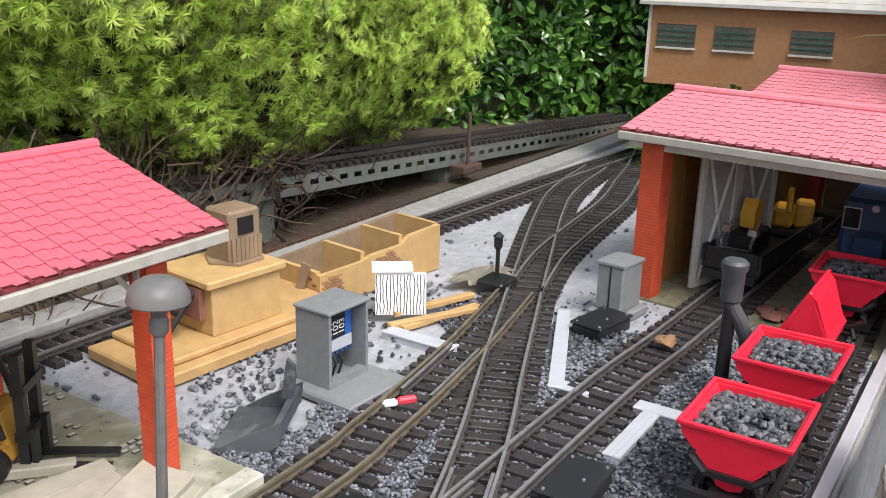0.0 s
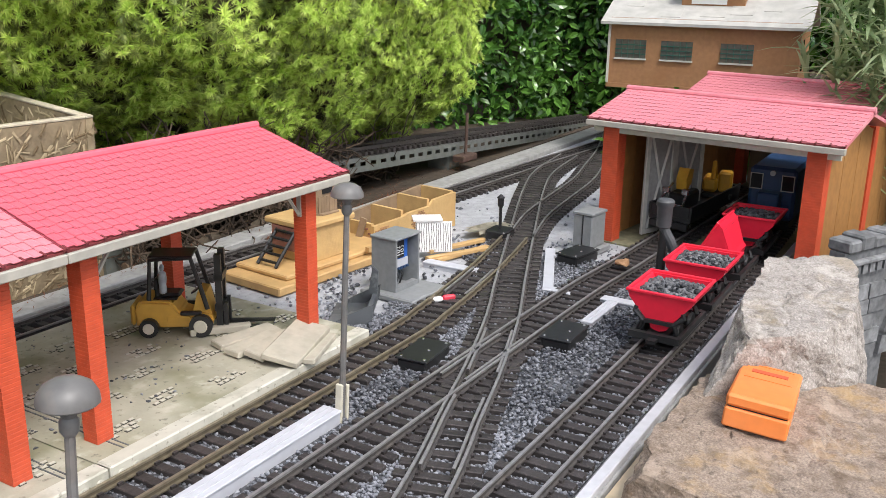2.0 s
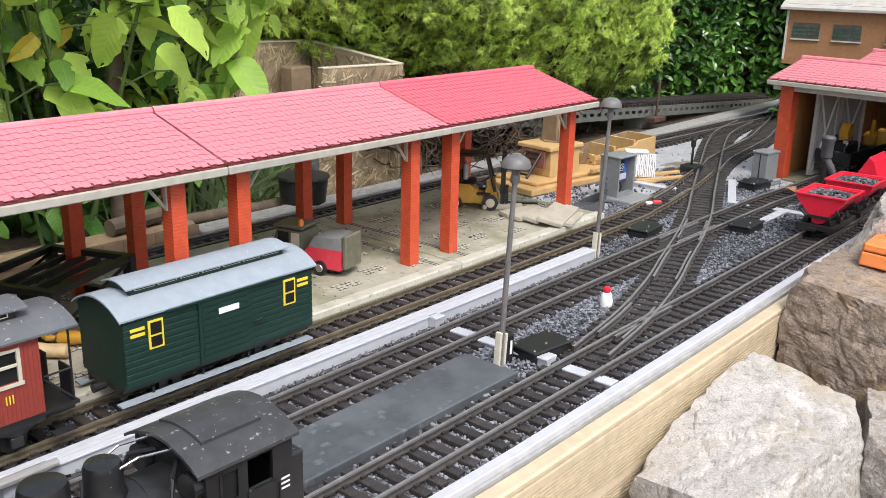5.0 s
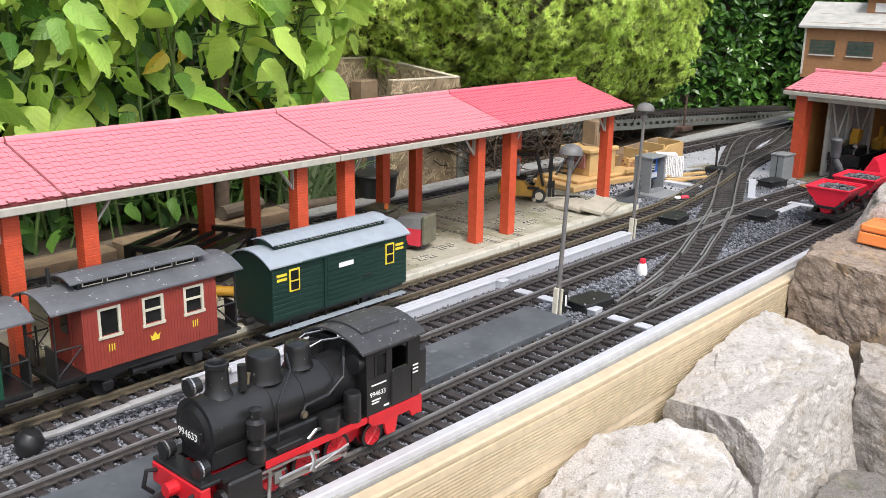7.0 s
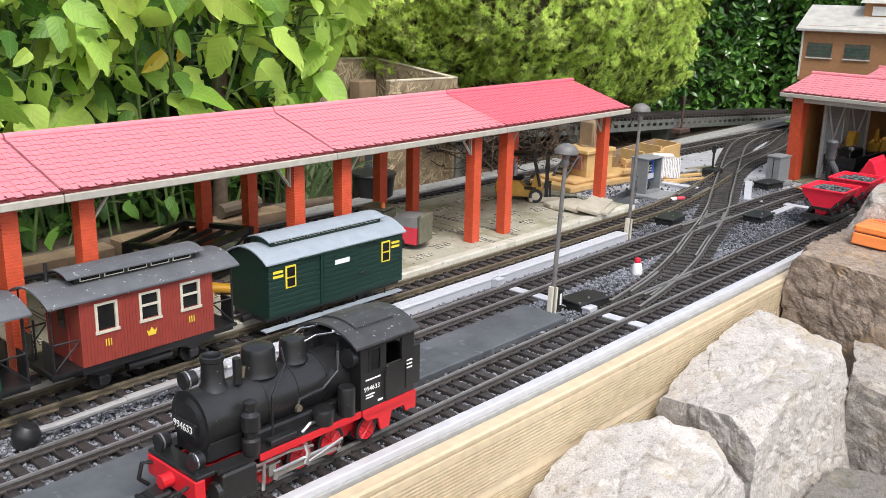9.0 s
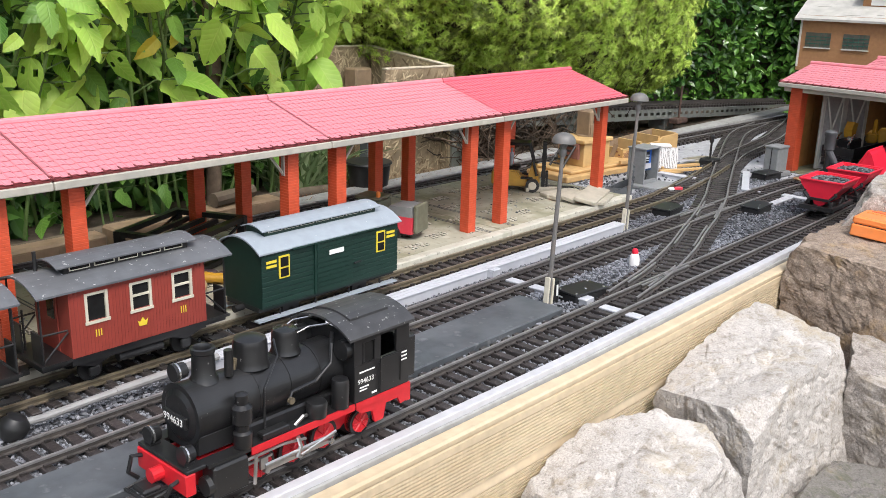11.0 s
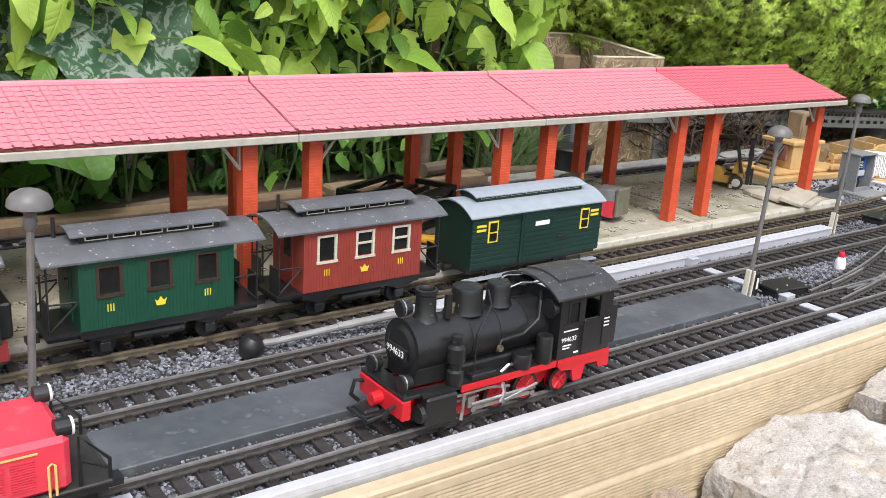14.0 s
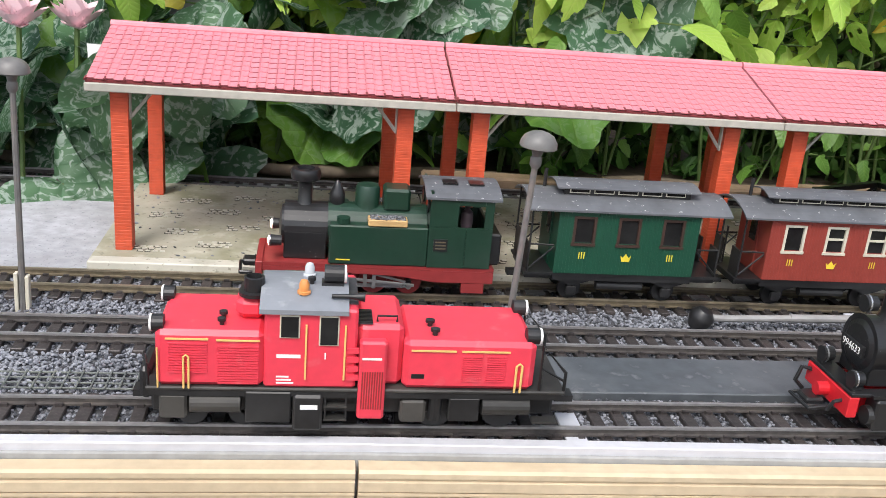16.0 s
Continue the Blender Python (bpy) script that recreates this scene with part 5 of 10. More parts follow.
# ---- things on the platform ----
def forklift():
    th = thing("forklift", pose(-0.127, 0.552, 0.0068, 0, 0, -55), "yellow model forklift with black mast and roll cage", "forklift")
    body = bmesh.new()
    prism(body, [(-0.050, 0.010), (0.040, 0.010), (0.046, 0.018), (0.040, 0.030), (0.016, 0.026), (0.004, 0.030), (-0.006, 0.044), (-0.044, 0.046), (-0.052, 0.036)], -0.024, 0.024, "y")
    bmesh.ops.bevel(body, geom=body.edges[:], offset=0.0028, segments=2, affect='EDGES')
    part("body", body, M["fork_yellow"], th, smooth=False)
    for q in (-1, 1):
        part("side_panel", nb(-0.012, 0.016, q * 0.0238 - 0.0006, q * 0.0238 + 0.0009, 0.012, 0.0255, bevel=0.0004), M["fork_yellow"], th)
        part("foot_well", nb(0.004, 0.030, q * 0.0205 - 0.004, q * 0.0205 + 0.0032, 0.0262, 0.031, bevel=0.001), M["black"], th)
    part("dashboard", prism(bmesh.new(), [(0.018, 0.026), (0.042, 0.028), (0.036, 0.054), (0.026, 0.056)], -0.018, 0.018, "y"), M["fork_yellow"], th)
    part("engine_cover", nb(-0.030, 0.000, -0.016, 0.016, 0.0440, 0.0466, bevel=0.001), M["black"], th)
    part("counterweight", nb(-0.058, -0.0522, -0.022, 0.022, 0.012, 0.040, bevel=0.003), M["fork_yellow"], th)
    part("seat", nb(-0.022, 0.004, -0.013, 0.013, 0.0465, 0.052, bevel=0.003), M["black"], th)
    part("backrest", nb(-0.028, -0.0225, -0.013, 0.013, 0.0468, 0.072, bevel=0.002), M["black"], th)
    for x, r in ((-0.034, 0.0120), (0.030, 0.0145)):
        for s in (-1, 1):
            wheel = part("wheel", cyl(bmesh.new(), (x, s * 0.0242, r), (x, s * 0.033, r), r, r, 18), M["black"], th)
            part("rim", cyl(bmesh.new(), (x, s * 0.0331, r), (x, s * 0.0345, r), r * 0.6, r * 0.5, 14), M["cream"], wheel, "cream wheel rim")
    for s in (-1, 1):
        part("cage_bar", tube(bmesh.new(), [(-0.034, s * 0.020, 0.046), (-0.030, s * 0.019, 0.098), (0.020, s * 0.019, 0.100), (0.038, s * 0.021, 0.034)], 0.0030, 8), M["black"], th)
        part("mast", nb(0.048, 0.056, s * 0.014 - 0.004, s * 0.014 + 0.004, 0.003, 0.104), M["black"], th)
        part("fork", prism(bmesh.new(), [(0.057, 0.004), (0.118, 0.006), (0.118, 0.008), (0.062, 0.008), (0.062, 0.040), (0.057, 0.040)], s * 0.012 - 0.004, s * 0.012 + 0.004, "y"), M["black"], th)
    part("cage_roof", nb(-0.032, 0.022, -0.020, 0.020, 0.1005, 0.103, bevel=0.001), M["black"], th)
    part("crosshead", nb(0.0465, 0.0575, -0.018, 0.018, 0.070, 0.078), M["black"], th)
    part("crosshead", nb(0.0465, 0.0575, -0.018, 0.018, 0.030, 0.038), M["black"], th)
    part("steering_wheel", lathe(bmesh.new(), [(0.006, -0.001), (0.0075, 0), (0.006, 0.001)], 12, pose(0.020, 0, 0.052, 0, -35, 0)), M["black"], th)


forklift()


def figure(bm, m, lying=False):
    """A rough painted toy figure: a plain lump with a head and feet."""
    lathe(bm, [(0.003, 0), (0.009, 0.003), (0.0085, 0.022), (0.0105, 0.034), (0.0095, 0.050), (0.0035, 0.055), (0.0055, 0.059), (0.0058, 0.066), (0.002, 0.071)], 10, m)
    return bm


def put_figure(x, y, z, rot, size, material, label):
    bm = figure(bmesh.new(), Matrix.Identity(4))
    ob = part("toy_figure", bm, material, at=pose(x, y, z, *rot) @ Matrix.Diagonal((size, size * 0.85, size, 1)), smooth=True)
    tagged(ob, label, "figure", "toy figures")


put_figure(-0.148, 0.558, 0.0590, (0, 0, 0), 0.55, M["doll_c"], "small seated toy driver shape on the forklift")
put_figure(-1.107, 0.436, 0.0155, (90, 0, 66), 0.85, M["doll_b"], "red painted toy figure lying on the platform")
put_figure(-0.990, 0.442, 0.0160, (90, 0, -136), 1.05, M["doll_a"], "cream painted toy figure lying on the platform")
put_figure(-0.948, 0.450, 0.0160, (90, 0, 222), 0.95, M["yellow"], "yellow-trousered toy figure lying on the platform")
put_figure(-0.990, 0.500, 0.0160, (90, 0, 60), 0.90, M["doll_d"], "dark painted toy figure lying on the platform")


def wheelchair():
    th = thing("wheelchair", pose(-1.122, 0.468, 0.0068, 0, 0, -62), "grey toy wheelchair holding a slumped figure", "wheelchair")
    part("frame", nb(-0.010, 0.012, -0.011, 0.011, 0.014, 0.020), M["greyplastic"], th)
    part("back", nb(-0.014, -0.0105, -0.011, 0.011, 0.016, 0.046), M["navy"], th)
    for s in (-1, 1):
        part("wheel", cyl(bmesh.new(), (-0.006, s * 0.0125, 0.012), (-0.006, s * 0.0150, 0.012), 0.012, 0.012, 16), M["black"], th)
        part("caster", cyl(bmesh.new(), (0.014, s * 0.009, 0.004), (0.014, s * 0.011, 0.004), 0.004, 0.004, 10), M["black"], th)
    put_figure(-1.120, 0.467, 0.0150, (0, 0, 20), 0.88, M["doll_c"], "grey and blue toy figure sitting upright in a wheelchair")


wheelchair()


def stone_slab(x, y, z, rot, size, label="pale cracked plaster slab lying on the platform"):
    bm = nb(-size[0] / 2, size[0] / 2, -size[1] / 2, size[1] / 2, 0, size[2], bevel=0.0012)
    for v in bm.verts:
        v.co += noise.noise_vector(v.co * 40 + Vector((x * 30, y * 30, 0))) * 0.002
    tagged(part("plaster_slab", bm, M["sack"], at=pose(x, y, z, *rot)), label, "slab", "plaster slabs")


stone_slab(-0.113, 0.498, 0.008, (0, 0, -41), (0.076, 0.012, 0.009))
stone_slab(-0.112, 0.457, 0.008, (3, 0, -12), (0.086, 0.024, 0.008))
stone_slab(-0.120, 0.430, 0.009, (5, 0, -4), (0.086, 0.025, 0.008))
stone_slab(-0.118, 0.406, 0.010, (6, 0, 3), (0.080, 0.030, 0.008))
stone_slab(-0.095, 0.362, 0.0085, (0, 0, 20), (0.085, 0.030, 0.007))
stone_slab(-0.108, 0.379, 0.0165, (9, -3, 17), (0.105, 0.046, 0.008))
stone_slab(-0.687, 0.488, 0.0085, (0, 0, -58), (0.105, 0.018, 0.024), "grey-beige plaster kerb piece lying on the platform")
stone_slab(-0.722, 0.414, 0.0085, (0, 0, 40), (0.045, 0.028, 0.026), "grey-beige hollow plaster block on the platform")


def sweeper():
    th = thing("street_sweeper", pose(-0.583, 0.484, 0.0068, 0, 0, -74), "toy street sweeper with olive cab and red-blue hopper", "sweeper")
    cab = part("cab", prism(bmesh.new(), [(-0.062, 0.012), (-0.012, 0.012), (-0.012, 0.058), (-0.054, 0.060), (-0.064, 0.030)], -0.022, 0.022, "y"), M["olive"], th)
    part("cab_roof", nb(-0.062, -0.010, -0.024, 0.024, 0.0605, 0.066, bevel=0.003), M["olive"], th)
    for s in (-1, 1):
        part("window", nb(-0.052, -0.034, s * 0.0222 - 0.0006, s * 0.0222 + 0.0006, 0.030, 0.056), M["darkglass"], cab)
        part("window", nb(-0.030, -0.016, s * 0.0222 - 0.0006, s * 0.0222 + 0.0006, 0.032, 0.056), M["cream"], cab)
    part("beacon", lathe(bmesh.new(), [(0.004, 0.066), (0.004, 0.073), (0.002, 0.076)], 10, Matrix.Translation((-0.018, -0.014, 0))), M["orange"], th)
    part("chassis", nb(-0.060, 0.052, -0.018, 0.018, 0.006, 0.0118), M["black"], th)
    hop = part("hopper", prism(bmesh.new(), [(-0.008, 0.012), (0.052, 0.010), (0.054, 0.040), (0.000, 0.040), (-0.008, 0.030)], -0.024, 0.024, "y"), M["loco_red"], th)
    part("hopper_top", prism(bmesh.new(), [(0.000, 0.0403), (0.054, 0.0403), (0.052, 0.058), (0.010, 0.056)], -0.024, 0.024, "y"), M["greyplastic"], th, "grey-blue upper hopper")
    part("tail", nb(0.0545, 0.062, -0.022, 0.022, 0.012, 0.062, bevel=0.002), M["olive"], th)
    for x in (-0.036, 0.020):
        for s in (-1, 1):
            w = part("wheel", cyl(bmesh.new(), (x, s * 0.0205, 0.011), (x, s * 0.0275, 0.011), 0.011, 0.011, 16), M["black"], th)
            part("rim", cyl(bmesh.new(), (x, s * 0.0276, 0.011), (x, s * 0.0285, 0.011), 0.006, 0.005, 12), M["silver"], w)
    for s in (-1, 1):
        part("brush", lathe(bmesh.new(), [(0.004, 0.006), (0.012, 0.001), (0.012, 0)], 12, Matrix.Translation((-0.068, s * 0.016, 0))), M["olive"], th)


sweeper()


def black_crate():
    th = thing("plastic_frame", pose(-0.930, 0.590, 0.0070, 0, 0, 24), "black plastic girder frame lying on its side", "frame")
    a, b, h = 0.075, 0.060, 0.060
    for x in (-a, a):
        for y in (-b, b):
            part("post", nb(x - 0.006, x + 0.006, y - 0.006, y + 0.006, 0, h), M["black"], th)
    for z in (0.002, h - 0.008):
        for y in (-b, b):
            part("beam", nb(-a + 0.0062, a - 0.0062, y - 0.005, y + 0.005, z, z + 0.008), M["black"], th)
        for x in (-a, a):
            part("beam", nb(x - 0.005, x + 0.005, -b + 0.0062, b - 0.0062, z, z + 0.008), M["black"], th)
    for k in range(4):
        y = -b + 0.022 + k * 0.024
        part("slat", nb(-a, a, y - 0.003, y + 0.003, h - 0.0158, h - 0.0085), M["black"], th)
    for s in (-1, 1):
        part("brace", tube(bmesh.new(), [(-a, s * b, 0.008), (a, s * b, h - 0.010)], 0.003, 4), M["black"], th)
    part("panel", nb(-a - 0.035, -a - 0.008, -b, b, 0.0, 0.005), M["black"], th)


black_crate()
stone_slab(-1.275, 0.490, 0.009, (0, 0, 20), (0.070, 0.040, 0.030), "pale plaster bag lying on the platform")


def yellow_skip():
    """Open skip with sloping ends, a rim and side ribs."""
    th = thing("skip", pose(-1.33, 0.56, 0.0068, 0, 0, 12), "yellow open plastic skip standing on the platform", "skip")
    t = 0.0022
    prof = [(-0.036, 0.004), (0.036, 0.004), (0.050, 0.042), (-0.050, 0.042)]
    bm = bmesh.new()
    for y in (-0.025, 0.025 - t):
        prism(bm, prof, y, y + t, "y")
    for e in (-1, 1):
        prism(bm, [(e * 0.036, 0.004), (e * 0.034, 0.0065), (e * 0.0465, 0.042), (e * 0.050, 0.042)], -0.0227, 0.0227, "y")
    box(bm, -0.0355, 0.0355, -0.0227, 0.0227, 0.0042, 0.0064)
    part("tub", bm, M["yellow"], th)
    for y in (-0.0275, 0.0252):
        part("rim", nb(-0.052, 0.052, y, y + 0.0023, 0.0385, 0.043, bevel=0.0006), M["yellow"], th)
    for x in (-0.030, -0.010, 0.010, 0.030):
        for y in (-0.0268, 0.0251):
            part("rib", nb(x - 0.0015, x + 0.0015, y, y + 0.0017, 0.006, 0.0384), M["yellow"], th)
    for x in (-0.028, 0.028):
        part("skid", nb(x - 0.004, x + 0.004, -0.023, 0.023, 0.0, 0.0041), M["yellow"], th)


yellow_skip()


def wire_mesh():
    """Woven wire netting, crossing strands one above the other."""
    th = thing("wire_netting", pose(0, 0, -0.0095), "piece of pale wire netting lying on the ballast", "netting")
    bm = bmesh.new()
    for k in range(11):
        x = -2.08 + k * 0.0125
        cyl(bm, (x, 0.073, 0.0011), (x, 0.107, 0.0011), 0.0009, seg=5)
    part("strands", bm, M["galv"], th)
    bm = bmesh.new()
    for k in range(4):
        y = 0.075 + k * 0.010
        cyl(bm, (-2.083, y, 0), (-1.952, y, 0), 0.0009, seg=5)
    part("cross_strands", bm, M["galv"], th)


wire_mesh()


# ---- tipper wagons ----
def stone_template(seed):
    r = np.random.RandomState(seed)
    bm = bmesh.new()
    bmesh.ops.create_icosphere(bm, subdivisions=1, radius=0.5)
    v = np.array([x.co[:] for x in bm.verts])
    f = [[q.index for q in p.verts] for p in bm.faces]
    bm.free()
    v *= r.uniform(0.65, 1.15, (len(v), 1))
    return v, np.array(f)


STONES = [stone_template(i) for i in range(6)]


def scatter_stones(name, pts, sizes, material, seed, flat=0.7, parent=None):
    """Many small broken stones in one mesh."""
    r = np.random.RandomState(seed)
    vs, fs, base = [], [], 0
    for i, (p, s) in enumerate(zip(pts, sizes)):
        v, f = STONES[i % 6]
        a, b = r.uniform(0, 6.28), r.uniform(-0.5, 0.5)
        ca, sa, cb, sb = math.cos(a), math.sin(a), math.cos(b), math.sin(b)
        w = v * (s * r.uniform(0.8, 1.3), s * r.uniform(0.7, 1.0), s * flat)
        x, y, z = w[:, 0], w[:, 1] * cb - w[:, 2] * sb, w[:, 1] * sb + w[:, 2] * cb
        vs.append(np.stack([x * ca - y * sa + p[0], x * sa + y * ca + p[1], z + p[2]], 1))
        fs.append(f + base)
        base += len(v)
    V, F = np.concatenate(vs), np.concatenate(fs)
    me = bpy.data.meshes.new(name)
    me.vertices.add(len(V))
    me.vertices.foreach_set("co", V.ravel())
    me.loops.add(F.size)
    me.loops.foreach_set("vertex_index", F.ravel())
    me.polygons.add(len(F))
    me.polygons.foreach_set("loop_start", np.arange(0, F.size, 3))
    me.update(calc_edges=True)
    me.shade_flat()
    me.materials.append(material)
    ob = new(name, me)
    if parent is not None:
        ob.parent = parent
    return ob


def tipper(x, tilt=0.0, seed=0, label="red plastic tipper wagon loaded with black stones"):
    th = thing("tipper_wagon", pose(x, Y1, 0), label, "wagon", "tipper wagons")
    fr = bmesh.new()
    for s in (-1, 1):
        box(fr, -0.058, 0.058, s * 0.030 - 0.003, s * 0.030 + 0.003, 0.010, 0.018, bevel=0.001)
        box(fr, s * 0.058 - 0.004, s * 0.058 + 0.004, -0.033, 0.033, 0.0098, 0.0182)
    box(fr, -0.054, 0.054, -0.014, 0.014, 0.009, 0.015)
    part("frame", fr, M["black"], th)
    for sx in (-1, 1):
        ax = part("wheelset", cyl(bmesh.new(), (sx * 0.026, -0.026, 0.009), (sx * 0.026, 0.026, 0.009), 0.003, 0.003, 8), M["black"], th)
        for s in (-1, 1):
            part("wheel", cyl(bmesh.new(), (sx * 0.026, s * 0.0205, 0.0128), (sx * 0.026, s * 0.0245, 0.0128), 0.0128, 0.012, 16), M["black"], ax)
        for s in (-1, 1):
            part("cradle", tube(bmesh.new(), [(sx * 0.044, s * 0.024, 0.018), (sx * 0.046, s * 0.020, 0.030), (sx * 0.044, s * 0.032, 0.040), (sx * 0.043, s * 0.030, 0.046)], 0.0034, 6), M["black"], th)
        part("cross_brace", nb(sx * 0.046 - 0.002, sx * 0.046 + 0.002, -0.022, 0.022, 0.027, 0.032), M["black"], th)
        part("coupler", nb(sx * 0.062, sx * 0.074, -0.006, 0.006, 0.0098, 0.014) if sx > 0 else nb(-0.074, -0.062, -0.006, 0.006, 0.0098, 0.014), M["black"], th)
    m = pose(0, 0, 0) if not tilt else pose(0, 0.0, 0.034) @ pose(0, 0, 0, tilt, 0, 0) @ pose(0, 0, -0.030)
    prof = [(-0.043, 0.066), (-0.040, 0.057), (-0.013, 0.026), (-0.010, 0.019), (0, 0.016), (0.010, 0.019), (0.013, 0.026), (0.040, 0.057), (0.043, 0.066)]
    inner = [(y * 0.90, max(z, 0.024) + (0.003 if z < 0.06 else 0.0)) for y, z in prof]
    bm = bmesh.new()
    rings = []
    for k, (xx, pr) in enumerate(((-0.046, prof), (0.046, prof), (0.042, inner), (-0.042, inner))):
        rings.append([bm.verts.new((xx if z > 0.05 else xx * 0.93, y, z)) for y, z in pr])
    n = len(prof)
    for i in range(n - 1):
        bm.faces.new((rings[0][i], rings[0][i + 1], rings[1][i + 1], rings[1][i]))
        bm.faces.new((rings[3][i], rings[2][i], rings[2][i + 1], rings[3][i + 1]))
    bm.faces.new(rings[0][::-1])
    bm.faces.new(rings[1])
    bm.faces.new(rings[2])
    bm.faces.new(rings[3][::-1])
    bm.faces.new((rings[0][0], rings[1][0], rings[2][0], rings[3][0]))
    bm.faces.new((rings[0][-1], rings[3][-1], rings[2][-1], rings[1][-1]))
    bm.faces.new((rings[0][0], rings[3][0], rings[3][-1], rings[0][-1]))
    bm.faces.new((rings[1][0], rings[1][-1], rings[2][-1], rings[2][0]))
    bmesh.ops.recalc_face_normals(bm, faces=bm.faces[:])
    for s in (-1, 1):
        box(bm, -0.048, 0.048, s * 0.043 - 0.002, s * 0.043 + 0.002, 0.0655, 0.0695, bevel=0.0008)
        box(bm, s * 0.047 - 0.002, s * 0.047 + 0.002, -0.045, 0.045, 0.0653, 0.0693, bevel=0.0008)
    hop = part("hopper", bm, M["tipper"], th, at=m)
    r = np.random.RandomState(seed)
    if abs(tilt) < 90:
        pts = [(r.uniform(-0.040, 0.040), r.uniform(-0.036, 0.036), 0.0) for _ in range(420)]
        pts = [(a, b, 0.060 + 0.007 * (1 - (a / 0.04) ** 2) * (1 - (b / 0.036) ** 2) + r.uniform(-0.002, 0.002)) for a, b, _ in pts]
        load = scatter_stones("load", pts, r.uniform(0.004, 0.010, 420), M["coal"], seed, parent=hop)
        load["label"] = "heap of black stone chips"
        part("load_base", nb(-0.0415, 0.0415, -0.0375, 0.0375, 0.054, 0.060), M["slate"], hop)


tipper(0.221, 0, 1)
tipper(0.371, 0, 2)
tipper(0.530, -62, 3, "red plastic tipper wagon tipped over to the side")
tipper(0.686, 0, 4)


# ---- vehicles in the shed ----
def shed_loco():
    th = thing("diesel_loco", pose(0.93, Y1 + 0.005, 0), "dark blue boxy model loco standing inside the shed", "locomotive")
    body = part("body", nb(-0.10, 0.10, -0.042, 0.042, 0.022, 0.120, bevel=0.006), M["navy"], th)
    part("frame", nb(-0.11, 0.11, -0.038, 0.038, 0.008, 0.0218), M["black"], th)
    for y in (-0.028, 0.028):
        f = part("window", nb(-0.1032, -0.1002, y - 0.010, y + 0.010, 0.080, 0.106), M["darkglass"], body)
        for a in (y - 0.0115, y + 0.010):
            part("frame", nb(-0.1045, -0.1033, a, a + 0.0015, 0.078, 0.108), M["whitewood"], f)
        for z in (0.078, 0.1065):
            part("frame", nb(-0.1045, -0.1033, y - 0.010, y + 0.0099, z, z + 0.0015), M["whitewood"], f)
    part("headlamp", cyl(bmesh.new(), (-0.1003, 0, 0.110), (-0.106, 0, 0.110), 0.005, 0.005, 12), M["lens"], th)
    part("nose", nb(-0.132, -0.1005, -0.020, 0.020, 0.022, 0.078, bevel=0.003), M["navy"], th)


shed_loco()


def flat_wagon():
    th = thing("low_side_wagon", pose(0.845, 0.168, 0, 0, 0, -5), "black low-sided wagon carrying yellow machine parts", "wagon")
    part("floor", nb(-0.13, 0.13, -0.040, 0.040, 0.022, 0.030), M["black"], th)
    for s in (-1, 1):
        part("side", nb(-0.13, 0.13, s * 0.039 - 0.002, s * 0.039 + 0.002, 0.0302, 0.052), M["black"], th)
        part("end", nb(s * 0.128 - 0.002, s * 0.128 + 0.002, -0.036, 0.036, 0.0303, 0.050), M["black"], th)
    for x in (-0.09, 0.09):
        ax = part("wheelset", cyl(bmesh.new(), (x, -0.026, 0.012), (x, 0.026, 0.012), 0.003, 0.003, 8), M["silver"], th)
        for s in (-1, 1):
            part("wheel", cyl(bmesh.new(), (x, s * 0.0205, 0.0135), (x, s * 0.0245, 0.0135), 0.0135, 0.0125, 16), M["silver"], ax)
    part("buffer_beam", nb(-0.138, -0.1302, -0.036, 0.036, 0.010, 0.021), M["black"], th)
    m = thing("machine_part", pose(0.80, 0.175, 0.0305, 0, 0, -5), "chrome-framed black machine part standing on the wagon", "machine part")
    for y in (-0.022, 0.022):
        part("tube", tube(bmesh.new(), [(-0.066, y, 0.0), (-0.072, y, 0.028), (-0.030, y * 0.8, 0.050)], 0.0022, 6), M["silver"], m)
    for z in (0.006, 0.018):
        part("crossbar", tube(bmesh.new(), [(-0.069, -0.022, z), (-0.069, 0.022, z)], 0.0018, 6), M["silver"], m)
    part("block", nb(-0.050, 0.02, -0.018, 0.018, 0.002, 0.036, bevel=0.004), M["black"], m)
    part("lamp", nb(-0.062, -0.050, -0.026, -0.012, 0.036, 0.048, bevel=0.002), M["silver"], m)
    part("lamp", nb(-0.062, -0.050, 0.012, 0.026, 0.036, 0.048, bevel=0.002), M["silver"], m)
    part("arm", prism(bmesh.new(), [(-0.03, 0.040), (-0.01, 0.040), (0.0, 0.075), (-0.022, 0.080), (-0.034, 0.060)], -0.010, 0.010, "y"), M["yellow"], m)
    e = thing("toy_excavator", pose(0.935, 0.150, 0.0305, 0, 0, 10), "yellow toy excavator on the wagon inside the shed", "excavator")
    part("cab", nb(-0.02, 0.012, -0.026, 0.0, 0.012, 0.052, bevel=0.004), M["yellow"], e)
    part("engine_cover", nb(-0.028, 0.03, 0.001, 0.030, 0.012, 0.040, bevel=0.005), M["yellow"], e)
    part("track_frame", nb(-0.034, 0.034, -0.028, 0.030, 0.0, 0.0118, bevel=0.003), M["black"], e)
    part("boom", tube(bmesh.new(), [(-0.012, 0.006, 0.036), (-0.040, 0.008, 0.074), (-0.058, 0.008, 0.044)], 0.0045, 6), M["yellow"], e)


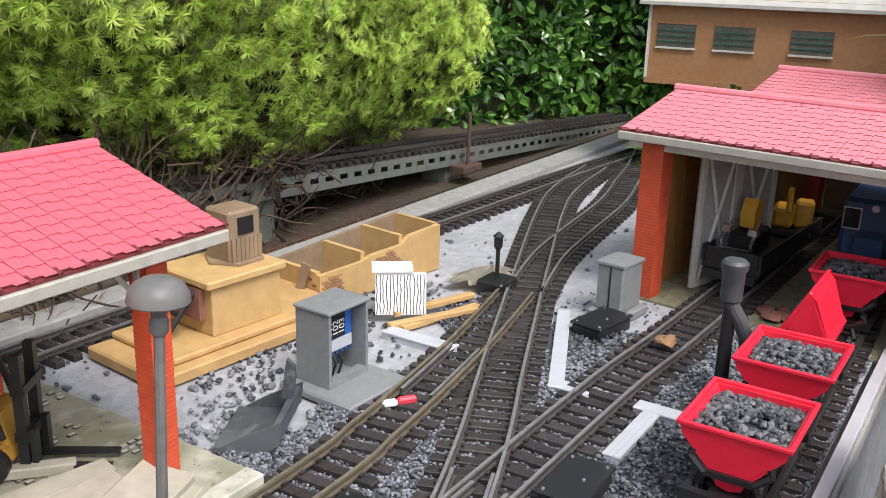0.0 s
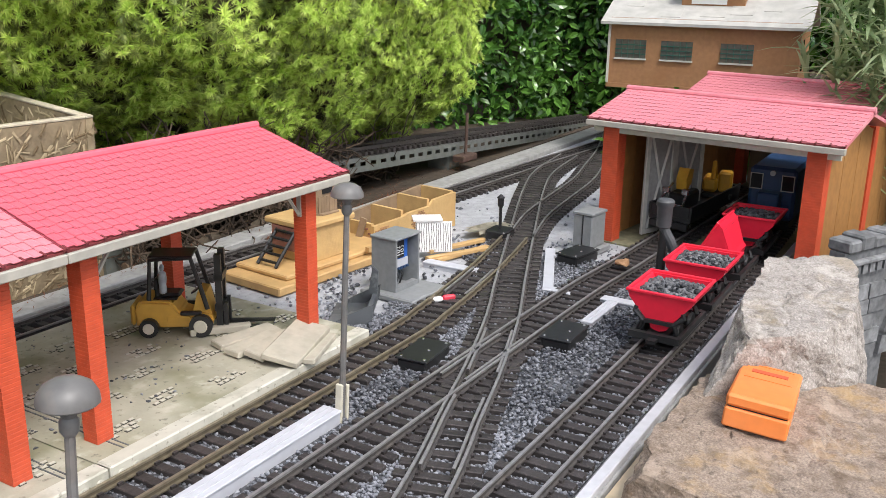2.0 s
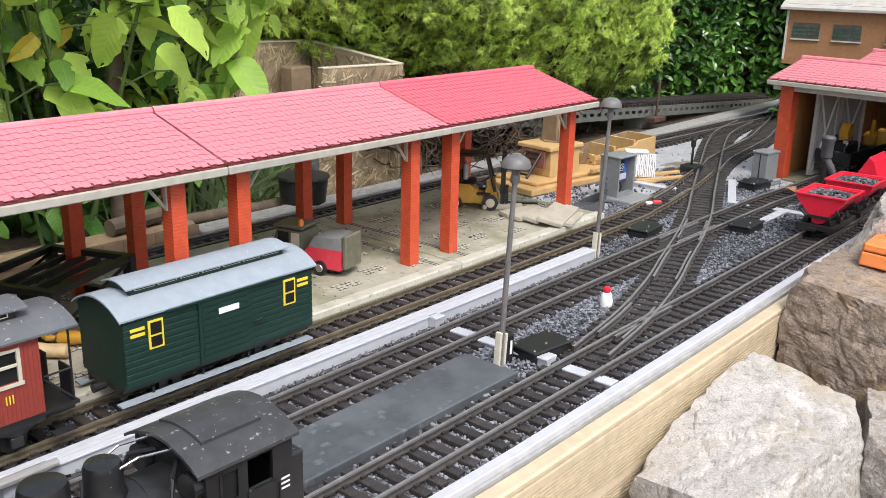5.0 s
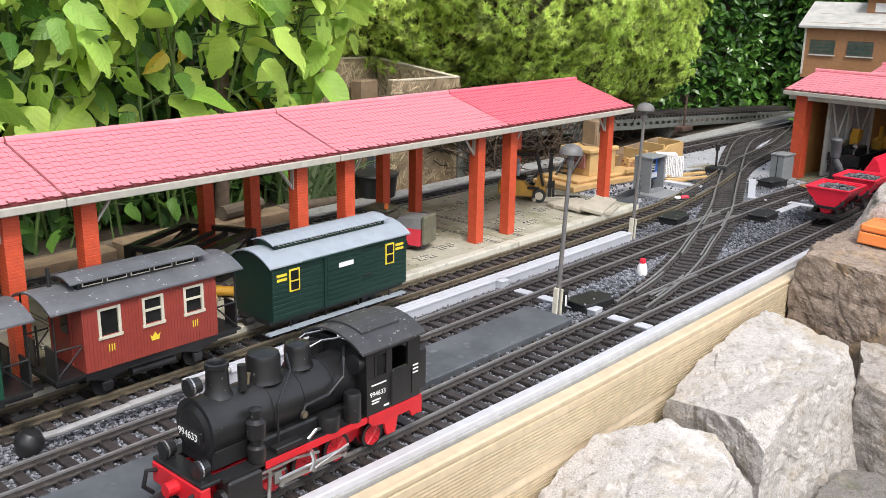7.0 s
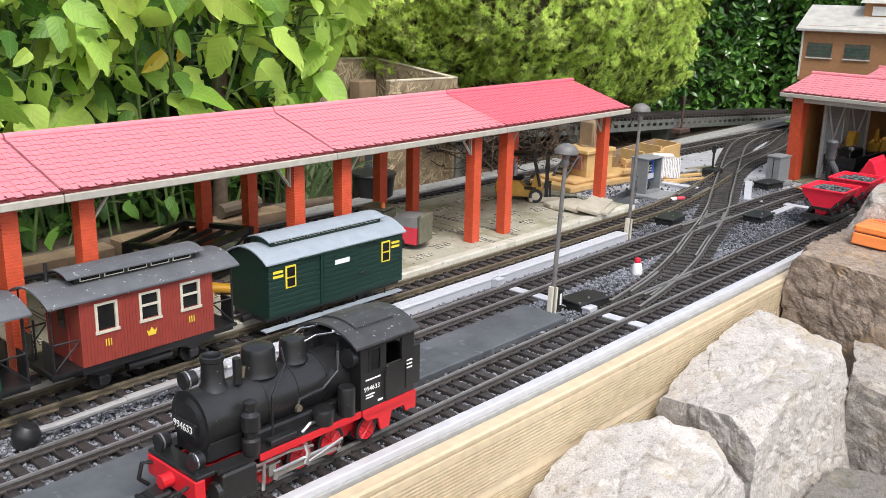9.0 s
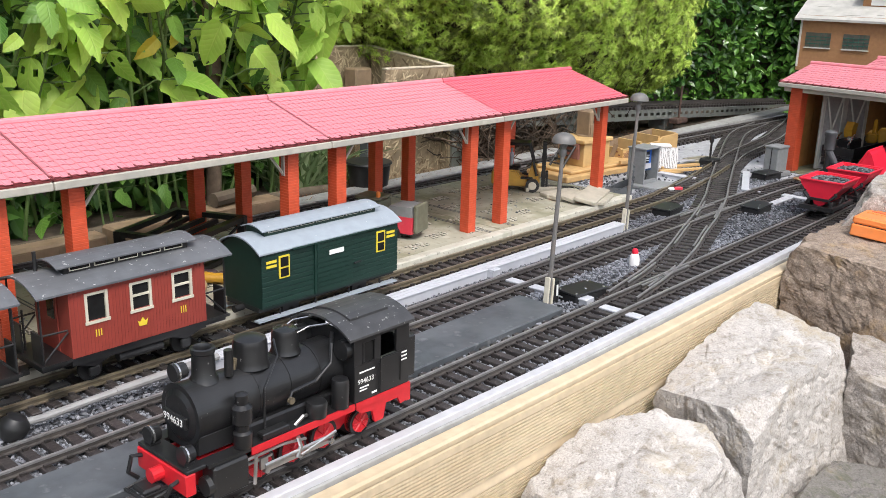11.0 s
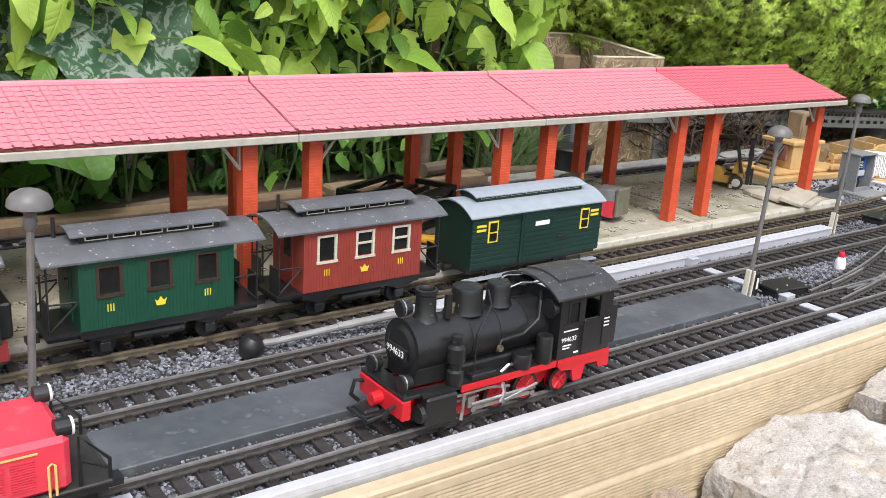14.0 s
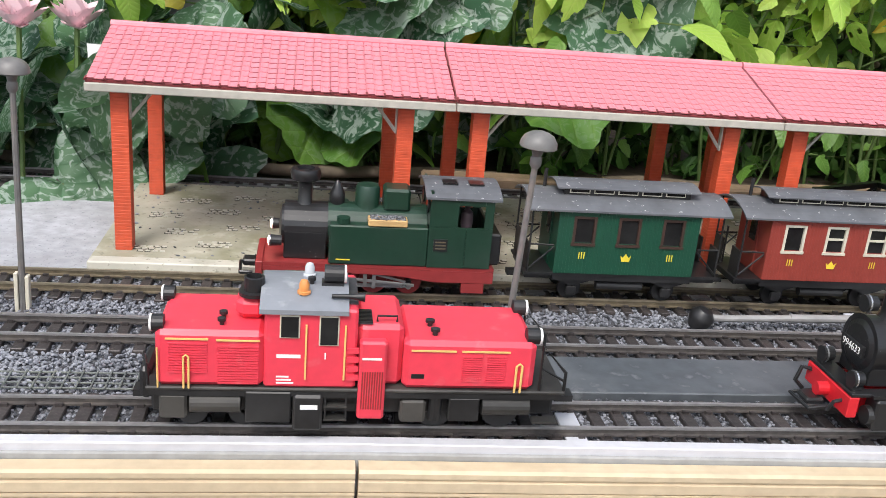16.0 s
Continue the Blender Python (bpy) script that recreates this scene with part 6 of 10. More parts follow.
flat_wagon()
for i, (dx, dy) in enumerate(((0.0, 0.0), (0.02, 0.012), (0.035, -0.008), (0.012, -0.016))):
    bm = bmesh.new()
    bmesh.ops.create_icosphere(bm, subdivisions=2, radius=0.013)
    for v in bm.verts:
        v.co = Vector((v.co.x * 1.3, v.co.y, v.co.z * 0.4)) + noise.noise_vector(v.co * 60 + Vector((i, 0, 0))) * 0.004
    tagged(part("dry_leaf", bm, M["brick"], at=pose(0.66 + dx, 0.105 + dy, BED + 0.006)), "curled brown dry leaf on the stones", "leaf", "dry leaves")
bm = bmesh.new()
bmesh.ops.create_icosphere(bm, subdivisions=2, radius=0.012)
for v in bm.verts:
    v.co = Vector((v.co.x * 1.2, v.co.y * 0.9, v.co.z * 0.5)) + noise.noise_vector(v.co * 70) * 0.005
tagged(part("dry_leaf", bm, M["brickline"], at=pose(0.475, 0.178, 0.003)), "curled brown dry leaf on the track", "leaf", "dry leaves")


# ---- box on the rocks ----
def orange_box():
    th = thing("orange_box", pose(-0.012, -0.148, 0.050, 4, 4, 5) @ Matrix.Diagonal((0.92, 0.90, 0.90, 1)), "small orange plastic control box with lid on a boulder", "box")
    part("case", nb(-0.060, 0.060, -0.034, 0.034, -0.026, -0.0035, bevel=0.002), M["orange"], th)
    part("gap", nb(-0.057, 0.057, -0.031, 0.031, -0.0034, -0.0021), M["black"], th)
    part("lid", nb(-0.060, 0.060, -0.034, 0.034, -0.002, 0.012, bevel=0.003), M["orange"], th)
    for a in ((0.006, 0.052, -0.026, -0.0248), (0.006, 0.052, 0.0248, 0.026), (0.006, 0.0072, -0.0246, 0.0246), (0.0508, 0.052, -0.0246, 0.0246)):
        part("embossing", nb(a[0], a[1], a[2], a[3], 0.0121, 0.0128), M["orange"], th)
    part("marking", nb(0.026, 0.036, -0.020, 0.020, 0.0121, 0.0127), M["brickred"], th)


orange_box()


# ---- planter and edging behind the tracks ----
def compost_bin():
    """Panels of pressed wood chips: short front, leaning side, long back, open on one side."""
    rng = random.Random(4)
    th = thing("compost_bin", pose(0, 0, -0.03), "weathered chipboard compost bin open on one side", "compost bin")

    def panel(name, a, b, h0, h1, thick, lean=0.0):
        a, b = Vector(a), Vector(b)
        d = (b - a).normalized()
        n = Vector((d.y, -d.x, 0)) * thick
        low = Vector((0, lean, 0))
        bm = bmesh.new()
        q = [bm.verts.new(v) for v in (a + low, b + low, b + low - n, a + low - n, a + Vector((0, 0, h0)), b + Vector((0, 0, h1)), b - n + Vector((0, 0, h1)), a - n + Vector((0, 0, h0)))]
        for f in ((3, 2, 1, 0), (4, 5, 6, 7), (0, 1, 5, 4), (1, 2, 6, 5), (2, 3, 7, 6), (3, 0, 4, 7)):
            bm.faces.new([q[i] for i in f])
        bmesh.ops.recalc_face_normals(bm, faces=bm.faces[:])
        ob = part(name, bm, M["osb"], th)
        rim = bmesh.new()
        box(rim, -0.001, (b - a).length + 0.001, -0.001, thick + 0.001, 0, 0.004, bevel=0.001)
        ang = math.degrees(math.atan2(d.y, d.x))
        tilt = -math.degrees(math.atan2(h1 - h0, (b - a).length))
        part("rim", rim, M["osb_rim"], ob, at=pose(a.x, a.y, h0 + 0.0005, 0, tilt, ang))
        # flat chips standing a little proud of both faces
        vs, fs = [], []
        area = (b - a).length * h0
        for k in range(int(area * 14000)):
            u, v = rng.random(), rng.random()
            c = a.lerp(b, u) + low * (1 - v) + Vector((0, 0, v * (h0 + (h1 - h0) * u) * 0.98))
            out = n.normalized()
            e = 1 if rng.random() < 0.5 else -1
            c = c + (out * 0.0006 if e > 0 else -n - out * 0.0006)
            g = rng.gauss(1.1, 0.8)
            along = d * math.cos(g) + Vector((0, 0, 1)) * math.sin(g)
            across = along.cross(out).normalized()
            ln, w = rng.uniform(0.006, 0.017), rng.uniform(0.0010, 0.0028)
            up = out * e * rng.uniform(0.0004, 0.0013)
            i = len(vs)
            for p in (c - along * ln - across * w, c + along * ln - across * w * 0.6, c + along * ln * 0.9 + across * w, c - along * ln + across * w * 0.7):
                vs.append(tuple(p))
            vs.append(tuple(c + up))
            fs += [(i, i + 1, i + 4), (i + 1, i + 2, i + 4), (i + 2, i + 3, i + 4), (i + 3, i, i + 4)]
        tagged(sheet("chip_layer", vs, fs, M["osb_chip"], ob), "", "", kind="stuff")
    panel("front_panel", (-0.200, 0.884, 0), (0.026, 0.879, 0), 0.264, 0.260, 0.014, lean=0.030)
    panel("side_panel", (0.0262, 0.8795, 0), (0.004, 1.131, 0), 0.260, 0.291, 0.014)
    panel("back_panel", (-0.46, 1.150, 0), (0.0035, 1.1455, 0), 0.300, 0.291, 0.014)
    part("corner_post", nb(-0.245, -0.2015, 0.895, 0.925, 0.0, 0.215, bevel=0.003), M["slate"], th, "dark grey corner post")
    part("inner_post", nb(-0.105, -0.048, 1.086, 1.1295, 0.0, 0.245, bevel=0.004), M["oldwood"], th)


compost_bin()
for x0, x1, y, z, r in ((-2.6, -1.3, 0.880, -0.012, 0.011), (-1.28, -0.30, 0.884, -0.012, 0.012), (0.05, 0.5, 0.862, -0.014, 0.010)):
    th = thing("log_edging", pose(0, 0, 0), "weathered round log edging the planting bed", "log", "log edging")
    pts = [(x0 + (x1 - x0) * k / 14, y + 0.004 * math.sin(k * 2.1), z + 0.004 * math.sin(k * 1.3)) for k in range(15)]
    part("trunk", tube(bmesh.new(), pts, r, 10), M["logwood"], th, smooth=True)
    for e, xx in ((-1, x0), (1, x1)):
        q = pts[0] if e < 0 else pts[-1]
        part("cut_end", cyl(bmesh.new(), (xx, q[1], q[2]), (xx + e * 0.003, q[1], q[2]), r * 0.96, r * 0.9, 12), M["oldwood"], th)
bm = lathe(bmesh.new(), [(0.040, -0.03), (0.048, 0.04), (0.052, 0.043), (0.050, 0.047), (0.002, 0.050)], 20)
tagged(part("black_pot", bm, M["black"], at=pose(-0.300, 0.835, 0.0), smooth=True), "upturned black plastic flower pot behind the track", "flower pot")


def text_part(word, size, material, parent, at, name="lettering", label=""):
    cu = bpy.data.curves.new(name, 'FONT')
    cu.body, cu.size, cu.extrude, cu.align_x, cu.align_y = word, size, 0.00015, 'CENTER', 'CENTER'
    cu.resolution_u = 3
    ob = new(name, cu)
    me = bpy.data.meshes.new_from_object(ob)
    bpy.data.objects.remove(ob)
    me.materials.clear()
    me.materials.append(material)
    return part(name, me, None, parent, label, at=at)


M_add(
    coachgreen=mat("coach_green", (0.010, 0.068, 0.038), 0.42, var=0.15, scale=90, dirt=0.2, dirt_color=(0.02, 0.07, 0.045)),
    vangreen=mat("dark_van_green", (0.009, 0.034, 0.025), 0.42, var=0.2, scale=90, dirt=0.2, dirt_color=(0.02, 0.05, 0.04)),
    locogreen=mat("loco_green", (0.012, 0.040, 0.024), 0.36, var=0.2, scale=90, dirt=0.25, dirt_color=(0.05, 0.075, 0.06)),
    coachred=mat("coach_brick_red", (0.29, 0.050, 0.036), 0.45, var=0.15, scale=90, dirt=0.2, dirt_color=(0.25, 0.03, 0.025)),
    coachroof=mat("dark_grey_roof", (0.115, 0.12, 0.13), 0.5, var=0.25, scale=70, dirt=0.45, dirt_color=(0.20, 0.20, 0.21)),
    vanroof=mat("light_grey_roof", (0.30, 0.34, 0.38), 0.5, var=0.12, scale=70, dirt=0.25, dirt_color=(0.24, 0.27, 0.30)),
    curtain=mat("red_interior", (0.20, 0.02, 0.02), 0.6, var=0.5, scale=60),
    cabroof=mat("grey_cab_roof", (0.22, 0.235, 0.26), 0.5, var=0.15, scale=70, dirt=0.3, dirt_color=(0.30, 0.31, 0.33)),
    rubber=mat("dark_grey_grille", (0.05, 0.05, 0.055), 0.6, var=0.3, scale=200),
    frame_red=mat("bright_red_frame", (0.62, 0.016, 0.026), 0.4, var=0.15, scale=90, dirt=0.2, dirt_color=(0.40, 0.03, 0.03)),
    lamp_lit=mat("lit_lamp_glass", (1.0, 0.86, 0.62), 0.3, var=0.05, emit=2.5),
    grimy=mat("dusty_black_frame", (0.030, 0.029, 0.027), 0.6, var=0.4, scale=110, dirt=0.6, dirt_color=(0.095, 0.088, 0.078)),
    darkbrown=mat("dark_brown_frame", (0.055, 0.028, 0.02), 0.5, var=0.3, scale=90),
    amber=mat("amber_plastic", (0.70, 0.28, 0.08), 0.3, var=0.2, scale=60, coat=0.4),
)


speckle(M["coachroof"], 200, 0.66, 0.72, 0.8, (0.60, 0.60, 0.58))
speckle(M["coachroof"], 20, 0.50, 0.66, 0.5, (0.065, 0.066, 0.07))
speckle(M["vanroof"], 200, 0.70, 0.74, 0.6, (0.62, 0.62, 0.60))
speckle(M["cabroof"], 50, 0.58, 0.68, 0.5, (0.40, 0.41, 0.42))
speckle(M["loco_red"], 50, 0.58, 0.72, 0.35, (0.70, 0.20, 0.22))


def running_gear(th, xs, half=0.0245, r=0.0145, material=None):
    for x in xs:
        ax = part("wheelset", cyl(bmesh.new(), (x, -half, r), (x, half, r), 0.003, 0.003, 8), M["black"], th)
        for s in (-1, 1):
            part("wheel", cyl(bmesh.new(), (x, s * 0.0205, r), (x, s * half, r), r, r * 0.95, 20), material or M["black"], ax)


def arc_roof(w, z0, rise, thick, n=10, droop=0.0):
    """Cross-section (y, z) of a curved roof."""
    top = [(-w + 2 * w * k / n, z0 + rise * (1 - (2 * k / n - 1) ** 2)) for k in range(n + 1)]
    return top + [(y, z - thick) for y, z in reversed(top)]


def coach(x, body_mat, frame_mat, label, lower, mark_mat):
    """A four-wheel balcony coach. x: the middle of the roof."""
    th = thing("passenger_coach", pose(x, Y3, 0), label, "coach")
    bl, w, z0, z1 = 0.084, 0.040, 0.038, 0.108
    part("underframe", nb(-0.116, 0.116, -0.034, 0.034, 0.0285, 0.0345, bevel=0.001), M["black"], th)
    for s in (-1, 1):
        part("solebar", nb(-0.084, 0.084, s * 0.036 - 0.002, s * 0.036 + 0.002, 0.0285, 0.0375), M["black"], th)
    part("floor", nb(-0.118, 0.118, -0.039, 0.039, 0.0346, 0.0378), M["black"], th)
    # planked side walls with window openings
    wins = (-0.053, 0.0, 0.053)
    ww, wz0, wz1 = 0.0125, 0.072, 0.100
    for s in (-1, 1):
        bm = bmesh.new()
        ys = sorted((s * w, s * (w - 0.003)))
        xs = [-bl] + [v for c in wins for v in (c - ww, c + ww)] + [bl]
        box(bm, -bl, bl, ys[0], ys[1], z0, wz0)
        side = part("side_wall", bm, body_mat, th)
        part("header", nb(-bl, bl, ys[0], ys[1], wz1, z1), body_mat, side)
        for a, b in zip(xs[::2], xs[1::2]):
            part("mullion", nb(a, b, ys[0], ys[1], wz0, wz1), body_mat, side)
        gr = bmesh.new()
        for k in range(42):
            xx = -bl + 0.002 + k * 0.004
            if all(abs(xx - c) > ww + 0.001 for c in wins):
                box(gr, xx - 0.0003, xx + 0.0003, s * w, s * (w + 0.0004), z0, z1) if s > 0 else box(gr, xx - 0.0003, xx + 0.0003, s * (w + 0.0004), s * w, z0, z1)
            else:
                a, b = sorted((s * w, s * (w + 0.0004)))
                box(gr, xx - 0.0003, xx + 0.0003, a, b, z0, wz0 - 0.004)
        part("plank_beading", gr, body_mat, side)
        for c in wins:
            win = part("window_frame", nb(c - ww - 0.001, c - ww + 0.0022, min(s * (w + 0.0006), s * (w - 0.002)), max(s * (w + 0.0006), s * (w - 0.002)), wz0 - 0.001, wz1 + 0.001), frame_mat, side)
            a, b = sorted((s * (w + 0.0006), s * (w - 0.002)))
            part("jamb", nb(c + ww - 0.0022, c + ww + 0.001, a, b, wz0 - 0.001, wz1 + 0.001), frame_mat, win)
            part("sill", nb(c - ww - 0.002, c + ww + 0.002, min(a, s * (w + 0.0016)), max(b, s * (w + 0.0016)), wz0 - 0.003, wz0 - 0.0002), frame_mat, win)
            part("head", nb(c - ww + 0.0023, c + ww - 0.0023, a, b, wz1 - 0.0016, wz1 + 0.001), frame_mat, win)
            if c >= lower:
                part("sash_rail", nb(c - ww + 0.0023, c + ww - 0.0023, a, b, 0.0855, 0.0875), frame_mat, win)
            part("pane", nb(c - ww + 0.002, c + ww - 0.002, s * (w - 0.0022) - 0.0003, s * (w - 0.0022) + 0.0003, wz0, wz1), M["darkglass"], win)
        for c, word in ((-0.053, "III"), (0.053, "III")):
            text_part(word, 0.0120, mark_mat, side, pose(c, s * (w + 0.0006), 0.058, 90, 0, 0 if s < 0 else 180))
        cr = bmesh.new()
        yy = sorted((s * (w + 0.0005), s * (w + 0.0009)))
        prism(cr, [(-0.0046, 0.0530), (0.0046, 0.0530), (0.0066, 0.0598), (0.0034, 0.0575), (0.0, 0.0620), (-0.0034, 0.0575), (-0.0066, 0.0598)], yy[0], yy[1], "y")
        part("crest", cr, mark_mat, side, "small yellow crown crest")
        part("step", nb(-0.112, -0.090, s * 0.036 - 0.005, s * 0.036 + 0.005, 0.010, 0.012), M["black"], th)
        part("step", nb(0.090, 0.112, s * 0.036 - 0.005, s * 0.036 + 0.005, 0.010, 0.012), M["black"], th)
    for e in (-1, 1):
        a, b = sorted((e * bl, e * (bl - 0.003)))
        bm = bmesh.new()
        pts = [(y, z - 0.0008) for y, z in arc_roof(w - 0.0031, z1, 0.0105, 0.0)[:11]]
        prism(bm, [(-w + 0.0031, z0)] + pts + [(w - 0.0031, z0)], a, b)
        ew = part("end_wall", bm, body_mat, th)
        a, b = sorted((e * (bl + 0.0002), e * (bl + 0.0012)))
        part("end_door", nb(a, b, -0.013, 0.013, z0 + 0.001, 0.102), body_mat, ew)
        part("door_window", nb(min(e * (bl + 0.0013), e * (bl + 0.0018)), max(e * (bl + 0.0013), e * (bl + 0.0018)), -0.008, 0.008, 0.072, 0.096), M["darkglass"], ew)
        # balcony: posts, rails, end panel
        for s in (-1, 1):
            part("balcony_post", cyl(bmesh.new(), (e * 0.114, s * 0.036, 0.037), (e * 0.114, s * 0.036, 0.112), 0.0012, 0.0012, 6), M["black"], th)
            part("balcony_rail", tube(bmesh.new(), [(e * 0.114, s * 0.036, 0.068), (e * 0.086, s * 0.038, 0.068)], 0.001, 5), M["black"], th)
            part("balcony_rail", tube(bmesh.new(), [(e * 0.114, s * 0.036, 0.040), (e * 0.086, s * 0.038, 0.066)], 0.001, 5), M["black"], th)
            part("gate", nb(min(e * 0.113, e * 0.115), max(e * 0.113, e * 0.115), s * 0.024 - 0.011, s * 0.024 + 0.011, 0.038, 0.068), M["black"], th)
        part("brake_column", cyl(bmesh.new(), (e * 0.108, 0.020, 0.037), (e * 0.108, 0.020, 0.080), 0.0013, 0.0013, 6), M["black"], th)
        part("coupler", nb(min(e * 0.117, e * 0.130), max(e * 0.117, e * 0.130), -0.006, 0.006, 0.020, 0.026), M["black"], th)
    part("interior", nb(-bl + 0.0035, bl - 0.0035, -0.020, 0.020, 0.0379, 0.080), M["curtain"], th)
    bm = prism(bmesh.new(), arc_roof(0.0455, 0.1085, 0.0115, 0.002), -0.120, 0.120)
    part("roof", bm, M["coachroof"], th, smooth=False)
    cl = part("clerestory", nb(-0.076, 0.076, -0.0185, 0.0185, 0.1185, 0.1268), M["black"], th)
    part("clerestory_roof", prism(bmesh.new(), arc_roof(0.0235, 0.1268, 0.0045, 0.0014, 8), -0.086, 0.086), M["coachroof"], th)
    for s in (-1, 1):
        for k in range(5):
            x0 = -0.070 + k * 0.0288
            a, b = sorted((s * 0.0186, s * 0.0194))
            v = part("vent_frame", nb(x0, x0 + 0.024, a, b, 0.1205, 0.1260), M["cream"], cl)
            a, b = sorted((s * 0.0195, s * 0.0198))
            part("vent_glass", nb(x0 + 0.0012, x0 + 0.0228, a, b, 0.1216, 0.1250), M["darkglass"], v)
    part("stove_pipe", cyl(bmesh.new(), (-0.093, 0.010, 0.114), (-0.093, 0.010, 0.139), 0.0022, 0.0022, 8), M["black"], th)
    part("gas_tank", cyl(bmesh.new(), (-0.028, -0.030, 0.021), (0.028, -0.030, 0.021), 0.0055, 0.0055, 12), M["black"], th)
    running_gear(th, (-0.058, 0.058))
    for x in (-0.058, 0.058):
        for s in (-1, 1):
            part("axle_box", nb(x - 0.006, x + 0.006, s * 0.032 - 0.003, s * 0.032 + 0.003, 0.009, 0.020, bevel=0.001), M["black"], th)
            part("leaf_spring", prism(bmesh.new(), [(x - 0.020, 0.027), (x, 0.0205), (x + 0.020, 0.027), (x + 0.016, 0.0282), (x - 0.016, 0.0282)], s * 0.034 - 0.0015, s * 0.034 + 0.0015, "y"), M["black"], th)
    # tall body above the floor
    for o in th.children_recursive:
        if o.name.startswith("lettering"):
            o.location.z = 0.038 + (o.location.z - 0.038) * 1.10
            continue
        for v in o.data.vertices:
            if v.co.z > 0.038:
                v.co.z = 0.038 + (v.co.z - 0.038) * 1.10
    return th


coach(-1.440, M["coachgreen"], M["darkbrown"], "green four-wheel balcony coach with grey clerestory roof", 9, M["yellowprint"])
coach(-1.184, M["coachred"], M["cream"], "brick-red four-wheel balcony coach with cream window frames", -0.01, M["yellowprint"])


def luggage_van(x):
    th = thing("luggage_van", pose(x, Y3, 0), "dark green planked luggage van with light grey roof", "van")
    L, w, z0, z1 = 0.121, 0.041, 0.030, 0.104
    part("underframe", nb(-L, L, -0.034, 0.034, 0.0235, 0.0298), M["black"], th)
    for s in (-1, 1):
        a, b = sorted((s * w, s * (w - 0.003)))
        side = part("side_wall", nb(-L, L, a, b, z0, z1), M["vangreen"], th)
        for k in range(11):
            zz = z0 + 0.003 + k * 0.0067
            a, b = sorted((s * w, s * (w + 0.0010)))
            part("plank", nb(-L, L, a, b, zz, zz + 0.0056, bevel=0.0004), M["vangreen"], side)
        a, b = sorted((s * (w + 0.0011), s * (w + 0.0032)))
        door = part("sliding_door", nb(-0.036, 0.030, a, b, z0 + 0.001, z1 - 0.003), M["vangreen"], th)
        a2, b2 = sorted((s * (w + 0.0033), s * (w + 0.0040)))
        for k in range(10):
            zz = z0 + 0.004 + k * 0.0067
            part("board", nb(-0.032, 0.026, a2, b2, zz, zz + 0.0052), M["vangreen"], door)
        part("name_board", nb(-0.012, 0.014, min(s * (w + 0.0041), s * (w + 0.0046)), max(s * (w + 0.0041), s * (w + 0.0046)), 0.0815, 0.0880), M["whiteprint"], door)
        part("door_rail", nb(-0.075, 0.075, min(s * (w + 0.0042), s * (w + 0.0055)), max(s * (w + 0.0042), s * (w + 0.0055)), z1 - 0.0028, z1 - 0.0008), M["vangreen"], th)
        for c in (-0.086, 0.086):
            a, b = sorted((s * (w + 0.0011), s * (w + 0.0022)))
            win = part("window_frame", nb(c - 0.0085, c + 0.0085, a, b, 0.066, 0.096), M["yellowprint"], side)
            a, b = sorted((s * (w + 0.0023), s * (w + 0.0028)))
            part("pane", nb(c - 0.0062, c + 0.0062, a, b, 0.0815, 0.0938), M["darkglass"], win)
            part("pane", nb(c - 0.0062, c + 0.0062, a, b, 0.0682, 0.0792), M["darkglass"], win)
            for q in range(2):
                part("marking", nb(c - 0.028 if c < 0 else c + 0.012, c - 0.012 if c < 0 else c + 0.028, min(s * (w + 0.0011), s * (w + 0.0015)), max(s * (w + 0.0011), s * (w + 0.0015)), 0.083 + q * 0.006, 0.0865 + q * 0.006), M["yellowprint"], side)
        part("footboard", nb(-0.130, 0.118, s * 0.040 - 0.005, s * 0.040 + 0.005, 0.0145, 0.0165), M["vanroof"], th)
        for xx in (-0.09, -0.03, 0.03, 0.09):
            part("bracket", nb(xx - 0.001, xx + 0.001, s * 0.037 - 0.001, s * 0.037 + 0.001, 0.0166, 0.0234), M["black"], th)
        part("door_handle", tube(bmesh.new(), [(0.034, s * (w + 0.004), 0.060), (0.044, s * (w + 0.006), 0.062)], 0.0016, 6), M["black"], th)
    for e in (-1, 1):
        bm = bmesh.new()
        a, b = sorted((e * L, e * (L - 0.003)))
        pts = [(y, z - 0.0005) for y, z in arc_roof(w - 0.0031, z1, 0.015, 0.0)[:11]]
        prism(bm, [(-w + 0.0031, z0)] + pts + [(w - 0.0031, z0)], a, b)
        part("end_wall", bm, M["vangreen"], th)
        part("buffer", cyl(bmesh.new(), (e * L, 0, 0.024), (e * (L + 0.014), 0, 0.024), 0.004, 0.005, 10), M["black"], th)
    part("roof", prism(bmesh.new(), arc_roof(0.0445, 0.1042, 0.0160, 0.002), -0.126, 0.126), M["vanroof"], th)
    cl = part("clerestory", nb(-0.098, 0.098, -0.0185, 0.0185, 0.1175, 0.1258), M["vangreen"], th)
    part("clerestory_roof", prism(bmesh.new(), arc_roof(0.0225, 0.1256, 0.0055, 0.0014, 8), -0.104, 0.104), M["vanroof"], th)
    for s in (-1, 1):
        for k in range(7):
            x0 = -0.092 + k * 0.0268
            a, b = sorted((s * 0.0186, s * 0.0193))
            v = part("vent_frame", nb(x0, x0 + 0.0225, a, b, 0.1212, 0.1252), M["cream"], cl)
            a, b = sorted((s * 0.0194, s * 0.0197))
            part("vent_glass", nb(x0 + 0.001, x0 + 0.0215, a, b, 0.1219, 0.1245), M["vangreen"], v)
    running_gear(th, (-0.062, 0.062))


luggage_van(-0.897)


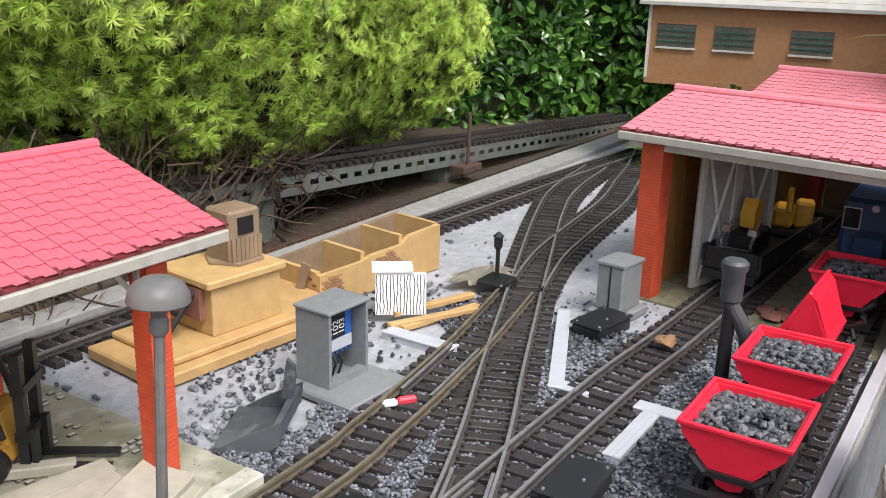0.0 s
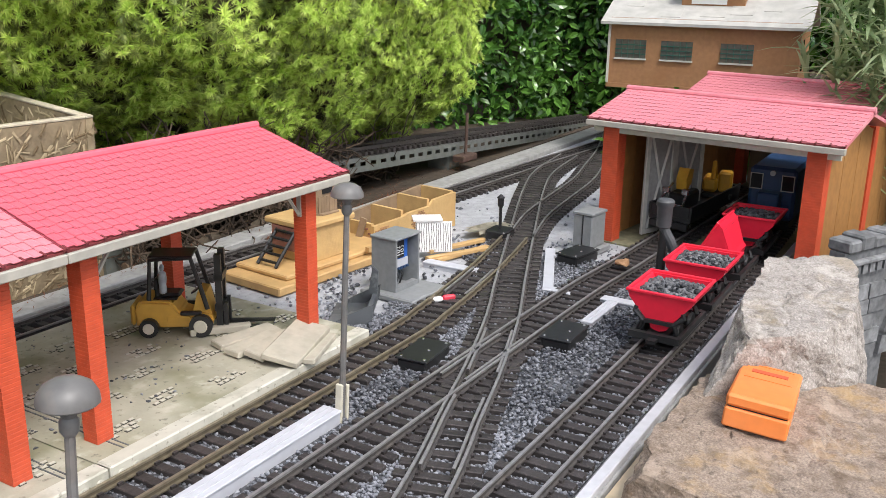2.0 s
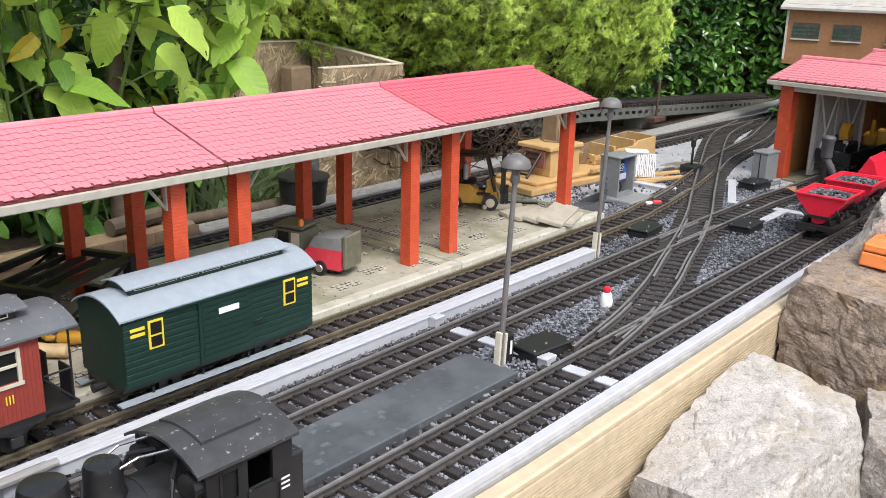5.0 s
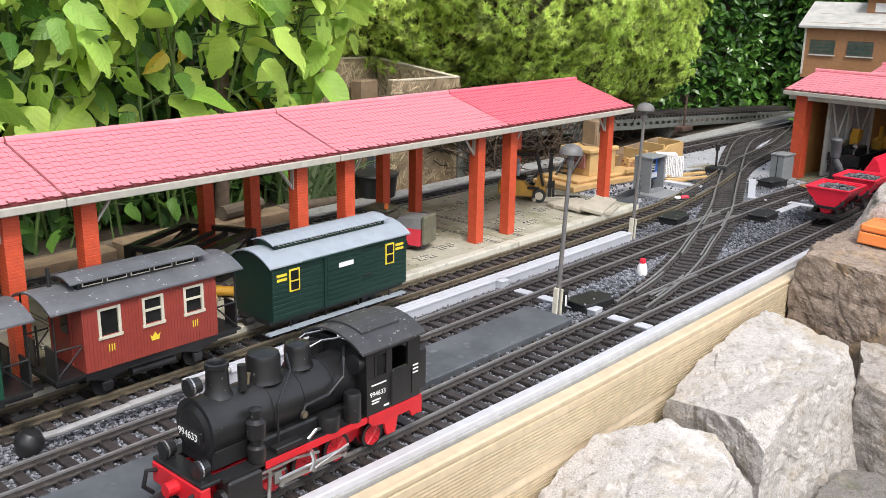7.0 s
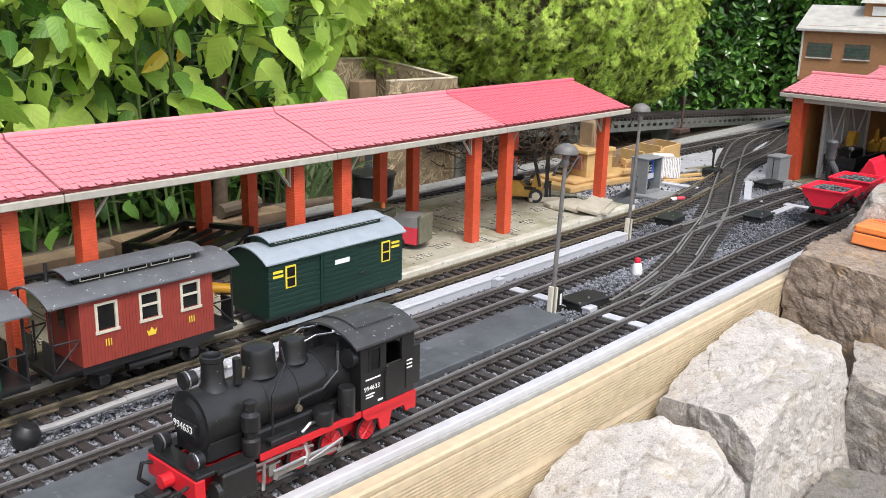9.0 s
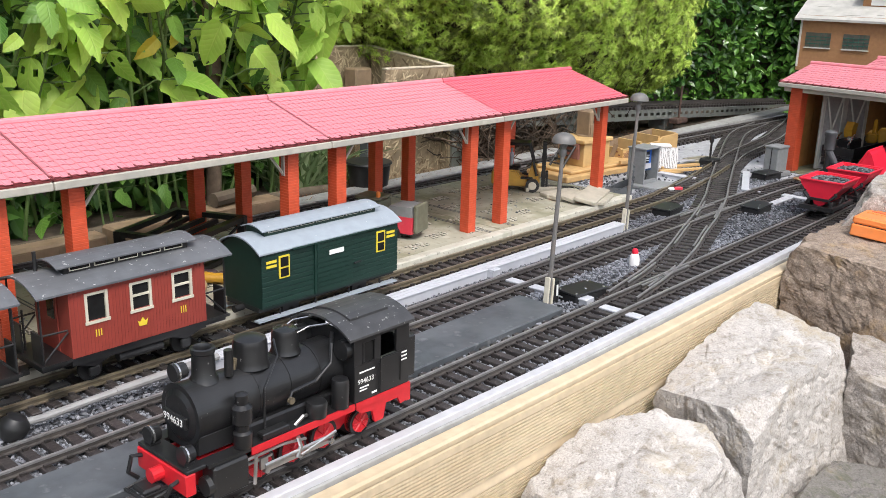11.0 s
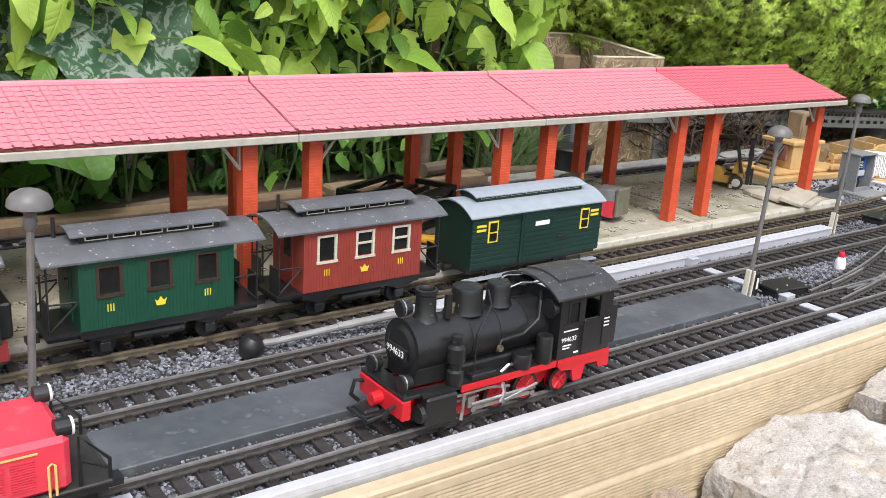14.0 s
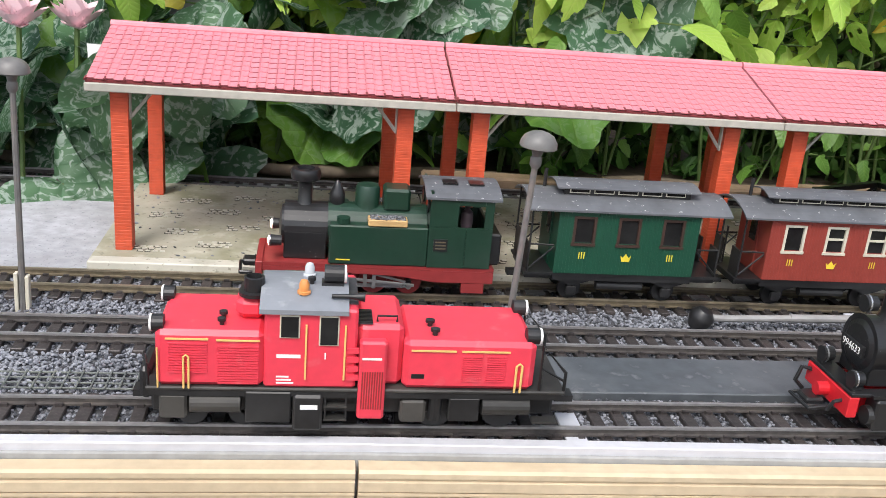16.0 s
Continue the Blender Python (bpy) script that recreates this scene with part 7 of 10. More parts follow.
def headlamp(th, x, y, z, r, material, ln=0.012):
    h = part("headlamp", cyl(bmesh.new(), (x, y, z), (x - ln, y, z), r * 0.85, r, 16), M["black"], th)
    part("lamp_ring", cyl(bmesh.new(), (x - ln - 0.0001, y, z), (x - ln - 0.0016, y, z), r * 1.05, r * 1.05, 16), M["silver"], h)
    part("lamp_glass", lathe(bmesh.new(), [(r * 0.9, 0), (r * 0.6, 0.0012), (0.0005, 0.0018)], 14, pose(x - ln - 0.0018, y, z, 0, -90, 0)), material, h, smooth=True)


def rods(th, s, wheels, r, y, z, material):
    a = [(wheels[0], s * y, z), (wheels[-1], s * y, z)]
    part("side_rod", nb(min(wheels), max(wheels), s * y - 0.001, s * y + 0.001, z - 0.002, z + 0.002), material, th)
    for x in wheels:
        part("crank_pin", cyl(bmesh.new(), (x, s * y - s * 0.002, z), (x, s * y + s * 0.003, z), 0.0035, 0.003, 10), material, th)


def green_tank_loco(x):
    """x: the front end of the buffer beam; the loco points to -x."""
    th = thing("steam_tank_loco", pose(x, Y3, 0), "dark green tank locomotive with black smokebox and red frame", "locomotive")
    G, K, R = M["locogreen"], M["blackmetal"], M["redbrown"]
    part("buffer_beam", nb(0.0, 0.008, -0.040, 0.040, 0.022, 0.040, bevel=0.001), R, th)
    part("footplate", nb(0.0082, 0.268, -0.041, 0.041, 0.036, 0.040), R, th)
    fr = bmesh.new()
    for s in (-1, 1):
        prism(fr, [(0.060, 0.012), (0.175, 0.012), (0.185, 0.022), (0.268, 0.024), (0.268, 0.0358), (0.060, 0.0358)], s * 0.019 - 0.0015, s * 0.019 + 0.0015, "y")
    part("frame", fr, R, th)
    for s in (-1, 1):
        part("valance", prism(bmesh.new(), [(0.0082, 0.030), (0.100, 0.030), (0.160, 0.028), (0.200, 0.022), (0.268, 0.022), (0.268, 0.0358), (0.0082, 0.0358)], s * 0.0405 - 0.001, s * 0.0405 + 0.001, "y"), R, th)
    bm = cyl(bmesh.new(), (0.030, 0, 0.072), (0.078, 0, 0.072), 0.0275, 0.0275, 28)
    part("smokebox", bm, K, th, smooth=False)
    part("smokebox_door", lathe(bmesh.new(), [(0.0235, 0), (0.0225, 0.003), (0.012, 0.0055), (0.001, 0.006)], 24, pose(0.0299, 0, 0.072, 0, -90, 0)), K, th)
    part("smokebox_saddle", nb(0.030, 0.077, -0.0275, 0.0275, 0.0402, 0.072, bevel=0.001), K, th)
    part("boiler", cyl(bmesh.new(), (0.0782, 0, 0.074), (0.190, 0, 0.074), 0.0265, 0.0265, 28), G, th)
    for xx in (0.092, 0.128):
        part("boiler_band", cyl(bmesh.new(), (xx, 0, 0.074), (xx + 0.002, 0, 0.074), 0.0270, 0.0270, 28), G, th)
    part("chimney", lathe(bmesh.new(), [(0.011, 0.096), (0.0080, 0.101), (0.0080, 0.122), (0.0160, 0.126), (0.0172, 0.134), (0.0155, 0.138), (0.010, 0.1385), (0.0095, 0.134)], 18, Matrix.Translation((0.052, 0, 0))), K, th, smooth=True)
    part("bell", lathe(bmesh.new(), [(0.0085, 0.098), (0.0090, 0.104), (0.0085, 0.112), (0.0055, 0.118), (0.0045, 0.122), (0.0010, 0.126)], 14, Matrix.Translation((0.088, 0, 0))), K, th, smooth=True)
    part("steam_dome", lathe(bmesh.new(), [(0.0155, 0.094), (0.0140, 0.101), (0.0138, 0.119), (0.0120, 0.1225), (0.002, 0.124)], 20, Matrix.Translation((0.122, 0, 0))), G, th, smooth=True)
    part("sand_box", nb(0.140, 0.170, -0.016, 0.016, 0.096, 0.122, bevel=0.003), G, th)
    for s in (-1, 1):
        part("side_tank", nb(0.080, 0.190, s * 0.034 - 0.008, s * 0.034 + 0.008, 0.0402, 0.086, bevel=0.0015), G, th)
        part("tank_lid", cyl(bmesh.new(), (0.095, s * 0.033, 0.086), (0.095, s * 0.033, 0.093), 0.0075, 0.0075, 14), G, th)
        bun = part("coal_tray", nb(0.122, 0.166, s * 0.034 - 0.009, s * 0.034 + 0.009, 0.0862, 0.094, bevel=0.001), M["tanwood"], th, "light wooden coal tray")
        r = np.random.RandomState(5)
        pts = [(r.uniform(0.125, 0.163), s * 0.034 + r.uniform(-0.0075, 0.0075), 0.0945) for _ in range(160)]
        scatter_stones("coal", pts, r.uniform(0.0022, 0.0045, 160), M["coal"], 7, parent=bun)
        side = part("cab_side", nb(0.1902, 0.262, s * 0.0405 - 0.0015, s * 0.0405 + 0.0015, 0.0402, 0.088), G, th)
        part("cab_pillar", nb(0.1902, 0.222, s * 0.0405 - 0.0015, s * 0.0405 + 0.0015, 0.0882, 0.123), G, th)
        part("cab_pillar", nb(0.252, 0.262, s * 0.0405 - 0.0015, s * 0.0405 + 0.0015, 0.0882, 0.123), G, th)
        part("cab_head", nb(0.2222, 0.2518, s * 0.0405 - 0.0015, s * 0.0405 + 0.0015, 0.114, 0.123), G, th)
        part("cab_door", nb(0.232, 0.252, s * 0.0428 - 0.0006, s * 0.0428 + 0.0006, 0.042, 0.088), G, side)
        pl = part("number_plate", nb(0.196, 0.212, s * 0.0426 - 0.0006, s * 0.0426 + 0.0006, 0.060, 0.074), K, side)
        for q in range(3):
            part("plate_bar", nb(0.198, 0.210, min(s * 0.0433, s * 0.0436), max(s * 0.0433, s * 0.0436), 0.0625 + q * 0.0038, 0.0640 + q * 0.0038), M["brass"], pl)
        part("marking", nb(0.088, 0.104, min(s * 0.0421, s * 0.0425), max(s * 0.0421, s * 0.0425), 0.0455, 0.0470), M["yellowprint"], th)
        part("cylinder", cyl(bmesh.new(), (0.032, s * 0.034, 0.024), (0.066, s * 0.034, 0.024), 0.0105, 0.0105, 16), G, th)
        part("piston_rod", cyl(bmesh.new(), (0.066, s * 0.036, 0.023), (0.105, s * 0.036, 0.022), 0.0016, 0.0016, 6), M["silver"], th)
        part("main_rod", tube(bmesh.new(), [(0.100, s * 0.0375, 0.022), (0.178, s * 0.0385, 0.016)], 0.0020, 6), M["silver"], th)
        part("valve_rod", tube(bmesh.new(), [(0.066, s * 0.0360, 0.030), (0.120, s * 0.0370, 0.031), (0.168, s * 0.0380, 0.020)], 0.0015, 6), M["silver"], th)
        for xx in (0.122, 0.132):
            part("link", nb(xx - 0.002, xx + 0.002, s * 0.0392 - 0.001, s * 0.0392 + 0.001, 0.014, 0.0345), M["silver"], th)
        part("bracket", nb(0.108, 0.1115, s * 0.0385 - 0.001, s * 0.0385 + 0.001, 0.010, 0.0345), R, th)
        rods(th, s, (0.092, 0.132, 0.172), 0.017, 0.0345, 0.0135, M["silver"])
        headlamp(th, 0.028, s * 0.030, 0.062, 0.0066, M["glow"])
        part("step", nb(0.232, 0.258, s * 0.038 - 0.004, s * 0.038 + 0.004, 0.010, 0.0215), R, th)
        part("cab_spectacle", cyl(bmesh.new(), (0.1899, s * 0.022, 0.108), (0.1880, s * 0.022, 0.108), 0.0095, 0.0095, 16), M["darkglass"], th)
    part("cab_front", nb(0.1902, 0.1932, -0.0388, 0.0388, 0.0885, 0.128), G, th)
    part("cab_back", nb(0.259, 0.262, -0.0388, 0.0388, 0.0403, 0.088), G, th)
    part("cab_roof", prism(bmesh.new(), arc_roof(0.0445, 0.1230, 0.0100, 0.0025), 0.184, 0.270), M["coachroof"], th)
    for xx in (0.205, 0.235):
        part("roof_hatch", nb(xx, xx + 0.017, -0.020, -0.002, 0.1318, 0.1335), K, th)
    part("rear_tank", nb(0.2622, 0.276, -0.030, 0.030, 0.0405, 0.078, bevel=0.002), K, th)
    for k in range(3):
        part("wheel_axle", cyl(bmesh.new(), (0.092 + 0.04 * k, -0.030, 0.0165), (0.092 + 0.04 * k, 0.030, 0.0165), 0.004, 0.004, 8), K, th)
    for xx in (0.092, 0.132, 0.172):
        for s in (-1, 1):
            part("wheel", cyl(bmesh.new(), (xx, s * 0.0205, 0.0165), (xx, s * 0.0260, 0.0165), 0.0165, 0.0155, 20), R, th)
    part("front_coupler", nb(-0.016, -0.0002, -0.009, 0.009, 0.022, 0.030, bevel=0.002), K, th)
    part("coupler_loop", tube(bmesh.new(), [(-0.004, -0.018, 0.018), (-0.018, -0.018, 0.018), (-0.020, 0.018, 0.018), (-0.004, 0.018, 0.018)], 0.0022, 6), K, th)
    part("driver_shape", figure(bmesh.new(), Matrix.Diagonal((0.7, 0.7, 0.75, 1))), M["doll_d"], th, at=pose(0.236, -0.016, 0.062), smooth=True)


green_tank_loco(-1.862)


def black_tank_loco(x):
    """x: the front buffer beam; the loco points to -x."""
    th = thing("steam_engine", pose(x, Y1, 0), "black steam locomotive with red frame and silver rods", "locomotive")
    K, R, S = M["blackmetal"], M["frame_red"], M["silver"]
    # front: red beam, platform, lamps, coupler
    part("buffer_beam", nb(0.0, 0.010, -0.038, 0.038, 0.020, 0.040, bevel=0.001), R, th)
    part("front_platform", nb(-0.002, 0.044, -0.038, 0.038, 0.0402, 0.0440, bevel=0.0008), K, th)
    part("buffer", cyl(bmesh.new(), (-0.014, 0, 0.030), (-0.0002, 0, 0.030), 0.0065, 0.0065, 14), R, th)
    part("coupler", nb(-0.026, -0.008, -0.010, 0.010, 0.018, 0.024, bevel=0.002), K, th)
    part("coupler_loop", tube(bmesh.new(), [(-0.004, -0.016, 0.020), (-0.026, -0.016, 0.017), (-0.028, 0.016, 0.017), (-0.004, 0.016, 0.020)], 0.002, 6), K, th)
    part("brake_hose", tube(bmesh.new(), [(-0.001, 0.030, 0.034), (-0.012, 0.032, 0.036), (-0.016, 0.032, 0.022), (-0.008, 0.030, 0.014)], 0.0022, 8), K, th)
    part("brake_hose", tube(bmesh.new(), [(-0.001, -0.026, 0.032), (-0.010, -0.026, 0.030), (-0.014, -0.024, 0.020)], 0.0018, 8), K, th)
    for s in (-1, 1):
        headlamp(th, 0.022, s * 0.026, 0.053, 0.0078, M["lens"], 0.011)
        part("lamp_foot", nb(0.010, 0.020, s * 0.026 - 0.005, s * 0.026 + 0.005, 0.0442, 0.047), K, th)
    headlamp(th, 0.056, 0, 0.116, 0.0080, M["lens"], 0.012)
    # boiler
    cz, cr = 0.0755, 0.0265
    part("smokebox", cyl(bmesh.new(), (0.052, 0, cz), (0.092, 0, cz), cr + 0.001, cr + 0.001, 64), K, th)
    part("smokebox_ring", cyl(bmesh.new(), (0.0495, 0, cz), (0.0519, 0, cz), cr + 0.0022, cr + 0.0022, 64), K, th)
    d = part("smokebox_door", lathe(bmesh.new(), [(0.0248, 0), (0.0245, 0.002), (0.019, 0.0048), (0.010, 0.0062), (0.001, 0.0066)], 28, pose(0.0494, 0, cz, 0, -90, 0)), K, th)
    text_part("994633", 0.0098, M["whiteprint"], d, Matrix.Translation((0, 0, 0)), "number")
    part("number_plate", nb(0.0416, 0.0450, -0.0165, 0.0165, cz - 0.007, cz + 0.004, bevel=0.0006), K, d)
    part("boiler", cyl(bmesh.new(), (0.0922, 0, cz), (0.222, 0, cz), cr, cr, 64), K, th)
    for xx in (0.118, 0.155, 0.192):
        part("boiler_band", cyl(bmesh.new(), (xx, 0, cz), (xx + 0.002, 0, cz), cr + 0.0006, cr + 0.0006, 64), K, th)
    part("saddle", nb(0.050, 0.094, -0.024, 0.024, 0.0442, 0.062, bevel=0.001), K, th)
    part("chimney", lathe(bmesh.new(), [(0.014, 0.100), (0.0105, 0.106), (0.0098, 0.126), (0.0108, 0.127), (0.0108, 0.131), (0.0085, 0.1315), (0.0072, 0.129), (0.0070, 0.112)], 20, Matrix.Translation((0.076, 0, 0))), K, th, smooth=True)
    part("dome", lathe(bmesh.new(), [(0.0180, 0.100), (0.0160, 0.105), (0.0158, 0.122), (0.0145, 0.126), (0.008, 0.1285), (0.0008, 0.129)], 22, Matrix.Translation((0.128, 0, 0))), K, th, smooth=True)
    part("sand_dome", lathe(bmesh.new(), [(0.0150, 0.101), (0.0130, 0.105), (0.0128, 0.120), (0.0115, 0.124), (0.0008, 0.126)], 22, Matrix.Translation((0.170, 0, 0))), K, th, smooth=True)
    part("whistle_pipe", cyl(bmesh.new(), (0.096, -0.010, 0.102), (0.096, -0.010, 0.126), 0.004, 0.004, 10), K, th)
    part("safety_valve", tube(bmesh.new(), [(0.104, -0.006, 0.104), (0.106, -0.006, 0.114)], 0.0022, 8), M["brass"], th)
    for s in (-1, 1):
        part("sand_pipe", tube(bmesh.new(), [(0.150, s * 0.006, 0.120), (0.140, s * 0.024, 0.112), (0.120, s * 0.030, 0.088), (0.118, s * 0.032, 0.050)], 0.0011, 6), K, th)
        part("steam_pipe", tube(bmesh.new(), [(0.220, s * 0.012, 0.110), (0.206, s * 0.026, 0.106), (0.200, s * 0.0315, 0.090), (0.180, s * 0.0320, 0.078), (0.150, s * 0.0320, 0.076), (0.144, s * 0.034, 0.066)], 0.0019, 8), K, th)
        part("hand_rail", tube(bmesh.new(), [(0.175, s * 0.010, 0.120), (0.190, s * 0.012, 0.124), (0.222, s * 0.014, 0.120)], 0.0009, 5), S, th)
        part("running_plate", nb(0.0442, 0.300, s * 0.034 - 0.0075, s * 0.034 + 0.0075, 0.0405, 0.0435), K, th)
        part("frame_stripe", nb(0.094, 0.222, s * 0.0417 - 0.0008, s * 0.0417 + 0.0008, 0.0370, 0.0436), R, th, "bright red running board edge")
        part("frame_plate", prism(bmesh.new(), [(0.010, 0.018), (0.044, 0.018), (0.060, 0.010), (0.222, 0.010), (0.236, 0.020), (0.300, 0.022), (0.300, 0.040), (0.010, 0.040)], s * 0.0190 - 0.0015, s * 0.0190 + 0.0015, "y"), R, th)
        part("cylinder_block", nb(0.052, 0.088, s * 0.035 - 0.010, s * 0.035 + 0.010, 0.010, 0.0402, bevel=0.002), K, th)
        part("cylinder_cover", cyl(bmesh.new(), (0.046, s * 0.035, 0.022), (0.0519, s * 0.035, 0.022), 0.0085, 0.0095, 16), K, th)
        # rods
        part("slide_bar", nb(0.0885, 0.118, s * 0.039 - 0.0012, s * 0.039 + 0.0012, 0.0265, 0.0285), S, th)
        part("crosshead", nb(0.104, 0.112, s * 0.0405 - 0.0015, s * 0.0405 + 0.0015, 0.018, 0.029), S, th)
        part("combination_lever", tube(bmesh.new(), [(0.098, s * 0.0425, 0.034), (0.096, s * 0.0425, 0.008)], 0.0018, 6), S, th)
        part("main_rod", tube(bmesh.new(), [(0.108, s * 0.0425, 0.021), (0.192, s * 0.0430, 0.0225)], 0.0020, 6), S, th)
        part("valve_rod", tube(bmesh.new(), [(0.090, s * 0.0405, 0.033), (0.130, s * 0.0410, 0.034), (0.158, s * 0.0415, 0.030)], 0.0015, 6), S, th)
        part("eccentric_rod", tube(bmesh.new(), [(0.150, s * 0.0440, 0.017), (0.194, s * 0.0445, 0.026)], 0.0015, 6), S, th)
        part("expansion_link", tube(bmesh.new(), [(0.146, s * 0.0435, 0.016), (0.150, s * 0.0435, 0.026), (0.147, s * 0.0435, 0.036)], 0.0022, 6), S, th)
        rods(th, s, (0.112, 0.152, 0.192), 0.016, 0.0385, 0.0145, S)
        for xx in (0.112, 0.152, 0.192, 0.242):
            rr = 0.0165 if xx < 0.2 else 0.0135
            w = part("wheel", cyl(bmesh.new(), (xx, s * 0.0210, rr), (xx, s * 0.0260, rr), rr, rr, 24, caps=True), R, th)
            part("tyre", lathe(bmesh.new(), [(rr * 0.84, 0), (rr * 1.0, 0), (rr * 1.0, 0.0062), (rr * 0.84, 0.0062)], 24, pose(xx, s * 0.0232 if s > 0 else -0.0294, rr, -90, 0, 0) if s > 0 else pose(xx, -0.0294, rr, -90, 0, 0)), K, w)
            part("wheel_face", cyl(bmesh.new(), (xx, s * 0.0262, rr), (xx, s * 0.0300, rr), rr * 0.80, rr * 0.78, 20), R, w)
            for q in range(8):
                a = q * math.pi / 4
                part("spoke", tube(bmesh.new(), [(xx, s * 0.0302, rr), (xx + rr * 0.78 * math.cos(a), s * 0.0302, rr + rr * 0.78 * math.sin(a))], 0.0010, 4), R, w)
        # cab
        side = part("cab_side", nb(0.222, 0.300, s * 0.0405 - 0.0015, s * 0.0405 + 0.0015, 0.0437, 0.082), K, th)
        part("cab_pillar", nb(0.222, 0.234, s * 0.0405 - 0.0015, s * 0.0405 + 0.0015, 0.0822, 0.112), K, th)
        part("cab_pillar", nb(0.250, 0.258, s * 0.0405 - 0.0015, s * 0.0405 + 0.0015, 0.0822, 0.112), K, th)
        part("cab_pillar", nb(0.282, 0.300, s * 0.0405 - 0.0015, s * 0.0405 + 0.0015, 0.0822, 0.112), K, th)
        part("cab_head", nb(0.2342, 0.2498, s * 0.0405 - 0.0015, s * 0.0405 + 0.0015, 0.1035, 0.112), K, th)
        part("cab_head", nb(0.2582, 0.2818, s * 0.0405 - 0.0015, s * 0.0405 + 0.0015, 0.1060, 0.112), K, th)
        part("window_frame", nb(0.2330, 0.2350, s * 0.0422 - 0.0006, s * 0.0422 + 0.0006, 0.082, 0.104), K, side)
        part("window_frame", nb(0.2490, 0.2508, s * 0.0422 - 0.0006, s * 0.0422 + 0.0006, 0.082, 0.104), K, side)
        part("pane", nb(0.2352, 0.2488, s * 0.0400 - 0.0004, s * 0.0400 + 0.0004, 0.082, 0.1032), M["darkglass"], side)
        part("cab_door", nb(0.258, 0.283, s * 0.0426 - 0.0006, s * 0.0426 + 0.0006, 0.045, 0.081), K, side)
        part("grab_rail", tube(bmesh.new(), [(0.255, s * 0.0438, 0.050), (0.255, s * 0.0438, 0.078)], 0.0008, 5), K, side)
        part("grab_rail", tube(bmesh.new(), [(0.286, s * 0.0438, 0.050), (0.286, s * 0.0438, 0.078)], 0.0008, 5), K, side)
        text_part("994633", 0.0072, M["whiteprint"], side, pose(0.2375, s * 0.0423, 0.0645, 90, 0, 0 if s < 0 else 180), "number")
        for q, (a, b) in enumerate(((0.229, 0.249), (0.229, 0.241), (0.229, 0.239))):
            zz = (0.0735, 0.0575, 0.0545)[q]
            part("marking", nb(a, b, s * 0.0423 - 0.0002, s * 0.0423 + 0.0002, zz, zz + 0.0014), M["whiteprint"], side)
        for q in range(3):
            part("marking", nb(0.289, 0.297, s * 0.0423 - 0.0002, s * 0.0423 + 0.0002, 0.070 + q * 0.004, 0.0715 + q * 0.004), M["whiteprint"], side)
        part("marking", nb(0.246, 0.253, s * 0.0423 - 0.0002, s * 0.0423 + 0.0002, 0.0475, 0.0495), M["whiteprint"], side)
        part("rear_bracket", prism(bmesh.new(), [(0.225, 0.0368), (0.300, 0.0368), (0.302, 0.024), (0.290, 0.022), (0.286, 0.030), (0.268, 0.030), (0.264, 0.014), (0.252, 0.014), (0.248, 0.028), (0.232, 0.030)], s * 0.0395 - 0.0015, s * 0.0395 + 0.0015, "y"), R, th)
        part("cab_stripe", nb(0.224, 0.302, s * 0.0417 - 0.0009, s * 0.0417 + 0.0009, 0.0369, 0.0434), R, th)
        part("spectacle", lathe(bmesh.new(), [(0.0085, 0), (0.0100, 0.0), (0.0100, 0.007), (0.0085, 0.007)], 18, pose(0.2215, s * 0.030, 0.098, 0, -90, 0)), K, th)
    # pump and tanks on the running plates
    part("air_pump", lathe(bmesh.new(), [(0.0075, 0.044), (0.0085, 0.048), (0.0085, 0.058), (0.0060, 0.060), (0.0060, 0.066), (0.0090, 0.068), (0.0090, 0.082), (0.0050, 0.085), (0.0060, 0.090), (0.0060, 0.094), (0.002, 0.096)], 14, Matrix.Translation((0.090, -0.035, 0))), K, th, smooth=True)
    part("oil_can", lathe(bmesh.new(), [(0.0085, 0.0437), (0.0088, 0.070), (0.0078, 0.073), (0.001, 0.0735)], 16, Matrix.Translation((0.208, -0.036, 0))), K, th, smooth=True)
    part("lubricator", lathe(bmesh.new(), [(0.0095, 0.0437), (0.0105, 0.056), (0.0095, 0.059), (0.001, 0.0595)], 16, Matrix.Translation((0.178, -0.035, 0))), K, th, smooth=True)
    part("tool_box", nb(0.110, 0.140, -0.040, -0.030, 0.0437, 0.050, bevel=0.001), K, th)
    part("lever", tube(bmesh.new(), [(0.150, -0.036, 0.044), (0.160, -0.036, 0.050), (0.166, -0.034, 0.048)], 0.0018, 6), S, th)
    part("gauge", cyl(bmesh.new(), (0.146, -0.0345, 0.070), (0.146, -0.0375, 0.070), 0.0034, 0.0034, 12), M["brass"], th)
    # Added filler block that hides the red frames below the boiler.
    part("ash_pan", nb(0.094, 0.222, -0.0262, 0.0262, 0.034, 0.056, bevel=0.002), K, th)
    part("cab_front", nb(0.2222, 0.2252, -0.0388, 0.0388, 0.0437, 0.114), K, th)
    part("cab_back", nb(0.297, 0.300, -0.0388, 0.0388, 0.0437, 0.080), K, th)
    part("coal_box", nb(0.3002, 0.318, -0.036, 0.036, 0.044, 0.090, bevel=0.002), K, th)
    part("cab_floor", nb(0.2254, 0.2968, -0.0388, 0.0388, 0.0437, 0.048), K, th)
    part("cab_roof", prism(bmesh.new(), arc_roof(0.0445, 0.1120, 0.0140, 0.0025), 0.214, 0.306), M["cab_grey"], th)
    part("roof_hatch", prism(bmesh.new(), arc_roof(0.025, 0.1240, 0.0040, 0.004, 6), 0.232, 0.286), M["cab_grey"], th)
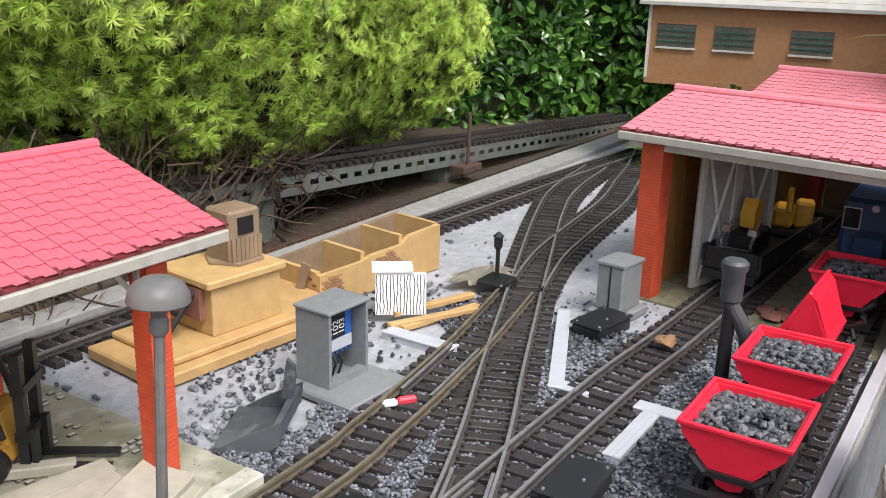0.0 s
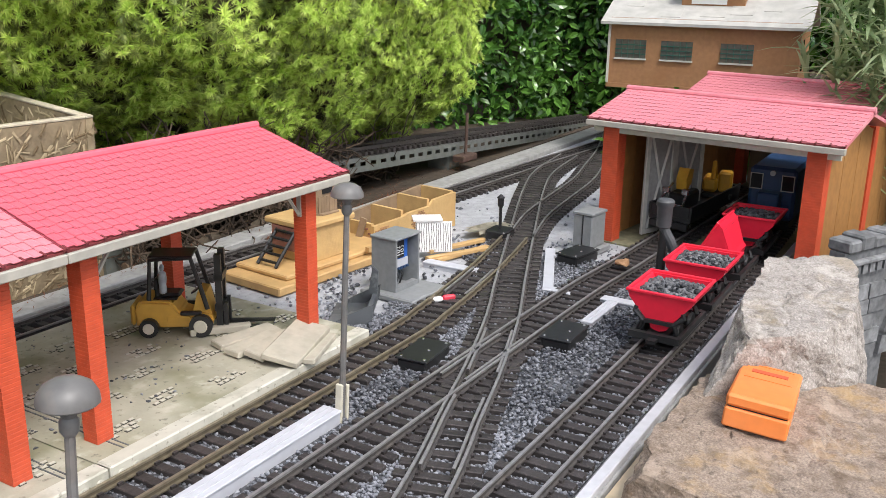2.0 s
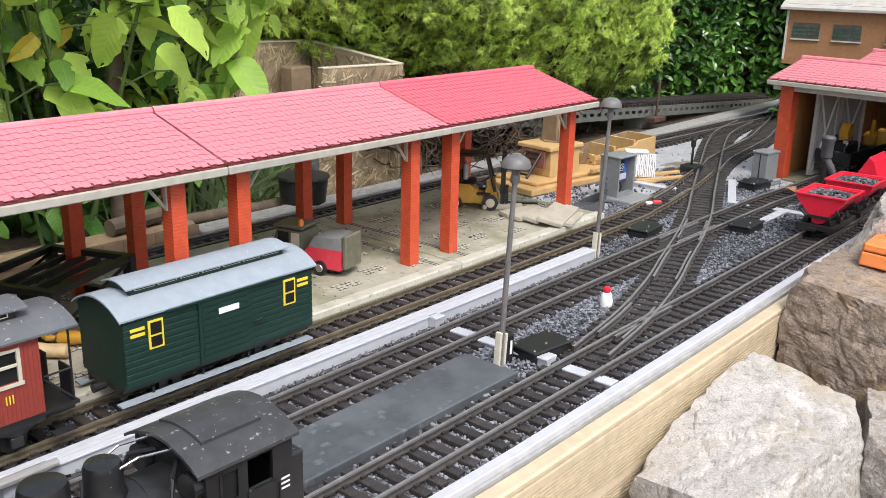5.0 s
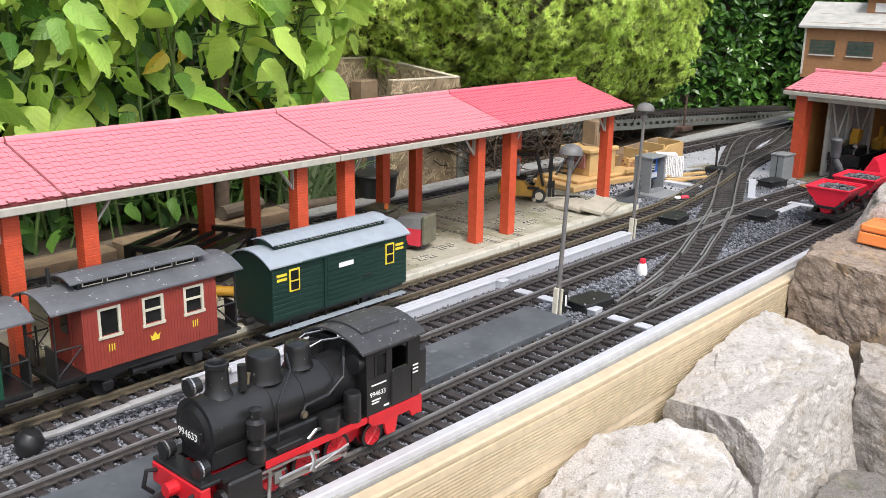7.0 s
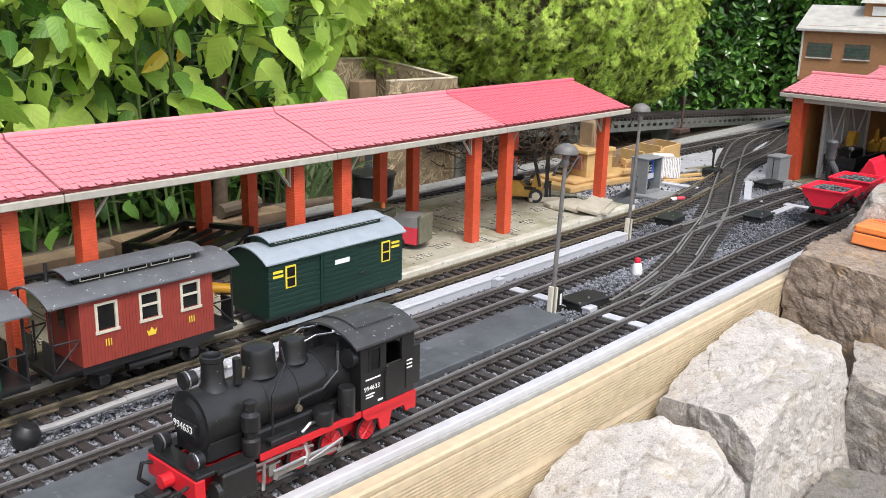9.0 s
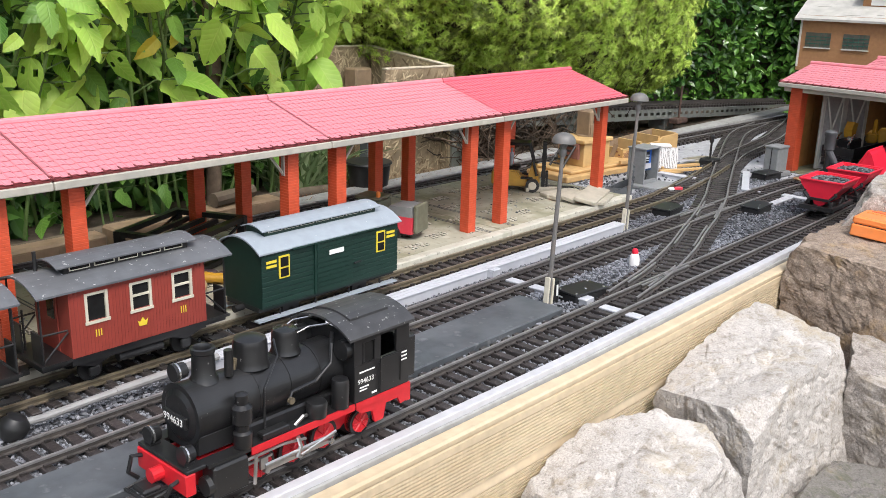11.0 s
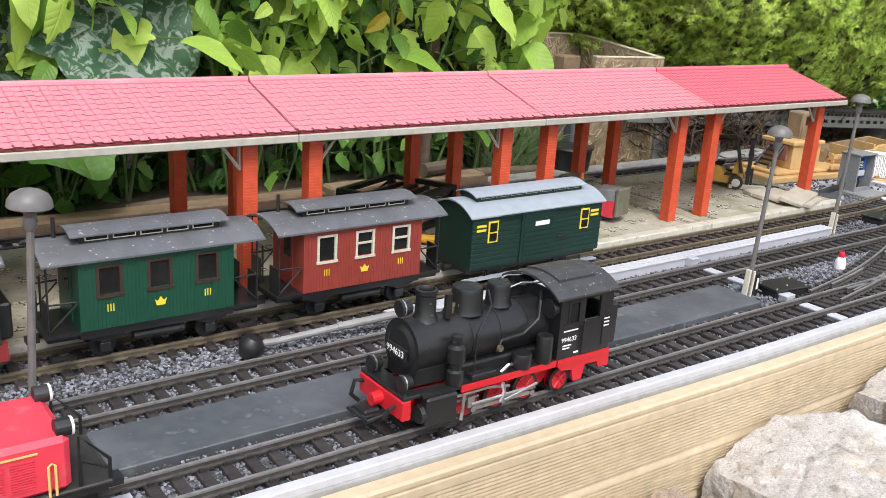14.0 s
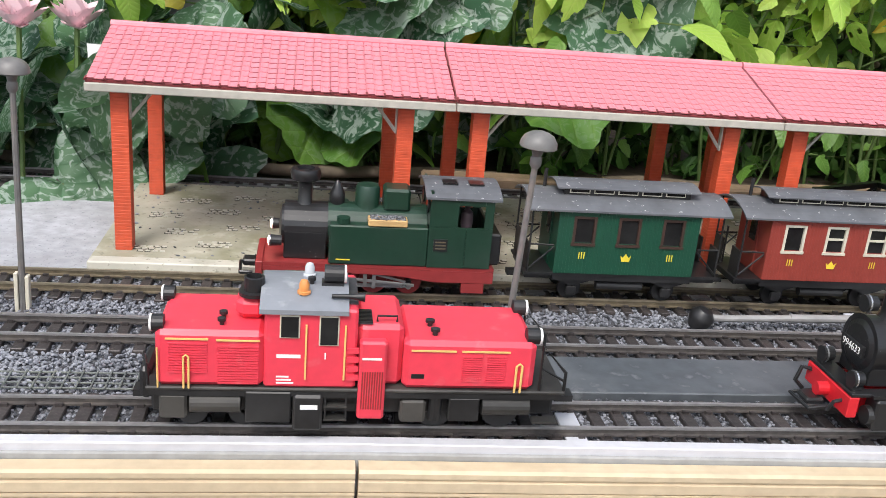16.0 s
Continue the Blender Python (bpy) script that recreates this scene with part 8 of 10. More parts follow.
    part("rear_beam", nb(0.302, 0.308, -0.038, 0.038, 0.020, 0.038), R, th)
    num = [o for o in th.children_recursive if o.name.split(".")[0] == "number"]
    for o in num:
        if o.parent == d:
            o.matrix_basis = pose(0.0414, 0.001, cz - 0.002, 90, 0, -90)
    # the front end is short: boiler and cab sit close behind the beam
    def along(v):
        return v if v < 0 else (v * 0.38 if v < 0.05 else 0.019 + (v - 0.05) * 0.952)
    for o in th.children_recursive:
        if o.matrix_basis != Matrix.Identity(4):
            o.location.x = along(o.location.x)
            continue
        xs = [v.co.x for v in o.data.vertices]
        mid = (min(xs) + max(xs)) / 2
        rigid = max(xs) - min(xs) < 0.036 and o.name.split(".")[0] not in ("front_platform", "frame_plate")
        for v in o.data.vertices:
            v.co.x = v.co.x + along(mid) - mid if rigid else along(v.co.x)
    for o in d.children:
        if o.name.startswith("number_plate"):
            for v in o.data.vertices:
                v.co.x -= 0.0028
        else:
            o.location.x = 0.0118
    return th


black_tank_loco(-1.320)


def red_diesel(x):
    """x: the left end; the long hood points to +x."""
    th = thing("diesel_shunter", pose(x, Y1, 0), "bright red two-part diesel shunter with grey cab roof", "locomotive")
    R, K, Y = M["loco_red"], M["black"], M["gold_print"]
    w = 0.040
    part("frame", nb(0.004, 0.318, -0.027, 0.027, 0.014, 0.038, bevel=0.002), K, th)
    part("deck", nb(0.002, 0.323, -0.041, 0.041, 0.0402, 0.0435, bevel=0.001), M["grimy"], th)
    running_gear(th, (0.036, 0.078, 0.232, 0.280), r=0.0135)
    for s in (-1, 1):
        part("air_tank", cyl(bmesh.new(), (0.036, s * 0.034, 0.027), (0.076, s * 0.034, 0.027), 0.0085, 0.0085, 18), M["grimy"], th)
        part("axle_box", nb(0.012, 0.034, s * 0.034 - 0.006, s * 0.034 + 0.006, 0.014, 0.036, bevel=0.002), M["grimy"], th)
        part("battery_box", nb(0.080, 0.1165, s * 0.035 - 0.0065, s * 0.035 + 0.0065, 0.012, 0.0400, bevel=0.001), K, th)
        for z in (0.014, 0.026):
            part("cab_step", nb(0.143, 0.162, s * 0.036 - 0.005, s * 0.036 + 0.005, z, z + 0.0016), M["grimy"], th)
        for xx in (0.1435, 0.1605):
            part("step_hanger", nb(xx, xx + 0.0014, s * 0.0395 - 0.0012, s * 0.0395 + 0.0012, 0.0140, 0.0400), K, th)
        part("spring_box", nb(0.206, 0.224, s * 0.034 - 0.006, s * 0.034 + 0.006, 0.012, 0.0330, bevel=0.002), M["grimy"], th)
        part("brake_cylinder", cyl(bmesh.new(), (0.231, s * 0.035, 0.014), (0.231, s * 0.035, 0.035), 0.0048, 0.0048, 14), K, th)
        part("fuel_tank", nb(0.240, 0.262, s * 0.034 - 0.0065, s * 0.034 + 0.0065, 0.014, 0.0360, bevel=0.001), K, th)
        part("air_tank", cyl(bmesh.new(), (0.264, s * 0.034, 0.027), (0.298, s * 0.034, 0.027), 0.0085, 0.0085, 18), M["grimy"], th)
        part("end_step", nb(0.301, 0.320, s * 0.036 - 0.005, s * 0.036 + 0.005, 0.013, 0.0148), M["grimy"], th)
        part("sill", nb(0.004, 0.320, s * 0.0385 - 0.0015, s * 0.0385 + 0.0015, 0.0352, 0.0401), K, th)
    part("cab_step", nb(0.118, 0.142, -0.0435, -0.0363, 0.006, 0.038, bevel=0.002), K, th)
    part("plate", nb(0.124, 0.138, -0.0441, -0.0437, 0.026, 0.0300), M["whiteprint"], th)
    lh = part("short_hood", nb(0.010, 0.0938, -w, w, 0.0437, 0.092, bevel=0.004), R, th)
    lh2 = part("long_hood", nb(0.206, 0.299, -w, w, 0.0437, 0.087, bevel=0.004), R, th)
    mid = part("middle_hood", nb(0.168, 0.2058, -0.034, 0.034, 0.0437, 0.098, bevel=0.004), R, th)
    cab = part("cab", nb(0.094, 0.1678, -w, w, 0.0437, 0.113, bevel=0.002), R, th)
    part("cab_roof", prism(bmesh.new(), arc_roof(0.043, 0.1132, 0.0085, 0.004), 0.090, 0.160), M["cabroof"], th)
    part("stack_base", nb(0.070, 0.0938, -0.018, 0.012, 0.0921, 0.112, bevel=0.006), R, th)
    st = part("stack", lathe(bmesh.new(), [(0.0125, 0.112), (0.0125, 0.115), (0.0085, 0.1155), (0.0082, 0.127), (0.0065, 0.1275), (0.006, 0.122)], 18, Matrix.Translation((0.084, -0.008, 0))), K, th)
    for s in (-1, 1):
        # windows with pale rubber frames
        for a, b in ((0.106, 0.122), (0.137, 0.153)):
            f = part("window_frame", nb(a, b, s * (w + 0.0006) - 0.0006, s * (w + 0.0006) + 0.0006, 0.088 if a < 0.13 else 0.082, 0.108, bevel=0.0005), M["cream"], cab)
            part("pane", nb(a + 0.0012, b - 0.0012, s * (w + 0.0015) - 0.0002, s * (w + 0.0015) + 0.0002, 0.0892 if a < 0.13 else 0.0832, 0.1068), M["darkglass"], f)
        for xx, z0, z1 in ((0.127, 0.052, 0.100), (0.158, 0.052, 0.100)):
            part("grab_rail", nb(xx - 0.0007, xx + 0.0007, s * (w + 0.0010) - 0.0008, s * (w + 0.0010) + 0.0008, z0, z1), Y, cab)
        part("number", nb(0.142, 0.1432, s * (w + 0.0003) - 0.0002, s * (w + 0.0003) + 0.0002, 0.070, 0.0755), M["whiteprint"], cab)
        part("lettering_bar", nb(0.104, 0.123, s * (w + 0.0003) - 0.0002, s * (w + 0.0003) + 0.0002, 0.0705, 0.0735), M["whiteprint"], cab)
        for q in range(3):
            part("lettering_bar", nb(0.104, 0.118 - 0.002 * q, s * (w + 0.0003) - 0.0002, s * (w + 0.0003) + 0.0002, 0.0475 + q * 0.0028, 0.0488 + q * 0.0028), M["whiteprint"], cab)
        for hood, x0, x1, z0, z1, n in ((lh, 0.020, 0.050, 0.056, 0.083, 12), (lh, 0.058, 0.090, 0.047, 0.081, 15), (lh2, 0.247, 0.261, 0.052, 0.076, 12), (lh2, 0.264, 0.278, 0.052, 0.076, 12)):
            for k in range(n):
                zz = z0 + (z1 - z0) * k / n
                part("louvre", nb(x0, x1, s * (w + 0.0004) - 0.0006, s * (w + 0.0004) + 0.0006, zz, zz + (z1 - z0) / n * 0.6), R, hood)
        for hood, x0, x1, z in ((lh, 0.018, 0.051, 0.0848), (lh, 0.057, 0.091, 0.0842), (lh2, 0.211, 0.242, 0.0785), (lh2, 0.246, 0.280, 0.0785)):
            part("trim_strip", nb(x0, x1, s * (w + 0.0006) - 0.0005, s * (w + 0.0006) + 0.0005, z, z + 0.0013), Y, hood)
        for hood, xx, top in ((lh, 0.034, 0.073), (lh2, 0.287, 0.070)):
            part("hand_rail", tube(bmesh.new(), [(xx - 0.002, s * (w + 0.003), 0.0437), (xx - 0.002, s * (w + 0.003), top - 0.002), (xx, s * (w + 0.003), top), (xx + 0.002, s * (w + 0.003), top - 0.002), (xx + 0.002, s * (w + 0.003), 0.0437)], 0.0009, 6), Y, hood)
        part("corner_rail", tube(bmesh.new(), [(0.012, s * (w + 0.002), 0.0437), (0.012, s * (w + 0.002), 0.078)], 0.0008, 6), Y, lh)
        # radiator grille box
        a, b = sorted((s * 0.0342, s * 0.0455))
        g = part("radiator_box", nb(0.170, 0.192, a, b, 0.018, 0.088, bevel=0.002), R, th)
        for k in range(9):
            part("grille_slot", nb(0.1725 + k * 0.0020, 0.1735 + k * 0.0020, s * 0.0457 - 0.0003, s * 0.0457 + 0.0003, 0.028, 0.062), M["redbrown"], g)
        part("lettering_bar", nb(0.172, 0.188, s * 0.0457 - 0.0002, s * 0.0457 + 0.0002, 0.0725, 0.0742), M["whiteprint"], g)
        for z in (0.052, 0.060, 0.068, 0.076):
            part("ladder_rung", nb(0.160, 0.1695, s * 0.0408 - 0.0012, s * 0.0408 + 0.0012, z, z + 0.0045), R, th)
        part("maker_plate", nb(0.212, 0.221, s * (w + 0.0003) - 0.0002, s * (w + 0.0003) + 0.0002, 0.054, 0.058), K, lh2)
        # end railings
        part("end_rail", tube(bmesh.new(), [(0.304, s * 0.038, 0.0437), (0.304, s * 0.038, 0.084), (0.322, s * 0.038, 0.060), (0.322, s * 0.038, 0.0437)], 0.0013, 6), K, th)
        part("end_rail", tube(bmesh.new(), [(0.304, s * 0.038, 0.064), (0.322, s * 0.038, 0.052)], 0.0011, 6), K, th)
        part("end_rail", tube(bmesh.new(), [(0.004, s * 0.038, 0.0437), (0.003, s * 0.038, 0.062), (-0.002, s * 0.020, 0.062)], 0.0012, 6), K, th)
        for x0, e in ((0.008, -1), (0.300, 1)):
            lamp = part("headlamp", cyl(bmesh.new(), (x0 + e * 0.001, s * 0.030, 0.090 if e > 0 else 0.0945), (x0 + e * 0.010 - e * 0.018, s * 0.030, 0.090 if e > 0 else 0.0945), 0.0068, 0.0068, 16), K, th)
            part("lens", cyl(bmesh.new(), (x0 + e * 0.0012, s * 0.030, 0.090 if e > 0 else 0.0945), (x0 + e * 0.0028, s * 0.030, 0.090 if e > 0 else 0.0945), 0.0072, 0.0068, 16), M["whiteprint"], lamp)
    grid = part("roof_grille", nb(0.1605, 0.1678, -0.028, 0.028, 0.1131, 0.1145), M["rubber"], th)
    gp = part("walkway_grille", nb(0.1682, 0.180, -0.0325, -0.006, 0.0981, 0.0992), M["rubber"], th)
    for k in range(10):
        part("grille_bar", nb(0.1684, 0.1798, -0.0320 + k * 0.0027, -0.0308 + k * 0.0027, 0.09921, 0.1002), M["black"], gp)
    part("top_rail", tube(bmesh.new(), [(0.184, -0.026, 0.098), (0.184, -0.026, 0.103), (0.200, -0.026, 0.103), (0.200, -0.026, 0.098)], 0.0010, 6), K, th)
    for x0, y0, m in ((0.128, 0.014, M["lens"]), (0.124, -0.022, M["amber"])):
        b = part("beacon", lathe(bmesh.new(), [(0.0055, 0), (0.0055, 0.002), (0.0042, 0.0025), (0.0042, 0.008), (0.0028, 0.011), (0.0005, 0.012)], 14, Matrix.Translation((x0, y0, 0.1205 if y0 > 0 else 0.1195))), m, th, smooth=True)
    rl = part("roof_lamp", cyl(bmesh.new(), (0.140, -0.004, 0.130), (0.156, -0.004, 0.130), 0.0075, 0.0075, 16), K, th)
    part("lens", cyl(bmesh.new(), (0.1562, -0.004, 0.130), (0.158, -0.004, 0.130), 0.0078, 0.0072, 16), M["whiteprint"], rl)
    part("lamp_foot", nb(0.138, 0.156, -0.010, 0.002, 0.1212, 0.1235), K, th)
    part("horn", lathe(bmesh.new(), [(0.0018, 0), (0.0020, 0.016), (0.0040, 0.026), (0.0042, 0.0265)], 12, pose(0.146, -0.030, 0.1208, 0, 90, 0)), K, th, smooth=True)
    for x0, y0, z in ((0.060, -0.012, 0.092), (0.060, -0.026, 0.092), (0.226, -0.008, 0.087), (0.228, -0.026, 0.087), (0.130, -0.006, 0.1212)):
        part("filler_cap", lathe(bmesh.new(), [(0.0018, 0), (0.0018, 0.003), (0.0034, 0.0035), (0.0034, 0.006), (0.001, 0.007)], 12, Matrix.Translation((x0, y0, z))), K, th)
    part("coupler", nb(-0.014, 0.001, -0.007, 0.007, 0.016, 0.022), K, th)
    part("coupler", nb(0.324, 0.338, -0.007, 0.007, 0.016, 0.022), K, th)
    part("front_gear", nb(-0.006, 0.0035, -0.022, 0.022, 0.022, 0.050, bevel=0.003), K, th)
    # the rear hood is longer than the front one
    for o in th.children_recursive:
        for v in o.data.vertices:
            if v.co.x > 0.206:
                v.co.x = 0.206 + (v.co.x - 0.206) * 1.19


red_diesel(-1.930)


# ---- ballast ----
def ballast_points(rng, n, x0, x1, y0, y1, keep):
    out = []
    while len(out) < n:
        x, y = rng.uniform(x0, x1), rng.uniform(y0, y1)
        if keep(x, y):
            out.append((x, y))
    return out


BLOCKED = [(-1.16, -0.195, 0.243, 0.271), (-1.10, -0.655, 0.066, 0.148), (-1.575, -1.12, 0.068, 0.149), (-0.608, -0.586, 0.05, 0.25),
           (0.213, 0.318, 0.126, 0.144), (0.316, 0.336, 0.05, 0.25), (0.325, 0.347, 0.373, 0.472), (0.41, 0.45, 0.275, 0.312)]


def free_spot(x, y):
    return not any(a <= x <= b and c <= y <= d for a, b, c, d in BLOCKED)


def build_ballast():
    rng = random.Random(11)

    def on_bed(x, y):
        if not free_spot(x, y) or y < -0.023 + slanted(x) + 0.3 * max(0.0, slanted(x)):
            return False
        if y > 0.345 and (x < 0.0 or y > 0.345 + 0.09 * (0.3 + noise.noise(Vector((x * 9, 2.0, 0.5)))) + 0.05):
            return False
        if x > 0.50 + 0.06 * noise.noise(Vector((y * 14, 0.3, 8.0))) and y > 0.20:
            return rng.random() < 0.06
        # bare felt shows in patches
        bare = noise.noise(Vector((x * 5.0, y * 5.0, 3.1)))
        return rng.random() < (0.5 if bare > 0.40 else 1.0)
    xy = ballast_points(rng, 90000, -2.38, 0.62, -0.0215, 0.47, on_bed)
    diag = [q for q, h in spline(LINE_D, 0.02)]

    def under(x, y):
        if min(abs(y - Y1), abs(y - Y2), abs(y - Y3)) < 0.042:
            return True
        return -0.5 < x < 0.44 and min((q.x - x) ** 2 + (q.y - y) ** 2 for q in diag) < 0.042 ** 2
    low = [under(x, y) for x, y in xy]
    pts = [(x, y, BED + (rng.uniform(-0.0008, 0.0022) if u else rng.uniform(0.0, 0.0045))) for (x, y), u in zip(xy, low)]
    sizes = [rng.uniform(0.0030, 0.0058) if u else rng.uniform(0.0032, 0.0062) for u in low]
    ob = scatter_stones("ballast", pts, sizes, M["ballast"], 21)
    tagged(ob, "broken dark grey slate ballast between the sleepers", "ballast", kind="stuff")

    def yard(x, y):
        d = noise.noise(Vector((x * 6, y * 6, 1.0)))
        lim = 0.345 if x > 0.0 else 2
        return y > lim and rng.random() < (0.9 if d > -0.05 else 0.10) * (1.0 if x < 0.36 else 0.35)
    xy = ballast_points(rng, 950, -0.02, 0.52, 0.345, 0.70, yard)
    pts = [(x, y, BED + rng.uniform(0.0, 0.003)) for x, y in xy]
    ob = scatter_stones("yard_stones", pts, [rng.uniform(0.004, 0.010) for _ in pts], M["ballast"], 22)
    tagged(ob, "loose dark stones strewn over the grey felt", "stones", kind="stuff")
    xy = ballast_points(rng, 900, -2.05, -0.005, 0.37, 0.685, lambda x, y: noise.noise(Vector((x * 9, y * 9, 4))) > rng.uniform(-0.5, 0.45))
    pts = [(x, y, 0.0075) for x, y in xy]
    ob = scatter_stones("platform_litter", pts, [rng.uniform(0.002, 0.0075) * rng.random() ** 0.4 for _ in pts], M["ballast"], 23, flat=0.45)
    tagged(ob, "scattered dark crumbs lying on the platform deck", "litter", kind="stuff")
    xy = ballast_points(rng, 120, 0.55, 1.3, 0.2, 0.80, lambda x, y: True)
    ob = scatter_stones("far_stones", [(x, y, BED + 0.001) for x, y in xy], [rng.uniform(0.004, 0.010) for _ in xy], M["ballast"], 24)
    tagged(ob, "a few dark stones on the bare grey bed", "stones", kind="stuff")
    # dark chips under the ballast
    tagged(part("ballast_base", nb(-2.6, 0.47, -0.0218, 0.345, BED - 0.0019, BED + 0.0004), M["chips"]), "packed dark stone chips under the tracks", "ballast base", kind="structure")


build_ballast()


# ---- planting ----
def blade_cloud(name, origins, dirs, lengths, widths, material, parent=None, segs=1, droop=0.0, face=(0.3, 0.2, 1.0)):
    """Thin tapering blades in one mesh, each a loose piece."""
    vs, fs = [], []
    for o, d, ln, w in zip(origins, dirs, lengths, widths):
        side = d.cross(Vector(face)).normalized() * w
        b = len(vs)
        prev = o
        for k in range(segs):
            t = k / segs
            p = o + d * ln * t + Vector((0, 0, -droop * ln * t * t))
            s = side * (1 - 0.6 * t)
            vs += [tuple(p - s), tuple(p + s)]
        tip = o + d * ln + Vector((0, 0, -droop * ln))
        vs.append(tuple(tip))
        for k in range(segs - 1):
            a = b + 2 * k
            fs.append((a, a + 1, a + 3, a + 2))
        a = b + 2 * (segs - 1)
        fs.append((a, a + 1, a + 2))
    return sheet(name, vs, fs, material, parent)


M_add(
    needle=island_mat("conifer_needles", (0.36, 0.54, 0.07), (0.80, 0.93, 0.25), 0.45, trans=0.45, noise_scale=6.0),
    needle_old_shade=island_mat("older_shaded_needles", (0.16, 0.22, 0.05), (0.44, 0.52, 0.14), 0.5, trans=0.35, noise_scale=6.0),
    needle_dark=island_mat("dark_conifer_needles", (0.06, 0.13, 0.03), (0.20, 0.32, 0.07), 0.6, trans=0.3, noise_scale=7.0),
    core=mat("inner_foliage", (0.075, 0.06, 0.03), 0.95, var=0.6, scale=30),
    bark=mat("brown_bark", (0.17, 0.12, 0.085), 0.9, var=0.5, scale=60, bump=0.8),
    twig=island_mat("dry_twigs", (0.022, 0.014, 0.009), (0.10, 0.068, 0.044), 0.85),
    litter=island_mat("dry_needles", (0.10, 0.035, 0.015), (0.28, 0.11, 0.05), 0.85),
    hedge=island_mat("glossy_hedge_leaves", (0.022, 0.075, 0.016), (0.13, 0.29, 0.045), 0.26, trans=0.15, spec=0.7, noise_scale=4.0),
    undergrowth=island_mat("shaded_small_leaves", (0.02, 0.06, 0.015), (0.10, 0.22, 0.04), 0.5, trans=0.15, noise_scale=5.0),
    grass=island_mat("grey_green_blades", (0.20, 0.30, 0.13), (0.54, 0.64, 0.38), 0.5, trans=0.4, noise_scale=5.0),
    stalk=mat("green_stalk", (0.12, 0.19, 0.055), 0.55, var=0.3, scale=60),
)


def leaf_mat(name, dark, light, mottle=0.0, rough=0.42, vein_step=0.014):
    m = bpy.data.materials.new(name)
    m.use_nodes = True
    nt, n = m.node_tree, m.node_tree.nodes
    b = n["Principled BSDF"]
    info, tc = n.new("ShaderNodeObjectInfo"), n.new("ShaderNodeTexCoord")
    mx = n.new("ShaderNodeMix")
    mx.data_type = 'RGBA'
    mx.inputs[6].default_value, mx.inputs[7].default_value = (*dark, 1), (*light, 1)
    nt.links.new(info.outputs["Random"], mx.inputs["Factor"])
    nz = n.new("ShaderNodeTexNoise")
    nz.inputs["Scale"].default_value, nz.inputs["Detail"].default_value = 9.0, 6
    nt.links.new(tc.outputs["Object"], nz.inputs["Vector"])
    sep = n.new("ShaderNodeSeparateXYZ")
    nt.links.new(tc.outputs["Object"], sep.inputs[0])

    def math_node(op, a, b=None, c=None):
        q = n.new("ShaderNodeMath")
        q.operation = op
        for k, v in enumerate((a, b, c)):
            if isinstance(v, (int, float)):
                q.inputs[k].default_value = v
            elif v is not None:
                nt.links.new(v, q.inputs[k])
        return q.outputs[0]
    side = math_node('ABSOLUTE', sep.outputs["Y"])
    run = math_node('MULTIPLY_ADD', side, -0.85, sep.outputs["X"])
    rib = math_node('POWER', math_node('ABSOLUTE', math_node('SINE', math_node('MULTIPLY', run, math.pi / vein_step))), 0.35)
    mid = math_node('MINIMUM', math_node('MULTIPLY', side, 420.0 * 0.014 / vein_step), 1.0)
    relief = math_node('MULTIPLY', rib, mid)
    hs = n.new("ShaderNodeHueSaturation")
    mr = n.new("ShaderNodeMapRange")
    mr.inputs["From Min"].default_value, mr.inputs["From Max"].default_value = 0.3, 0.7
    mr.inputs["To Min"].default_value, mr.inputs["To Max"].default_value = 0.75, 1.2
    nt.links.new(nz.outputs["Fac"], mr.inputs["Value"])
    nt.links.new(mr.outputs["Result"], hs.inputs["Value"])
    nt.links.new(mx.outputs[2], hs.inputs["Color"])
    vm = n.new("ShaderNodeMix")
    vm.data_type = 'RGBA'
    nt.links.new(math_node('MULTIPLY_ADD', relief, -0.24, 0.23), vm.inputs["Factor"])
    nt.links.new(hs.outputs["Color"], vm.inputs[6])
    vm.inputs[7].default_value = (min(light[0] * 1.35, 0.7), min(light[1] * 1.25, 0.75), light[2] * 1.6, 1)
    col = vm.outputs[2]
    if mottle:
        mm = n.new("ShaderNodeMix")
        mm.data_type = 'RGBA'
        ed = n.new("ShaderNodeMapRange")
        ed.inputs["From Min"].default_value, ed.inputs["From Max"].default_value = 0.50, 0.585
        ed.inputs["To Max"].default_value = mottle
        n2 = n.new("ShaderNodeTexNoise")
        n2.inputs["Scale"].default_value, n2.inputs["Detail"].default_value, n2.inputs["Distortion"].default_value = 34.0, 8, 2.2
        nt.links.new(tc.outputs["Object"], n2.inputs["Vector"])
        nt.links.new(n2.outputs["Fac"], ed.inputs["Value"])
        nt.links.new(ed.outputs["Result"], mm.inputs["Factor"])
        nt.links.new(col, mm.inputs[6])
        mm.inputs[7].default_value = (0.40, 0.49, 0.42, 1)
        col = mm.outputs[2]
    nt.links.new(col, b.inputs["Base Color"])
    b.inputs["Roughness"].default_value = rough
    bp = n.new("ShaderNodeBump")
    bp.inputs["Strength"].default_value, bp.inputs["Distance"].default_value = 0.35, vein_step * 0.2
    nt.links.new(relief, bp.inputs["Height"])
    nt.links.new(bp.outputs["Normal"], b.inputs["Normal"])
    tr = n.new("ShaderNodeBsdfTranslucent")
    nt.links.new(col, tr.inputs["Color"])
    ms = n.new("ShaderNodeMixShader")
    ms.inputs[0].default_value = 0.38
    nt.links.new(b.outputs[0], ms.inputs[1])
    nt.links.new(tr.outputs[0], ms.inputs[2])
    nt.links.new(ms.outputs[0], n["Material Output"].inputs["Surface"])
    return m


